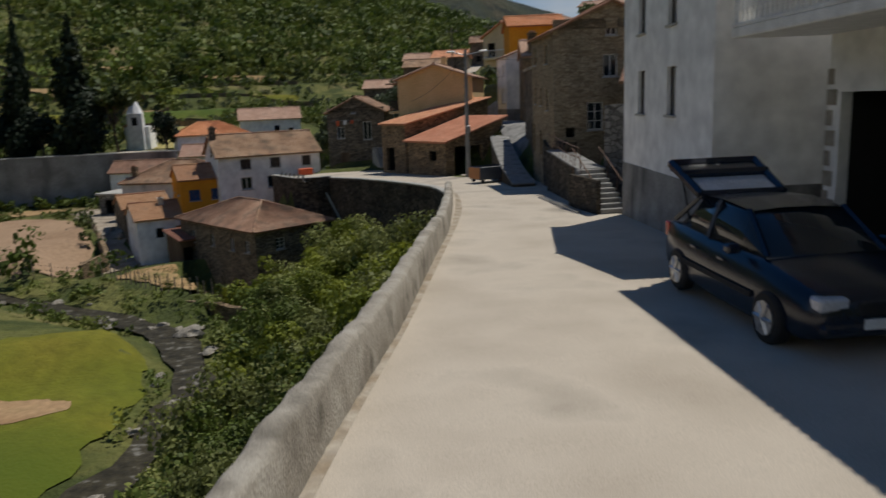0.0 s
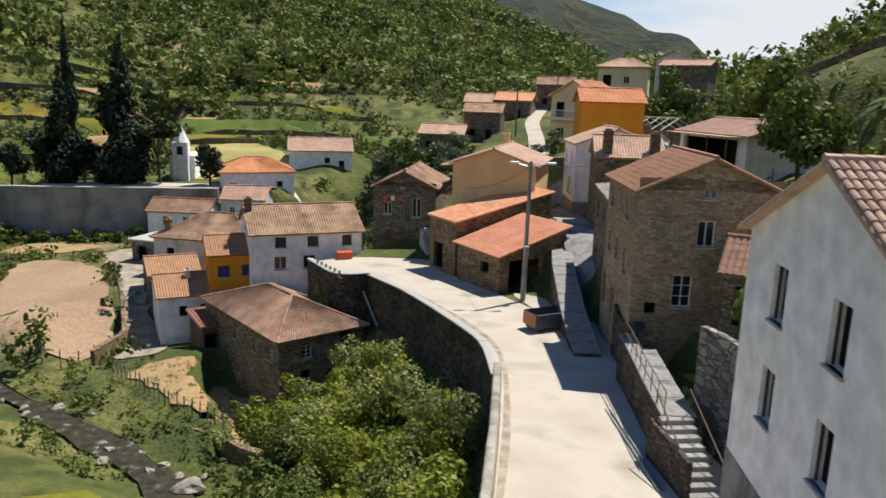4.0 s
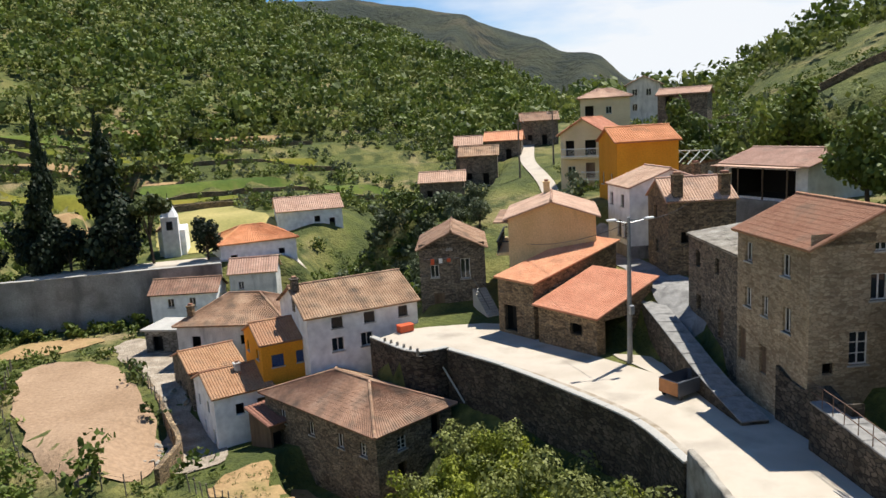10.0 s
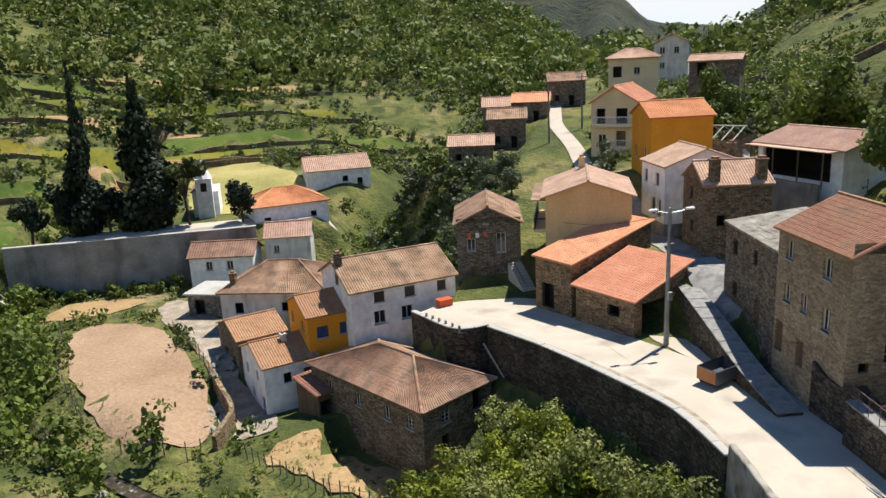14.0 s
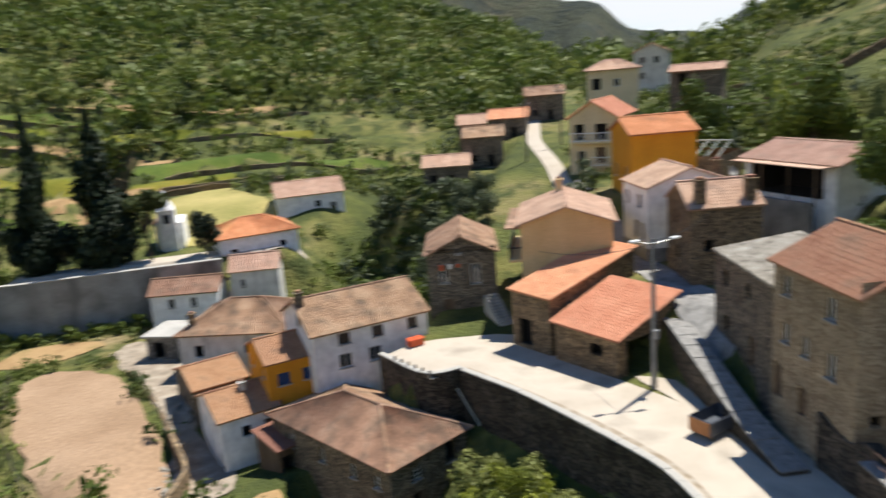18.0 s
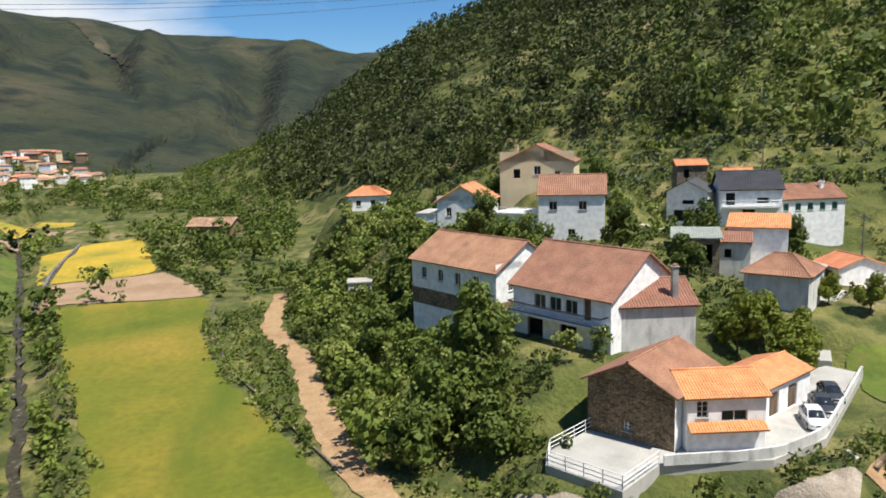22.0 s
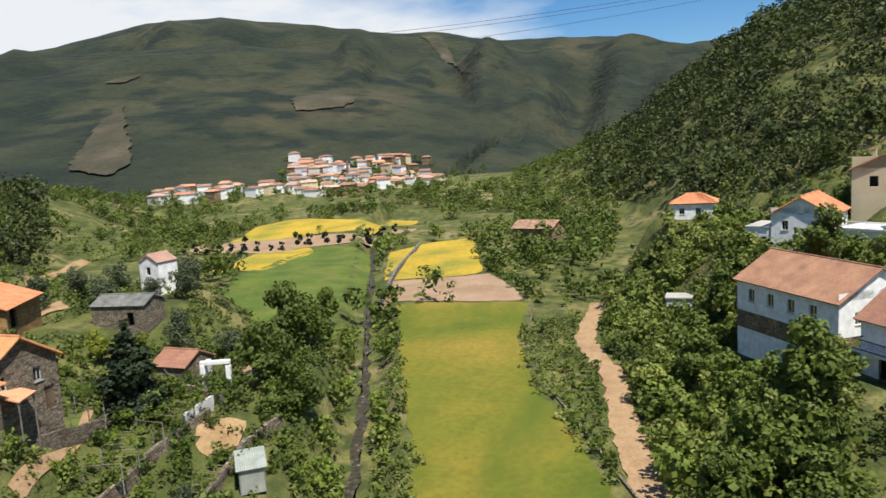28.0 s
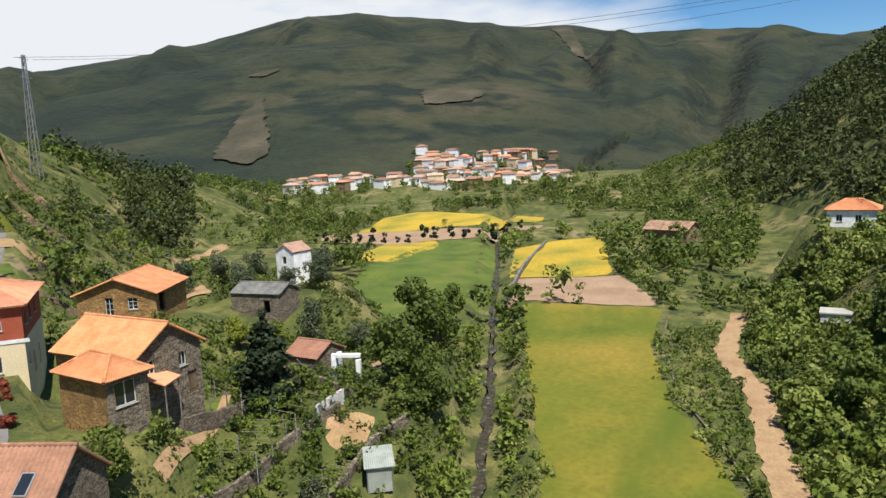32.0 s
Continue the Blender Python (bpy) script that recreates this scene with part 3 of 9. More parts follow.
def land(x, y):
    """Height of the ground, arrays in and out."""
    x, y = np.asarray(x, float), np.asarray(y, float)
    dx, dy = x - HUB[0], y - HUB[1]
    r = np.hypot(dx, dy)
    az = np.degrees(np.arctan2(-dx, dy))
    t = np.array(NEAR_HILLS)
    rf, rc, e = (np.interp(az, t[:, 0], t[:, k]) for k in (1, 2, 3))
    f = np.array(FAR_HILLS)
    fe = np.interp(az, f[:, 0], f[:, 1])
    floor = -9.6 - 0.012 * np.clip(-x - 150, 0, 500) + 0.035 * np.clip(y - 100, 0, 120)
    crest = 19 + rc * np.tan(np.radians(e))
    u = np.clip((r - rf) / (rc - rf), 0, 1.0)
    hill = floor + (crest - floor) * (0.75 * u + 0.25 * smooth01(u))
    over = np.clip((r - rc) / 300, 0, 1)
    hill = hill - (np.maximum(crest - floor, 0) * 0.35) * smooth01(over)
    far_top = 19 + 1650 * np.tan(np.radians(fe))
    v = np.clip((r - 520) / (1650 - 520), 0, 1)
    far = -30 + (far_top + 30) * (0.55 * v + 0.45 * smooth01(v)) - np.clip(r - 1650, 0, 3000) * 0.12
    far = far + wobble(x, y, 0.006, 16) * smooth01((r - 600) / 500) * smooth01((1600 - r) / 300)
    far = far + (26 * np.sin(az * 0.55 + 1.0) + 13 * np.sin(az * 1.31 + r * 0.004)) * np.sin(np.pi * v) ** 2
    m = np.array(MID_HILLS)
    mid_top = 19 + 1150 * np.tan(np.radians(np.interp(az, m[:, 0], m[:, 1])))
    w = np.clip((r - 500) / 650, 0, 1)
    mid = -14 + (mid_top + 14) * (0.6 * w + 0.4 * smooth01(w)) - np.clip(r - 1150, 0, 3000) * 0.3
    far = np.maximum(far, np.where((r > 500) & (az > 84), mid + wobble(x, y, 0.008, 6) * smooth01((r - 640) / 200), -200))
    z = np.maximum(hill, far)
    z = z + wobble(x, y, 0.045, 1.0) * smooth01((r - 110) / 80) + wobble(x, y, 0.016, 5) * smooth01((r - 200) / 300) * smooth01((rc - r) / 150 + 0.2)
    # terraces on the cultivated lower slopes
    tz = np.round(z / 3.2) * 3.2
    tw = smooth01((r - rf * 1.0) / 25) * smooth01((rf + 130 - r) / 60) * 0.8
    frac = z / 3.2 - np.floor(z / 3.2)
    step = (np.floor(z / 3.2) + smooth01((frac - 0.62) / 0.34)) * 3.2
    z = z * (1 - tw) + step * tw
    # the road on its bank: steep towards the river, rising gently behind
    sd, rz = near_line(x, y, ROAD)
    d = np.abs(sd)
    valley = np.maximum(z, rz - 2.2 - 0.95 * np.clip(d - 4.6, 0, 60))
    uphill = np.maximum(z, rz + (0.42 - 0.36 * smooth01((y - 88) / 30)) * np.clip(d - 11, 0, 40))
    side = np.where(sd > 0, valley, uphill)
    on = smooth01((4.6 - d) / 1.0)
    side = np.where(sd > 0, side * (1 - on) + (rz - 0.06) * on, np.where(d < 11, rz - 0.06, side))
    z = np.where(d < 90, side, z)
    for px, py, pr, pz, fade in PADS:
        w = smooth01(1 - (np.hypot(x - px, y - py) - pr) / fade) * np.where((sd < 4.8) & (d < 7), 0.0, 1.0)
        z = z * (1 - w) + pz * w
    # the drop behind the road's parapet and retaining wall
    es, ez = near_line(x, y, LEFT_EDGE)
    drop = (es > -1.1) & (es < 14) & (y > -3) & (y < 67.5)
    z = np.where(drop, np.minimum(z, ez - 3.4 - 0.85 * np.clip(es, 0, 7)), z)
    # the village terrace above its long wall
    brow = np.where(x > -62, 109.0 + 0.053 * (x + 61), 105.0 + 0.42 * (x + 66))
    w = smooth01((y - brow) / 1.5) * smooth01((142 - y + np.clip(x + 66, -40, 0) * 0.6) / 12) * smooth01((x + 104) / 10) * smooth01((-16 - x) / 8)
    z = z * (1 - w) + (-2.6) * w
    rd, _ = near_line(x, y, RIVER)
    cut = smooth01(1 - (np.abs(rd) - 1.8) / 3.2)
    z = z * (1 - cut) + np.minimum(z, -11.9 + 0.03 * np.clip(y - 40, 0, 200) - 0.012 * np.clip(-x - 150, 0, 500)) * cut
    return z


def hz(x, y):
    return float(land(np.array([x]), np.array([y]))[0])


def axis_steps(lo, hi, mid, fine, grow):
    out = [mid]
    s, v = fine, mid
    while v < hi:
        v += s
        out.append(v)
        if v - mid > 95:
            s *= grow
    s, v = fine, mid
    while v > lo:
        v -= s
        out.insert(0, v)
        if mid - v > 95:
            s *= grow
    return np.array(out)


gx = axis_steps(-3600, 2600, -40, 1.5, 1.035)
gy = axis_steps(-2600, 3600, 40, 1.5, 1.035)
GX, GY = np.meshgrid(gx, gy)
GZ = land(GX, GY)
nv, nu = GX.shape
ids = np.arange(nv * nu).reshape(nv, nu)
quads = np.stack([ids[:-1, :-1], ids[:-1, 1:], ids[1:, 1:], ids[1:, :-1]], -1).reshape(-1, 4)
qc = np.stack([GX, GY], -1).reshape(-1, 2)[quads].mean(1)
GIDX = (np.hypot(qc[:, 0] - HUB[0], qc[:, 1] - HUB[1]) > 560).astype(int)
ground = obj("ground", mesh_of("ground", np.stack([GX, GY, GZ], -1).reshape(-1, 3).tolist(), quads.tolist(), [M_GRASS, M_FARWOOD], GIDX, smooth=True))
tagged(ground, "rough green valley ground rising to wooded hills", "ground", kind="structure")


FIELDS, LANES = [], []


def drape_strip(name, line, width, mat, lift=0.05, label="", category="", step=1.5, zline=None, edge=0.0, kind="structure"):
    """A ribbon along a line, laid on the land (or on the line's own heights)."""
    pts = []
    LANES.append(([p[:2] for p in line], width if not callable(width) else 4.0))
    for a, b in zip(line, line[1:]):
        L = math.hypot(b[0] - a[0], b[1] - a[1])
        for i in range(max(1, int(L / step))):
            t = i * step / L
            pts.append([a[k] + (b[k] - a[k]) * t for k in range(len(a))])
    pts.append(list(line[-1]))
    P = np.array(pts, float)
    for _ in range(6):
        P[1:-1] = 0.25 * P[:-2] + 0.5 * P[1:-1] + 0.25 * P[2:]
    T = np.gradient(P[:, :2], axis=0)
    T /= np.linalg.norm(T, axis=1, keepdims=True) + 1e-9
    N = np.stack([-T[:, 1], T[:, 0]], 1)
    cols = np.linspace(-0.5, 0.5, 7)
    jit = np.random.RandomState(len(line)).uniform(-1, 1, (len(P), 2)) * edge
    verts = []
    for i in range(len(P)):
        for c in cols:
            w = width if not callable(width) else width(i / len(P))
            off = c * w + (jit[i, 0] if c == cols[0] else jit[i, 1] if c == cols[-1] else 0)
            x, y = P[i, 0] + N[i, 0] * off, P[i, 1] + N[i, 1] * off
            verts.append([x, y, P[i, 2] if zline else 0])
    V = np.array(verts)
    if not zline:
        V[:, 2] = land(V[:, 0], V[:, 1])
    V[:, 2] += lift
    k = len(cols)
    faces = [(i * k + j, i * k + j + 1, (i + 1) * k + j + 1, (i + 1) * k + j) for i in range(len(P) - 1) for j in range(k - 1)]
    ob = obj(name, mesh_of(name, V.tolist(), faces, mat, smooth=True))
    return tagged(ob, label, category or name, kind=kind)


def inside(x, y, O):
    c = np.zeros(x.shape, bool)
    for a, b in zip(O, np.roll(O, -1, 0)):
        hit = ((a[1] > y) != (b[1] > y)) & (x < (b[0] - a[0]) * (y - a[1]) / (b[1] - a[1] + 1e-12) + a[0])
        c ^= hit
    return c


def drape_patch(name, outline, mat, lift=0.12, label="", category="field", step=1.5, wob=0.4, kind="structure"):
    """A field: a fine grid inside the outline, its border drawn to the outline, laid on the land."""
    O = np.array(outline, float)
    FIELDS.append(O)
    dense = []
    for a, b in zip(O, np.roll(O, -1, 0)):
        n = max(2, int(np.hypot(*(b - a)) / step))
        dense += [a + (b - a) * i / n for i in range(n)]
    D = np.array(dense)
    for _ in range(4):
        D = 0.25 * np.roll(D, 1, 0) + 0.5 * D + 0.25 * np.roll(D, -1, 0)
    D += np.random.RandomState(len(D)).uniform(-wob, wob, D.shape)
    xs = np.arange(D[:, 0].min() - step, D[:, 0].max() + step, step)
    ys = np.arange(D[:, 1].min() - step, D[:, 1].max() + step, step)
    X, Y = np.meshgrid(xs, ys)
    cin = inside((X[:-1, :-1] + X[1:, 1:]) / 2, (Y[:-1, :-1] + Y[1:, 1:]) / 2, D)
    ids = np.arange(X.size).reshape(X.shape)
    Q = np.stack([ids[:-1, :-1], ids[:-1, 1:], ids[1:, 1:], ids[1:, :-1]], -1)[cin]
    used = np.zeros(X.size, int)
    np.add.at(used, Q.ravel(), 1)
    P = np.c_[X.ravel(), Y.ravel()]
    for i in np.where((used > 0) & (used < 4))[0]:
        P[i] = D[np.argmin(((D - P[i]) ** 2).sum(1))]
    remap = -np.ones(X.size, int)
    keep = np.where(used > 0)[0]
    remap[keep] = np.arange(len(keep))
    P = P[keep]
    Z = land(P[:, 0], P[:, 1]) + lift
    ob = obj(name, mesh_of(name, np.c_[P, Z].tolist(), remap[Q].tolist(), mat, smooth=True))
    return tagged(ob, label, category, kind=kind)


# ---------------------------------------------------------------- house kit
def wall_panel(L, H, holes, th=0.3, gable=0.0, gable_at=0.5):
    """A wall in its own plane: u along x, v along z, outside at y=0, thickness towards +y; rectangular holes with reveals."""
    us = sorted({0.0, L, *[h[0] for h in holes], *[h[0] + h[2] for h in holes]})
    vs = sorted({0.0, H, *[h[1] for h in holes], *[h[1] + h[3] for h in holes]})
    V, F = [], []

    def q(*p):
        F.append(tuple(range(len(V), len(V) + len(p))))
        V.extend(p)
    for u0, u1 in zip(us, us[1:]):
        for v0, v1 in zip(vs, vs[1:]):
            cu, cv = (u0 + u1) / 2, (v0 + v1) / 2
            if any(h[0] < cu < h[0] + h[2] and h[1] < cv < h[1] + h[3] for h in holes):
                continue
            q((u0, 0, v0), (u1, 0, v0), (u1, 0, v1), (u0, 0, v1))
    for u, v, w, h, *_ in holes:
        q((u, 0, v), (u, th, v), (u + w, th, v), (u + w, 0, v))
        q((u, 0, v + h), (u + w, 0, v + h), (u + w, th, v + h), (u, th, v + h))
        q((u, 0, v), (u, 0, v + h), (u, th, v + h), (u, th, v))
        q((u + w, 0, v), (u + w, th, v), (u + w, th, v + h), (u + w, 0, v + h))
    if gable:
        q((0, 0, H), (L, 0, H), (L * gable_at, 0, H + gable))
    return V, F


def corrugated(P00, P10, P01, P11, rib=0.23, rows=0.42, amp=0.075, thick=0.1):
    """A tiled roof slope between two eave points and two ridge points: rolled ribs up the slope, stepped courses, a solid underside."""
    P00, P10, P01, P11 = (np.array(p, float) for p in (P00, P10, P01, P11))
    n_w = max(2, int(round(max(np.linalg.norm(P10 - P00), np.linalg.norm(P11 - P01)) / rib)))
    n_h = max(1, int(round(np.linalg.norm((P01 + P11) / 2 - (P00 + P10) / 2) / rows)))
    nrm = np.cross(P10 - P00, (P01 + P11) / 2 - P00)
    nrm /= np.linalg.norm(nrm)
    prof = [(0.0, 0.0), (0.25, 0.8), (0.5, 1.0), (0.75, 0.8)] if rib < 0.25 else [(0.0, 0.0), (0.3, 1.0), (0.7, 1.0)]
    us = np.array([(i + a) / n_w for i in range(n_w) for a, _ in prof] + [1.0])
    hs = np.array([b for i in range(n_w) for _, b in prof] + [0.0])
    V, F = [], []
    k = len(us)
    for j in range(n_h):
        for v, lift in ((j / n_h, 0.014), ((j + 1) / n_h, 0.0)):
            a = P00 + (P01 - P00) * v
            b = P10 + (P11 - P10) * v
            pts = a + (b - a) * us[:, None] + nrm * (hs[:, None] * amp + lift)
            V.extend(pts.tolist())
        o = j * 2 * k
        F += [(o + i, o + i + 1, o + k + i + 1, o + k + i) for i in range(k - 1)]
        if j:
            F += [(o - k + i, o - k + i + 1, o + i + 1, o + i) for i in range(k - 1)]
    s = len(V)
    V += [(P - nrm * thick).tolist() for P in (P00, P10, P11, P01)] + [P.tolist() for P in (P00, P10, P11, P01)]
    F += [(s + 3, s + 2, s + 1, s), (s, s + 1, s + 5, s + 4), (s + 1, s + 2, s + 6, s + 5), (s + 2, s + 3, s + 7, s + 6), (s + 3, s, s + 4, s + 7)]
    return V, F


def ridge_bm(a, b, r=0.13):
    """A run of half-round ridge tiles."""
    a, b = Vector(a), Vector(b)
    n = max(1, int((b - a).length / 0.45))
    bm = bmesh.new()
    for i in range(n):
        p, q = a.lerp(b, i / n), a.lerp(b, (i + 1.06) / n)
        add_rod(bm, p, q, r * 1.05, r * 0.9, 7)
    return bm


def window(parent, kind, u, v, w, h, M, th):
    """A window, door or dark opening set in the hole; M: panel's matrix in the house."""
    depth = th * 0.55
    name = {"door": "door", "dooro": "doorway", "garage": "garage_opening", "dark": "window"}.get(kind, "window")
    e = new(name)
    e.parent = parent
    e.matrix_basis = M @ Matrix.Translation((u, 0, v))
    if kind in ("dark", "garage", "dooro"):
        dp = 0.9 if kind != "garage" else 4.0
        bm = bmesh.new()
        # box behind the hole, its shade painted near-black
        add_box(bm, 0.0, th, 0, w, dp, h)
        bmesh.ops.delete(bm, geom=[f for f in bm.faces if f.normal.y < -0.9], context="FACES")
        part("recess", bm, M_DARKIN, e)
        if kind == "dark":
            bm = bmesh.new()
            for x in (0.0, w - 0.06):
                add_box(bm, x, depth - 0.04, 0, x + 0.06, depth + 0.02, h)
            add_box(bm, 0.06, depth - 0.04, h - 0.06, w - 0.06, depth + 0.02, h)
            part("window_frame", bm, M_SHUTTER_DARK, e)
            if h > 1.5 and w < 1.0:
                part("window_sill", box_bm(-0.07, -0.09, -0.08, w + 0.07, depth - 0.05, 0.0, 0.01), M_CONCRETE, e)
        return e
    if kind in ("door", "wood", "blue", "green", "shut"):
        mt = {"door": M_WOOD, "wood": M_WOOD, "blue": M_BLUE, "green": M_GREENPAINT, "shut": M_SHUTTER_DARK}[kind]
        nb = max(2, int(w / 0.22))
        for i in range(2 if kind != "door" else 1):
            a, b = (0, w) if kind == "door" else (i * w / 2, (i + 1) * w / 2)
            bm = bmesh.new()
            k = max(1, nb // (1 if kind == "door" else 2))
            for j in range(k):
                add_box(bm, a + (b - a) * j / k + 0.008, depth - 0.03 - 0.006 * (j % 2), 0.0, a + (b - a) * (j + 1) / k - 0.008, depth + 0.03, h)
            add_box(bm, a + 0.04, depth - 0.06, h * 0.18, b - 0.04, depth - 0.03, h * 0.18 + 0.1)
            add_box(bm, a + 0.04, depth - 0.06, h * 0.75, b - 0.04, depth - 0.03, h * 0.75 + 0.1)
            part("leaf" if kind == "door" else "shutter", bm, mt, e)
        if kind in ("blue", "green", "shut", "wood"):
            part("window_sill", box_bm(-0.06, -0.08, -0.08, w + 0.06, depth - 0.05, 0.0), M_CONCRETE, e)
        return e
    bm = bmesh.new()
    f = 0.07
    for a, b in ((0, f), (w - f, w)):
        add_box(bm, a, depth - 0.04, 0, b, depth + 0.03, h)
    for a, b in ((0, f), (h - f, h)):
        add_box(bm, f, depth - 0.04, a, w - f, depth + 0.03, b)
    add_box(bm, w / 2 - 0.035, depth - 0.035, f, w / 2 + 0.035, depth + 0.025, h - f)
    if kind == "pane4":
        for k in (1, 2):
            add_box(bm, f, depth - 0.02, h * k / 3 - 0.02, w - f, depth + 0.015, h * k / 3 + 0.02)
    part("window_frame", bm, M_FRAME, e)
    part("pane", box_bm(0.03, depth, 0.03, w / 2, depth + 0.015, h - 0.03), M_GLASS, e)
    part("pane", box_bm(w / 2, depth, 0.03, w - 0.03, depth + 0.015, h - 0.03), M_GLASS, e)
    # flat near-black sheet behind the panes stands for the dark room
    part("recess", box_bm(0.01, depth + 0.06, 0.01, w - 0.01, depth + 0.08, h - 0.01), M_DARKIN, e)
    part("window_sill", box_bm(-0.08, -0.09, -0.09, w + 0.08, depth - 0.045, 0.0, 0.01), M_CONCRETE, e)
    return e


def house(name, A, B, depth, z0, wall_h, roof="gable", rise=1.6, ridge="along", over=0.35, wall=None, roof_mat=None, holes=None, th=0.32,
          label="", category="house", group="", sink=2.5, side_mats=None, plinth=None, chimneys=(), rows=0.56, hip=0.35, trim=None):
    """A house on the base line A to B (its front, seen from outside with A at the left hand), going back by depth.
    holes: {'f','r','b','l': [(u, v, w, h, kind)]} in metres from the left foot of that wall, seen from outside."""
    wall, roof_mat, holes = wall or M_WHITE, roof_mat or M_TILE_OLD, holes or {}
    A, B = Vector(A), Vector(B)
    W = (B - A).length
    ang = math.degrees(math.atan2(B.y - A.y, B.x - A.x))
    h = thing(name, A.x, A.y, z0, ang, label, category, group)
    D = depth
    g_front = roof == "gable" and ridge == "deep"
    g_side = roof == "gable" and ridge == "along"
    frames = {"f": (Matrix.Identity(4), W, g_front), "r": (pose(W, 0, 0, 0, 0, 90), D, g_side), "b": (pose(W, D, 0, 0, 0, 180), W, g_front), "l": (pose(0, D, 0, 0, 0, -90), D, g_side)}
    for key, (M, L, gab) in frames.items():
        hs = [(u, v + sink, w, hh, k) for u, v, w, hh, k in holes.get(key, [])]
        Hh = wall_h + sink
        gr = rise if gab else 0.0
        if roof == "shed":
            Hh = wall_h + sink + (rise if key == "b" else 0)
        V, F = wall_panel(L, Hh, hs, th, gr)
        if roof == "shed" and key in "rl":
            k = len(V)
            V += [(0, 0, Hh), (L, 0, Hh), (L if key == "r" else 0, 0, Hh + rise)]
            F.append((k, k + 1, k + 2))
        mt = (side_mats or {}).get(key, wall)
        ob = obj("wall", mesh_of("wall", V, F, mt), h, m=M @ Matrix.Translation((0, 0, -sink)))
        for u, v, w, hh, k in holes.get(key, []):
            window(h, k, u, v, w, hh, M, th)
        if plinth:
            pm, ph = plinth
            doors = [(u, u + w) for u, v, w, hh, k in holes.get(key, []) if v < ph]
            xs = [-0.02] + [c for d in sorted(doors) for c in d] + [L + 0.02]
            for a, b in zip(xs[::2], xs[1::2]):
                if b - a > 0.1:
                    obj("plinth", mesh_of("plinth", [(a, -0.03, -0.5), (b, -0.03, -0.5), (b, -0.03, ph), (a, -0.03, ph), (a, 0, ph), (b, 0, ph)], [(0, 1, 2, 3), (3, 2, 5, 4)], pm), h, m=M)
    zt = wall_h
    o = over
    if roof == "gable":
        s = rise / (D / 2 if ridge == "along" else W / 2)
        zl = zt - o * s * 0.9
        if ridge == "along":
            slopes = [((-o, -o, zl), (W + o, -o, zl), (-o, D / 2, zt + rise), (W + o, D / 2, zt + rise)), ((W + o, D + o, zl), (-o, D + o, zl), (W + o, D / 2, zt + rise), (-o, D / 2, zt + rise))]
            rl = ((-o, D / 2, zt + rise + 0.05), (W + o, D / 2, zt + rise + 0.05))
        else:
            slopes = [((-o, D + o, zl), (-o, -o, zl), (W / 2, D + o, zt + rise), (W / 2, -o, zt + rise)), ((W + o, -o, zl), (W + o, D + o, zl), (W / 2, -o, zt + rise), (W / 2, D + o, zt + rise))]
            rl = ((W / 2, -o, zt + rise + 0.05), (W / 2, D + o, zt + rise + 0.05))
        lines = [rl]
    elif roof == "hip":
        zl = zt - 0.12
        if W >= D:
            a, b = (W * hip if hip < 0.5 else D / 2, D / 2, zt + rise), (W - (W * hip if hip < 0.5 else D / 2), D / 2, zt + rise)
        else:
            a, b = (W / 2, D * hip, zt + rise), (W / 2, D - D * hip, zt + rise)
        c = [(-o, -o, zl), (W + o, -o, zl), (W + o, D + o, zl), (-o, D + o, zl)]
        if W >= D:
            slopes = [(c[0], c[1], a, b), (c[1], c[2], b, b), (c[2], c[3], b, a), (c[3], c[0], a, a)]
        else:
            slopes = [(c[0], c[1], a, a), (c[1], c[2], a, b), (c[2], c[3], b, b), (c[3], c[0], b, a)]
        up = lambda p: (p[0], p[1], p[2] + 0.05)
        ends = (a, a, b, b) if W < D else (a, b, b, a)
        if W < D:
            ends = (a, a, b, b)
        lines = [(up(a), up(b))] + [(up(c[i]), up(ends[i])) for i in range(4)]
        if math.dist(a, b) < 0.3:
            lines = lines[1:]
    elif roof == "shed":
        s = rise / D
        slopes = [((-o, -o, zt - o * s + 0.02), (W + o, -o, zt - o * s + 0.02), (-o, D + o, zt + rise + o * s + 0.02), (W + o, D + o, zt + rise + o * s + 0.02))]
        lines = []
    elif roof == "none":
        slopes, lines = [], []
    else:
        part("roof_slab", box_bm(-o, -o, zt, W + o, D + o, zt + 0.22, 0.02), roof_mat, h)
        slopes, lines = [], []
    if slopes:
        r = new("roof")
        r.parent = h
        for sl in slopes:
            V, F = corrugated(*sl, rib=0.23 if rows < 0.4 else 0.31, rows=rows)
            obj("roof_slope", mesh_of("roof_slope", V, F, roof_mat), r)
        for a, b in lines:
            part("ridge_tiles", ridge_bm(a, b), roof_mat, r)
    for cx, cy, cw, ch, cm in chimneys:
        base = zt - 0.2
        ce = new("chimney")
        ce.parent = h
        part("shaft", box_bm(cx, cy, base, cx + cw, cy + cw, zt + ch, 0.02), cm, ce)
        part("cap", box_bm(cx - 0.08, cy - 0.08, zt + ch, cx + cw + 0.08, cy + cw + 0.08, zt + ch + 0.1, 0.02), cm, ce)
        part("pot", box_bm(cx + 0.1, cy + 0.1, zt + ch + 0.1, cx + cw - 0.1, cy + cw - 0.1, zt + ch + 0.3, 0.03), M_TILE_RED, ce)
    return h


def row(u0, du, n, v, w, h, kind):
    return [(u0 + i * du, v, w, h, kind) for i in range(n)]


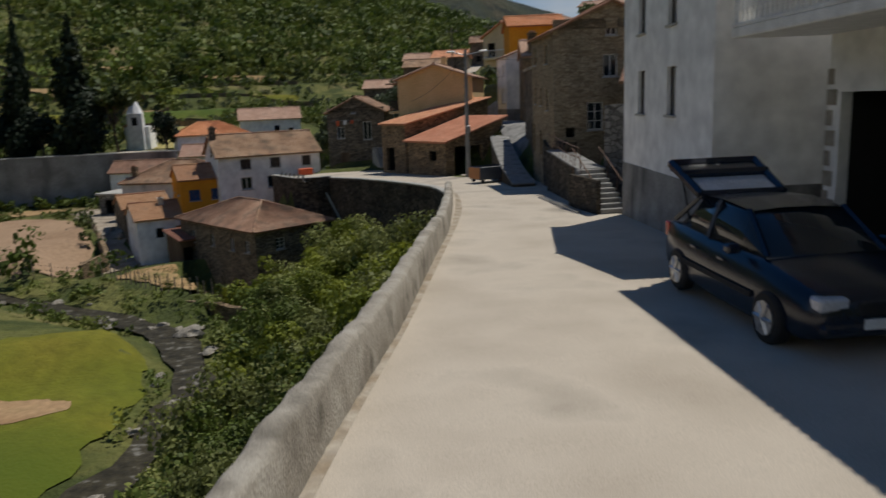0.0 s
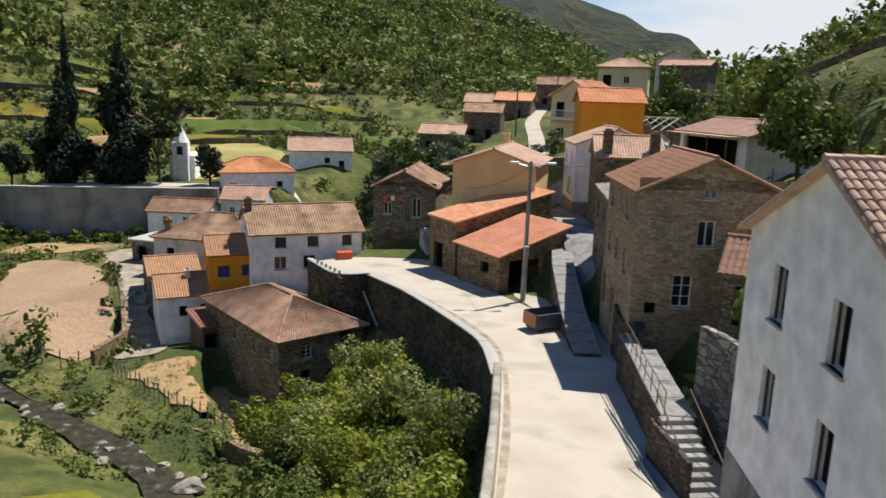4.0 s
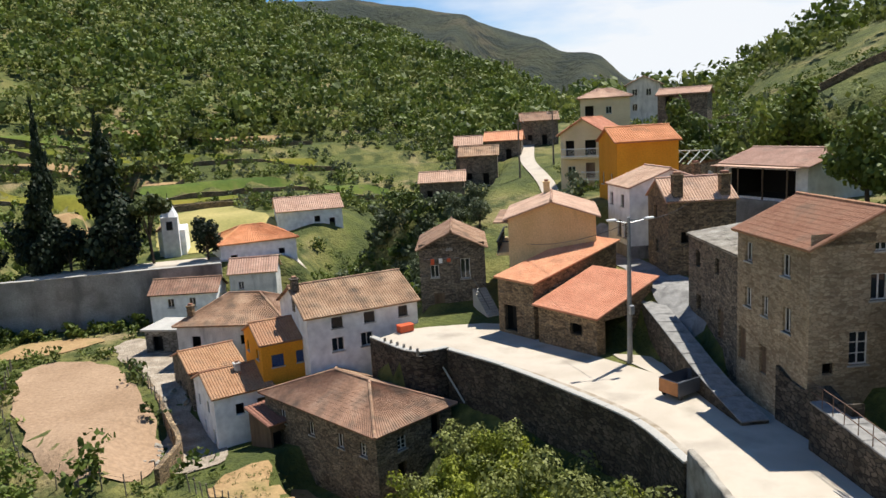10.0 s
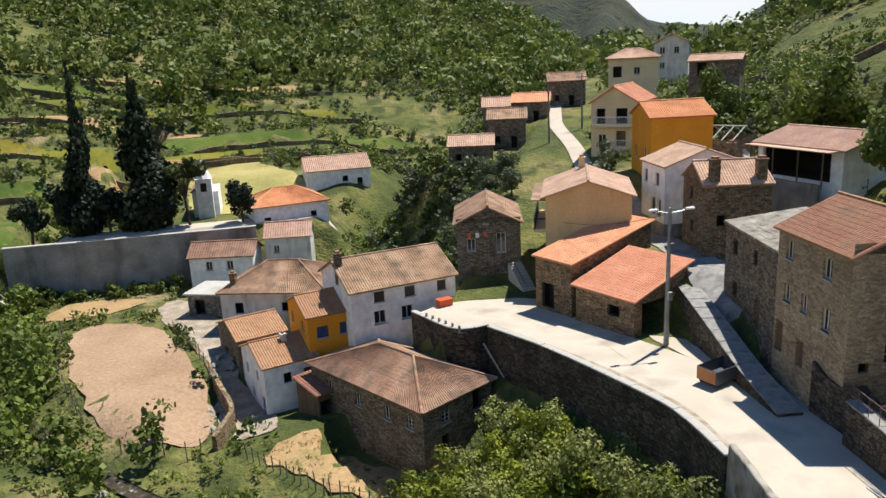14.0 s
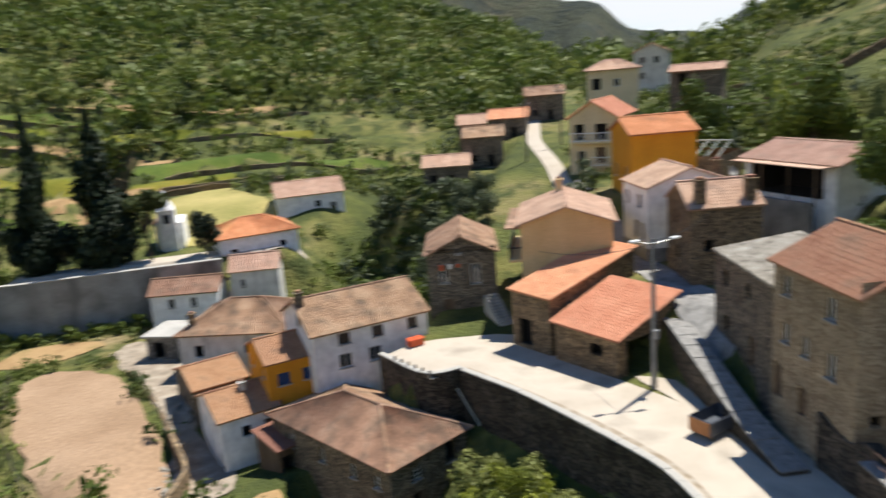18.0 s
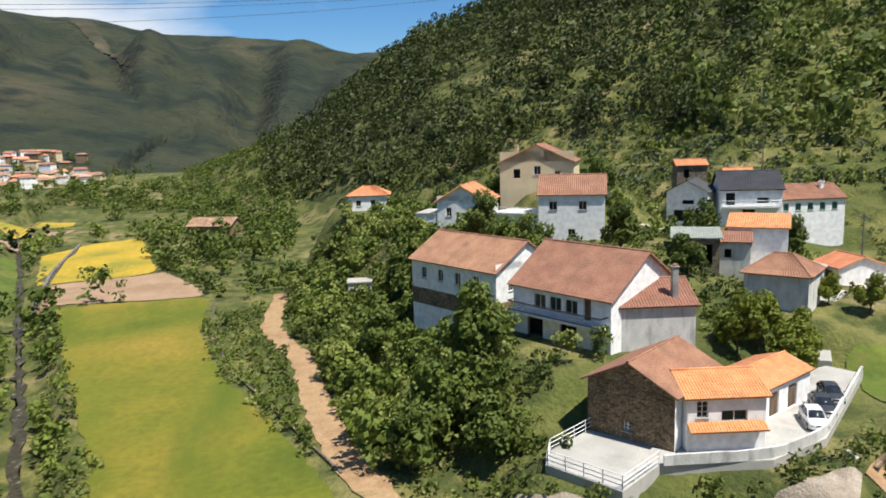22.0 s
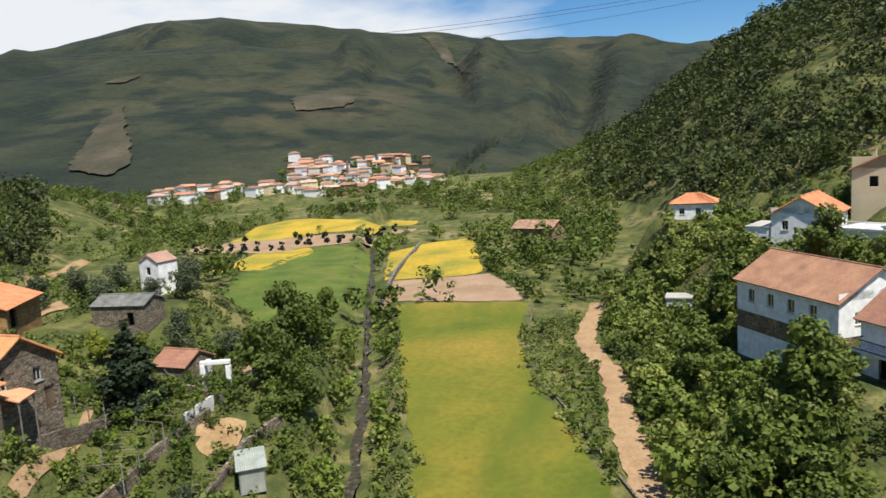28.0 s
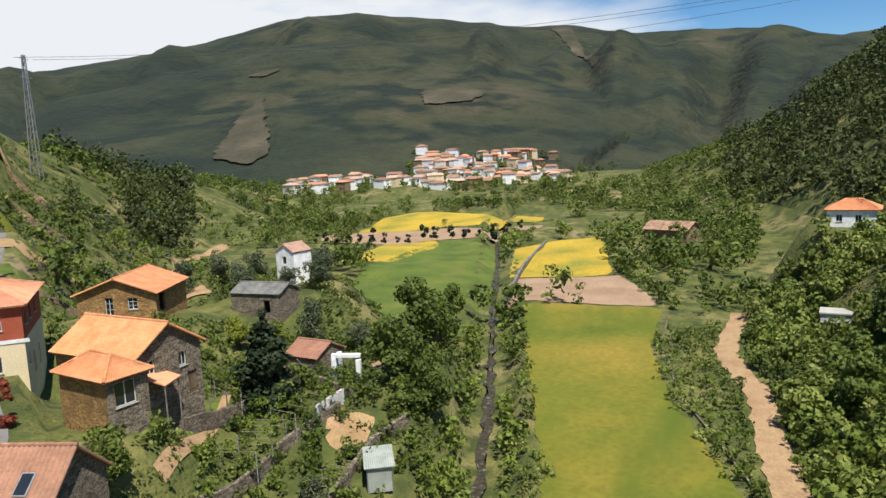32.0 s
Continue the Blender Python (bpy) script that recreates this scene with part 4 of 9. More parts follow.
# ---------------------------------------------------------------- plants
def leaf_cloud(rng, blobs, n, size, squash=1.0, cheap=False, lift=0.25, stir=0.55):
    """Many small bent leaf clumps over the skin of several lobes: vertices and faces."""
    V = np.zeros((n * 5, 3))
    F = []
    tot = np.array([b[3] ** 2 for b in blobs])
    pick = rng.choice(len(blobs), n, p=tot / tot.sum())
    d = rng.normal(size=(n, 3))
    d /= np.linalg.norm(d, axis=1, keepdims=True)
    B = np.array(blobs)
    rad = B[pick, 3] * rng.uniform(0.62, 1.08, n)
    C = B[pick, :3] + d * rad[:, None] * np.array([1, 1, squash])
    nrm = d + rng.normal(size=(n, 3)) * stir + np.array([0, 0, lift])
    nrm /= np.linalg.norm(nrm, axis=1, keepdims=True)
    t = np.cross(nrm, rng.normal(size=(n, 3)))
    t /= np.linalg.norm(t, axis=1, keepdims=True)
    b = np.cross(nrm, t)
    s = size * rng.uniform(0.55, 1.35, n)[:, None]
    asp = rng.uniform(0.45, 0.9, n)[:, None]
    if cheap:
        W = np.zeros((n * 4, 3))
        W[0::4], W[1::4], W[2::4], W[3::4] = C + t * s, C + b * s * asp - nrm * s * 0.3, C - t * s * 0.9, C - b * s * asp + nrm * s * 0.15
        o = np.arange(n)[:, None] * 4
        return W, np.concatenate([o + [0, 1, 2], o + [0, 2, 3]], 1).reshape(-1, 3).tolist()
    V[0::5] = C + t * s
    V[1::5] = C + b * s * asp - nrm * s * 0.25
    V[2::5] = C - t * s * 0.8
    V[3::5] = C - b * s * asp - nrm * s * 0.25
    V[4::5] = C + nrm * s * 0.3
    for i in range(n):
        o = i * 5
        F += [(o, o + 1, o + 4), (o + 1, o + 2, o + 4), (o + 2, o + 3, o + 4), (o + 3, o, o + 4)]
    return V, F


def lobes(rng, n, R, H, z0, shape="round"):
    out = []
    for i in range(n):
        a = rng.uniform(0, 2 * math.pi)
        k = rng.uniform(0.0, 1.0)
        if shape == "round":
            z = z0 + H * (0.2 + 0.7 * rng.uniform())
            prof = math.sqrt(max(0.05, 1 - ((z - z0) / H * 2 - 0.9) ** 2 * 0.9))
            r = R * 0.72 * prof * math.sqrt(k)
            out.append((r * math.cos(a), r * math.sin(a), z, R * rng.uniform(0.3, 0.52)))
        elif shape == "cone":
            f = (i + 0.5) / n
            z = z0 + H * f
            rr = R * (1 - f) ** 0.75
            out.append((rr * 0.45 * math.cos(a) * k, rr * 0.45 * math.sin(a) * k, z, max(0.3, rr * 0.62)))
        else:
            z = z0 + H * (0.35 + 0.4 * rng.uniform())
            r = R * 0.8 * math.sqrt(k)
            out.append((r * math.cos(a), r * math.sin(a), z, R * rng.uniform(0.22, 0.36)))
    return out


PLANTS = {}


def plant_meshes(key, leaf, R, H, z0, n_lobes, n_leaf, size, shape="round", trunk=0.16, seed=1, squash=0.9):
    rng = np.random.RandomState(seed)
    lb = lobes(rng, n_lobes, R, H, z0, shape)
    V, F = leaf_cloud(rng, lb, int(n_leaf * 1.4), size, squash, True)
    crown = mesh_of(key + "_crown", V.tolist(), F, leaf)
    bm = bmesh.new()
    top = z0 + H * (0.9 if shape == "cone" else 0.5)
    bend = Vector((rng.uniform(-0.2, 0.2), rng.uniform(-0.2, 0.2), 0)) * (0.3 if shape == "cone" else 1)
    add_rod(bm, (0, 0, -0.8), bend + Vector((0, 0, z0 * 0.7 + 0.3)), trunk, trunk * 0.75, 7)
    add_rod(bm, bend + Vector((0, 0, z0 * 0.7 + 0.28)), (0, 0, top), trunk * 0.75, trunk * 0.25, 6)
    if shape != "cone":
        for b in lb[: min(7, len(lb))]:
            add_rod(bm, bend + Vector((0, 0, z0 * 0.7 + 0.3)), (b[0] * 0.9, b[1] * 0.9, b[2]), trunk * 0.45, trunk * 0.12, 5)
    trunk_me = bpy.data.meshes.new(key + "_trunk")
    bm.to_mesh(trunk_me)
    bm.free()
    trunk_me.materials.append(M_BARK)
    PLANTS[key] = (trunk_me, crown)


def tree(key, x, y, s=1.0, rz=None, z=None, label="", category="tree", group="", name="tree", sz=None):
    rng = random.Random(int(x * 31 + y * 17))
    e = new(name)
    e.matrix_basis = pose(x, y, hz(x, y) if z is None else z, 0, 0, rng.uniform(0, 360) if rz is None else rz) @ Matrix.Diagonal((s, s, sz or s * rng.uniform(0.9, 1.12), 1))
    tagged(e, label, category, group)
    tm, cm = PLANTS[key]
    obj("trunk", tm, e)
    obj("crown", cm, e)
    return e


def scatter(name, pts, leaf, n_leaf, R, H, size, label, category="shrubs", seed=3, variants=4, z0=0.1, squash=0.8, smin=0.6, smax=1.4, shape="round", zoff=-0.1, cheap=True, n_lobes=5, lift=0.25, stir=0.45):
    """Countless plants in one mesh."""
    rng = np.random.RandomState(seed)
    base = []
    for k in range(variants):
        lb = lobes(rng, n_lobes, R, H, z0, shape)
        V, F = leaf_cloud(rng, lb, n_leaf, size, squash, cheap, lift, stir)
        base.append((V, np.array(F)))
    P = np.array(pts, float)
    if P.shape[1] == 2:
        P = np.c_[P, land(P[:, 0], P[:, 1])]
    VV, FF, o = [], [], 0
    for p in P:
        V, F = base[rng.randint(variants)]
        a, s = rng.uniform(0, 2 * math.pi), rng.uniform(smin, smax)
        c, sn = math.cos(a), math.sin(a)
        W = np.stack([(V[:, 0] * c - V[:, 1] * sn) * s, (V[:, 0] * sn + V[:, 1] * c) * s, V[:, 2] * s * rng.uniform(0.85, 1.2)], 1) + p + np.array([0, 0, zoff])
        VV.append(W)
        FF.append(F + o)
        o += len(V)
    V = np.concatenate(VV)
    F = np.concatenate(FF)
    me = bpy.data.meshes.new(name)
    me.vertices.add(len(V))
    me.vertices.foreach_set("co", V.astype(np.float32).ravel())
    me.loops.add(len(F) * 3)
    me.loops.foreach_set("vertex_index", F.astype(np.int32).ravel())
    me.polygons.add(len(F))
    me.polygons.foreach_set("loop_start", np.arange(0, len(F) * 3, 3, dtype=np.int32))
    me.polygons.foreach_set("loop_total", np.full(len(F), 3, dtype=np.int32))
    me.materials.append(leaf)
    me.update(calc_edges=True)
    return tagged(obj(name, me), label, category, kind="stuff")


# ---------------------------------------------------------------- fields, roads, river
# dark water; the palest stop paints glints into its colour
M_WATER = surface("dark_water_painted_glints", [(0.35, (0.03, 0.026, 0.016)), (0.6, (0.06, 0.052, 0.032)), (0.74, (0.26, 0.25, 0.22))], 1.6, 5.0, 0.5, 0.6, bump_scale=3.5, dist=0.1, spec=0.15)
drape_strip("river_water", RIVER, lambda f: 1.0 if f < 0.15 else 2.2 if f < 0.25 else 1.1, M_WATER, 0.22, "shallow dark stream over stones", "water", 2.0, edge=0.5)


def ribbon(name, left, right, mat, lift, label, category):
    """A road between its two edges, in finely cut strips."""
    L, R = np.array(left, float), np.array(right, float)
    t = np.linspace(0, len(L) - 1, (len(L) - 1) * 6 + 1)
    k = np.arange(len(L))
    L, R = (np.stack([np.interp(t, k, A[:, i]) for i in range(3)], 1) for A in (L, R))
    for A in (L, R):
        for _ in range(5):
            A[1:-1] = 0.25 * A[:-2] + 0.5 * A[1:-1] + 0.25 * A[2:]
    n = 7
    V = np.concatenate([[l + (r - l) * c / (n - 1) for c in range(n)] for l, r in zip(L, R)])
    V[:, 2] += lift
    F = [(i * n + j, i * n + j + 1, (i + 1) * n + j + 1, (i + 1) * n + j) for i in range(len(L) - 1) for j in range(n - 1)]
    return tagged(obj(name, mesh_of(name, V.tolist(), F, mat, smooth=True)), label, category, kind="structure")


ribbon("road", LEFT_EDGE, RIGHT_EDGE, M_ROAD, 0.03, "sunlit pale concrete village road", "road")
drape_strip("road_south", [(-120, -92, 9), (-90, -62, 4), (-66, -36, 1.6), (-57, -24, 1.0), (-36, -14, 0.0), (-16, -7, -1.0), (-8, -4, -1.3)], 3.3, M_ASPHALT, 0.0, "narrow grey village road", "road", zline=True)
bm = bmesh.new()
vs = [bm.verts.new(p) for p in ((-9.2, 67.5, -3.62), (-11.7, 66.6, -3.7), (-14.6, 72.6, -3.75), (-10.2, 76.0, -3.75), (-2.6, 77.5, -3.62), (-2.4, 70.5, -3.62))]
bm.faces.new(vs[::-1])
part("plaza_paving", bm, M_ROAD, None)
FIELDS.append(np.array([(-9.2, 67.5), (-11.7, 66.6), (-14.6, 72.6), (-10.2, 76.0), (-2.6, 77.5), (-2.4, 70.5)]))
tagged(bpy.data.objects["plaza_paving"], "pale concrete plaza in front of the houses", "plaza", kind="structure")
drape_patch("field_brown", [(-50.4, 94.5), (-44.9, 95.8), (-39.6, 91), (-35.8, 82.6), (-31.2, 71), (-33.2, 65.6), (-39.4, 68.4), (-46.1, 80.0)], M_SOIL, label="ploughed dry brown garden field")
drape_patch("yard_dirt", [(-40, 103), (-33.4, 92), (-31.0, 79), (-26.6, 70.5), (-27.6, 66.6), (-31.0, 67.6), (-33.0, 77.6), (-36.9, 88), (-43, 99)], M_RUBBLE, 0.1, "pale trodden yard between the field and the houses", "yard", 1.0)
drape_patch("garden_soil", [(-56, 98), (-47, 98.5), (-43, 104), (-54, 106)], M_STRAW, 0.1, "dry garden plot below the long wall", "plot", 1.2)
drape_patch("field_meadow", [(-62, 11.5), (-64, 30), (-74, 29.2), (-90, 25.4), (-107, 21.4), (-128, 19), (-154, 20), (-154, -5), (-112, 3.5), (-84, 10.5)], M_MEADOW, label="bright green and yellow meadow")
drape_patch("field_tilled", [(-156, -9), (-155, 20), (-190, 10), (-186, -15)], M_SOIL, label="bare pale tilled field strip")
drape_patch("field_yellow", [(-188, -15), (-191, 9), (-262, 0), (-240, -24)], M_YFIELD, label="field of yellow flowers", step=2.5)
drape_patch("field_yellow_far", [(-200, -66), (-240, -66), (-270, -62), (-240, -48), (-205, -52)], M_YFIELD, label="narrow field of yellow flowers", step=2.5)
drape_patch("field_yellow_wide", [(-288, -100), (-296, -58), (-314, -26), (-346, -34), (-345, -104)], M_YFIELD, label="wide field of yellow flowers", step=4)
drape_patch("field_soil_far", [(-255, -100), (-250, -60), (-275, -22), (-292, -22), (-292, -100)], M_SOIL, label="bare soil with young fruit trees", step=4)
drape_patch("field_green", [(-128, -10), (-124, -26), (-170, -48), (-205, -56), (-250, -50), (-246, -30), (-170, -16)], M_LAWN, label="long mown green field", step=2.5)
drape_patch("sports_field", [(-41, 121), (-27, 121), (-24, 135), (-36, 164), (-46, 150)], M_PITCH, label="yellow-green village playing field")
drape_patch("yard_straw", [(-28.2, 63.6), (-23.0, 67.4), (-18.6, 63.5), (-12.9, 61.5), (-13.6, 51.6), (-22.4, 57.2)], M_STRAW, label="dry straw-coloured yard", step=1.0)
drape_patch("meadow_bend", [(-27, 44), (-21.4, 45.5), (-19.6, 39), (-20.4, 33), (-22, 24), (-30, 20), (-38, 26), (-35, 34), (-33, 40)], M_MEADOW, label="grassy patch beside the stream", step=1.0)
drape_patch("bare_earth", [(-31, 35.4), (-28.4, 37.0), (-26, 37.6), (-24, 37.4), (-22.4, 36.6), (-22.8, 35.4), (-25, 34.6), (-28, 33.8)], M_DIRT, 0.15, "bare ochre earth in the meadow", "bare ground", 0.4, 0.25)
drape_patch("dirt_bare", [(-66, 40), (-57, 41), (-51, 47), (-51, 60), (-55.5, 66), (-56.8, 52), (-58, 46)], M_RUBBLE, label="bare trodden earth below the terrace", step=1.0)
drape_patch("slope_dry", [(10, 40), (16, 34), (26, 40), (27, 52), (16, 54)], M_STRAW, label="dry grassy slope behind the houses", step=1.0)
drape_patch("field_terrace", [(-62, 118), (-86, 112), (-104, 118), (-96, 132), (-70, 134)], M_LAWN, label="green vegetable terrace", step=2)
drape_patch("field_garden", [(-76, 84), (-66, 78), (-58, 84), (-60, 100), (-72, 100)], M_LAWN, label="small green garden plot", step=1.5)
drape_patch("field_pale", [(-77, 97), (-70, 94), (-71, 103), (-79, 106)], M_SOIL, label="pale bare garden plot", step=1.5)
drape_strip("dirt_path", [(-68, 33), (-76, 31.5), (-92, 31), (-109, 31.5), (-126, 28.5), (-150, 33)], 3.0, M_DIRT, 0.14, "ochre dirt path along the field", "path", edge=0.35)
drape_strip("hill_track", [(-110, -44), (-128, -62), (-160, -88), (-196, -112), (-240, -126)], 3.6, M_DIRT, 0.2, "dirt track climbing the hillside", "path", edge=0.3)
drape_strip("upper_road", [(-122, 90), (-106, 94), (-92, 99), (-74, 106.5), (-58, 111), (-42, 112.5), (-29, 113), (-22, 118)], 5.6, M_ROAD, 0.12, "pale village road above a long wall", "road")
drape_strip("far_lane", [(8.8, 90), (10.4, 100), (12.2, 110), (13.6, 122), (18, 136)], 2.2, M_ROAD, 0.15, "pale lane climbing between houses", "road")


# ---------------------------------------------------------------- walls
def thick_wall(name, line, top, bottom, th, mat, label, cap=None, category="wall", step=1.2, kind="structure", rough=0.05):
    """A masonry wall along a line of (x, y, z): top and bottom measured from the line's z; uneven top edge."""
    P = []
    for a, b in zip(line, line[1:]):
        n = max(1, int(math.dist(a[:2], b[:2]) / step))
        P += [[a[k] + (b[k] - a[k]) * i / n for k in range(3)] for i in range(n)]
    P.append(list(line[-1]))
    P = np.array(P, float)
    for _ in range(2):
        P[1:-1] = 0.25 * P[:-2] + 0.5 * P[1:-1] + 0.25 * P[2:]
    T = np.gradient(P[:, :2], axis=0)
    T /= np.linalg.norm(T, axis=1, keepdims=True) + 1e-9
    N = np.stack([-T[:, 1], T[:, 0]], 1)
    r = np.random.RandomState(len(P))
    V = []
    for p, nn in zip(P, N):
        j = r.uniform(-rough, rough)
        for s, z in ((0.5, bottom), (0.5, top + j), (-0.5, top + j), (-0.5, bottom)):
            V.append((p[0] + nn[0] * th * s, p[1] + nn[1] * th * s, p[2] + z))
    F = [(i * 4 + k, (i + 1) * 4 + k, (i + 1) * 4 + k + 1, i * 4 + k + 1) for i in range(len(P) - 1) for k in range(3)]
    e = (len(P) - 1) * 4
    F += [(0, 1, 2, 3), (e + 3, e + 2, e + 1, e)]
    w = obj(name, mesh_of(name, V, F, mat))
    tagged(w, label, category, kind=kind)
    if cap:
        cw, ch, cm = cap
        for i in range(0, len(P) - 1):
            a, b = P[i], P[i + 1]
            d = b - a
            L = np.linalg.norm(d[:2])
            bm = box_bm(0.01, -cw / 2, 0, L - 0.012, cw / 2, ch + r.uniform(-0.015, 0.02), 0.025)
            o = part("coping_stone", bm, cm, w)
            o.matrix_basis = Matrix.Translation((a[0], a[1], a[2] + top)) @ Vector((d[0], d[1], d[2])).to_track_quat("X", "Z").to_matrix().to_4x4()
    return w


parapet_line = [(x + 0.05 - 0.25 * min(1.0, max(0.0, (y - 22) / 18)), y, z) for x, y, z in LEFT_EDGE[:8]]
P = np.array(parapet_line)
k = np.linspace(0, len(P) - 1, 260)
P = np.stack([np.interp(k, np.arange(len(P)), P[:, i]) for i in range(3)], 1)
for _ in range(30):
    P[1:-1] = 0.25 * P[:-2] + 0.5 * P[1:-1] + 0.25 * P[2:]
T = np.gradient(P[:, :2], axis=0)
T /= np.linalg.norm(T, axis=1, keepdims=True)
rp = np.random.RandomState(8)
PROFILE = [(0.24, -6.0), (0.18, 0.2), (0.16, 0.82), (0.13, 0.89), (0.07, 0.92), (-0.10, 0.925), (-0.18, 0.90), (-0.22, 0.83), (-0.25, 0.4), (-0.29, -0.3)]
V = []
for i, p in enumerate(P):
    j = 0.03 * math.sin(i * 0.31) + 0.02 * math.sin(i * 0.9)
    for off, z in PROFILE:
        o = off + rp.uniform(-0.016, 0.016)
        V.append((p[0] - T[i, 1] * o, p[1] + T[i, 0] * o, p[2] + z + (j + rp.uniform(-0.014, 0.014) if z > 0.5 else 0)))
n = len(PROFILE)
F = [(i * n + a, (i + 1) * n + a, (i + 1) * n + a + 1, i * n + a + 1) for i in range(len(P) - 1) for a in range(n - 1)] + [tuple(range(n)), tuple((len(P) - 1) * n + a for a in range(n))[::-1]]
tagged(obj("parapet_wall", mesh_of("parapet_wall", V, F, M_CAPSTONE, smooth=True)), "rough rounded granite parapet wall along the road", "wall", kind="structure")
ribbon("verge", [(x + 0.25, y, z) for x, y, z in LEFT_EDGE], [(x + 0.55 + 0.12 * math.sin(y * 1.3) + 0.1 * math.sin(y * 0.37), y, z) for x, y, z in LEFT_EDGE], M_DUST, 0.037, "strip of dust and dry leaves along the wall", "verge")
thick_wall("retaining_wall", [(-2.4, 43.2, -2.75), (-2.2, 49, -3.0), (-4.2, 55, -3.15), (-6.5, 61.5, -3.4), (-9.4, 67.3, -3.65)], 0.10, -5.5, 0.4, M_STONEBLACK, "dark stone retaining wall under the road", (0.5, 0.12, M_CONCRETE))
thick_wall("retaining_wall_plaza", [(-9.4, 67.3, -3.65), (-11.9, 66.4, -3.7), (-14.8, 72.6, -3.75)], 0.25, -5.5, 0.4, M_STONEBLACK, "dark stone retaining wall under the plaza", (0.5, 0.1, M_CONCRETE))
thick_wall("tree_wall", [(-61.5, 108.4, -2.6), (-52, 108.8, -2.6), (-44, 109.2, -2.6), (-31, 110, -2.6)], 0.12, -6.5, 0.6, M_WALLSTAIN, "long grey stained retaining wall below the trees", (0.75, 0.12, M_CONCRETE), step=3)
thick_wall("field_wall", [(-31.4, 66.4, -10.0), (-30.2, 70.4, -9.8), (-34.8, 83, -9.3), (-39.2, 92, -9.0)], 0.15, -1.6, 0.4, M_STONE, "low rubble wall round the brown field", rough=0.15)
thick_wall("river_wall", [(-14.0, 49.8, -10.8), (-22.8, 56.2, -11), (-29.2, 62.8, -11)], 0.2, -1.8, 0.5, M_STONE, "low mossy wall above the stream", rough=0.15)
thick_wall("channel_wall", [(-74, 30.6, -9.6), (-92, 26.4, -9.7), (-108, 22.4, -9.8), (-128, 20.6, -9.8), (-150, 21, -9.8)], 0.22, -0.6, 0.2, M_STONEDARK, "low weathered channel wall along the meadow", step=2)
thick_wall("river_wall_west", [(-250, -16, -11), (-200, -14, -10.6), (-160, -9.5, -10.2)], 0.8, -2, 0.6, M_WALLGREY, "low stone wall beside the stream", step=3)
thick_wall("hamlet_ramp", [(-75.8, 81.2, -6.5), (-78.6, 83.6, -5.6), (-81.2, 86.2, -4.5), (-85.6, 91.2, -3.0), (-88, 96, -2.7)], 0.0, -3.0, 2.2, M_CONCRETE, "narrow concrete ramp up to the road", category="ramp", rough=0.0)
thick_wall("garden_wall", [(4.9, 36.3, 1.0), (5.8, 31.5, 1.0)], 1.3, -3.6, 0.3, M_WALLGREY, "old stained garden wall above the steps")
thick_wall("yard_wall", [(17.5, 77, 5), (19.5, 68, 5)], 0.6, -5, 0.35, M_GREYPLASTER, "pale rendered wall under the veranda")
thick_wall("bank_wall", [(4.6, 41, -2.7), (4.9, 47, -2.6)], 2.6, -1.0, 0.6, M_STONEBLACK, "dark rock bank beside the road", rough=0.4)
for i, (a, b, z) in enumerate((((-96, -66), (-128, -84), 5.0), ((-104, -58), (-150, -88), 3.2), ((-118, -92), (-150, -112), 7.5))):
    thick_wall("terrace_wall", [(*a, hz(*a)), ((a[0] + b[0]) / 2, (a[1] + b[1]) / 2 - 1.5, hz((a[0] + b[0]) / 2, (a[1] + b[1]) / 2)), (*b, hz(*b))], 1.1, -2, 0.7, M_STONEDARK, "long dry-stone terrace wall on the slope", step=3, rough=0.15)

# ---------------------------------------------------------------- houses beside the road
W_, D_, S_ = "win", "dark", "shut"
nh = house("house", (3.5, 30.6), (2.1, 20.4), 9.0, -2.3, 9.75, "gable", 2.4, "deep", 0.35, M_WHITE, M_TILE_PINK,
           {"f": row(2.2, 3.7, 2, 4.3, 0.95, 1.65, D_) + row(2.2, 3.7, 2, 7.35, 0.95, 1.65, D_)}, plinth=(M_GREYPLASTER, 2.2),
           label="white plastered gabled house with dark open windows", rows=0.38)
b0 = house("house", (4.5, 18.6), (3.0, 2.6), 9.0, -1.9, 11.3, "gable", 2.0, "along", 0.45, M_WHITE, M_TILE_PINK,
           {"f": [(0.6, 0, 4.3, 4.5, "garage"), (6.5, 0, 3.0, 3.6, "garage"), (2.0, 6.1, 1.2, 2.3, "door"), (6.0, 6.6, 1.3, 1.4, W_)]}, plinth=(M_GREYPLASTER, 1.6),
           label="white house with a balustraded balcony and garage", rows=0.38)


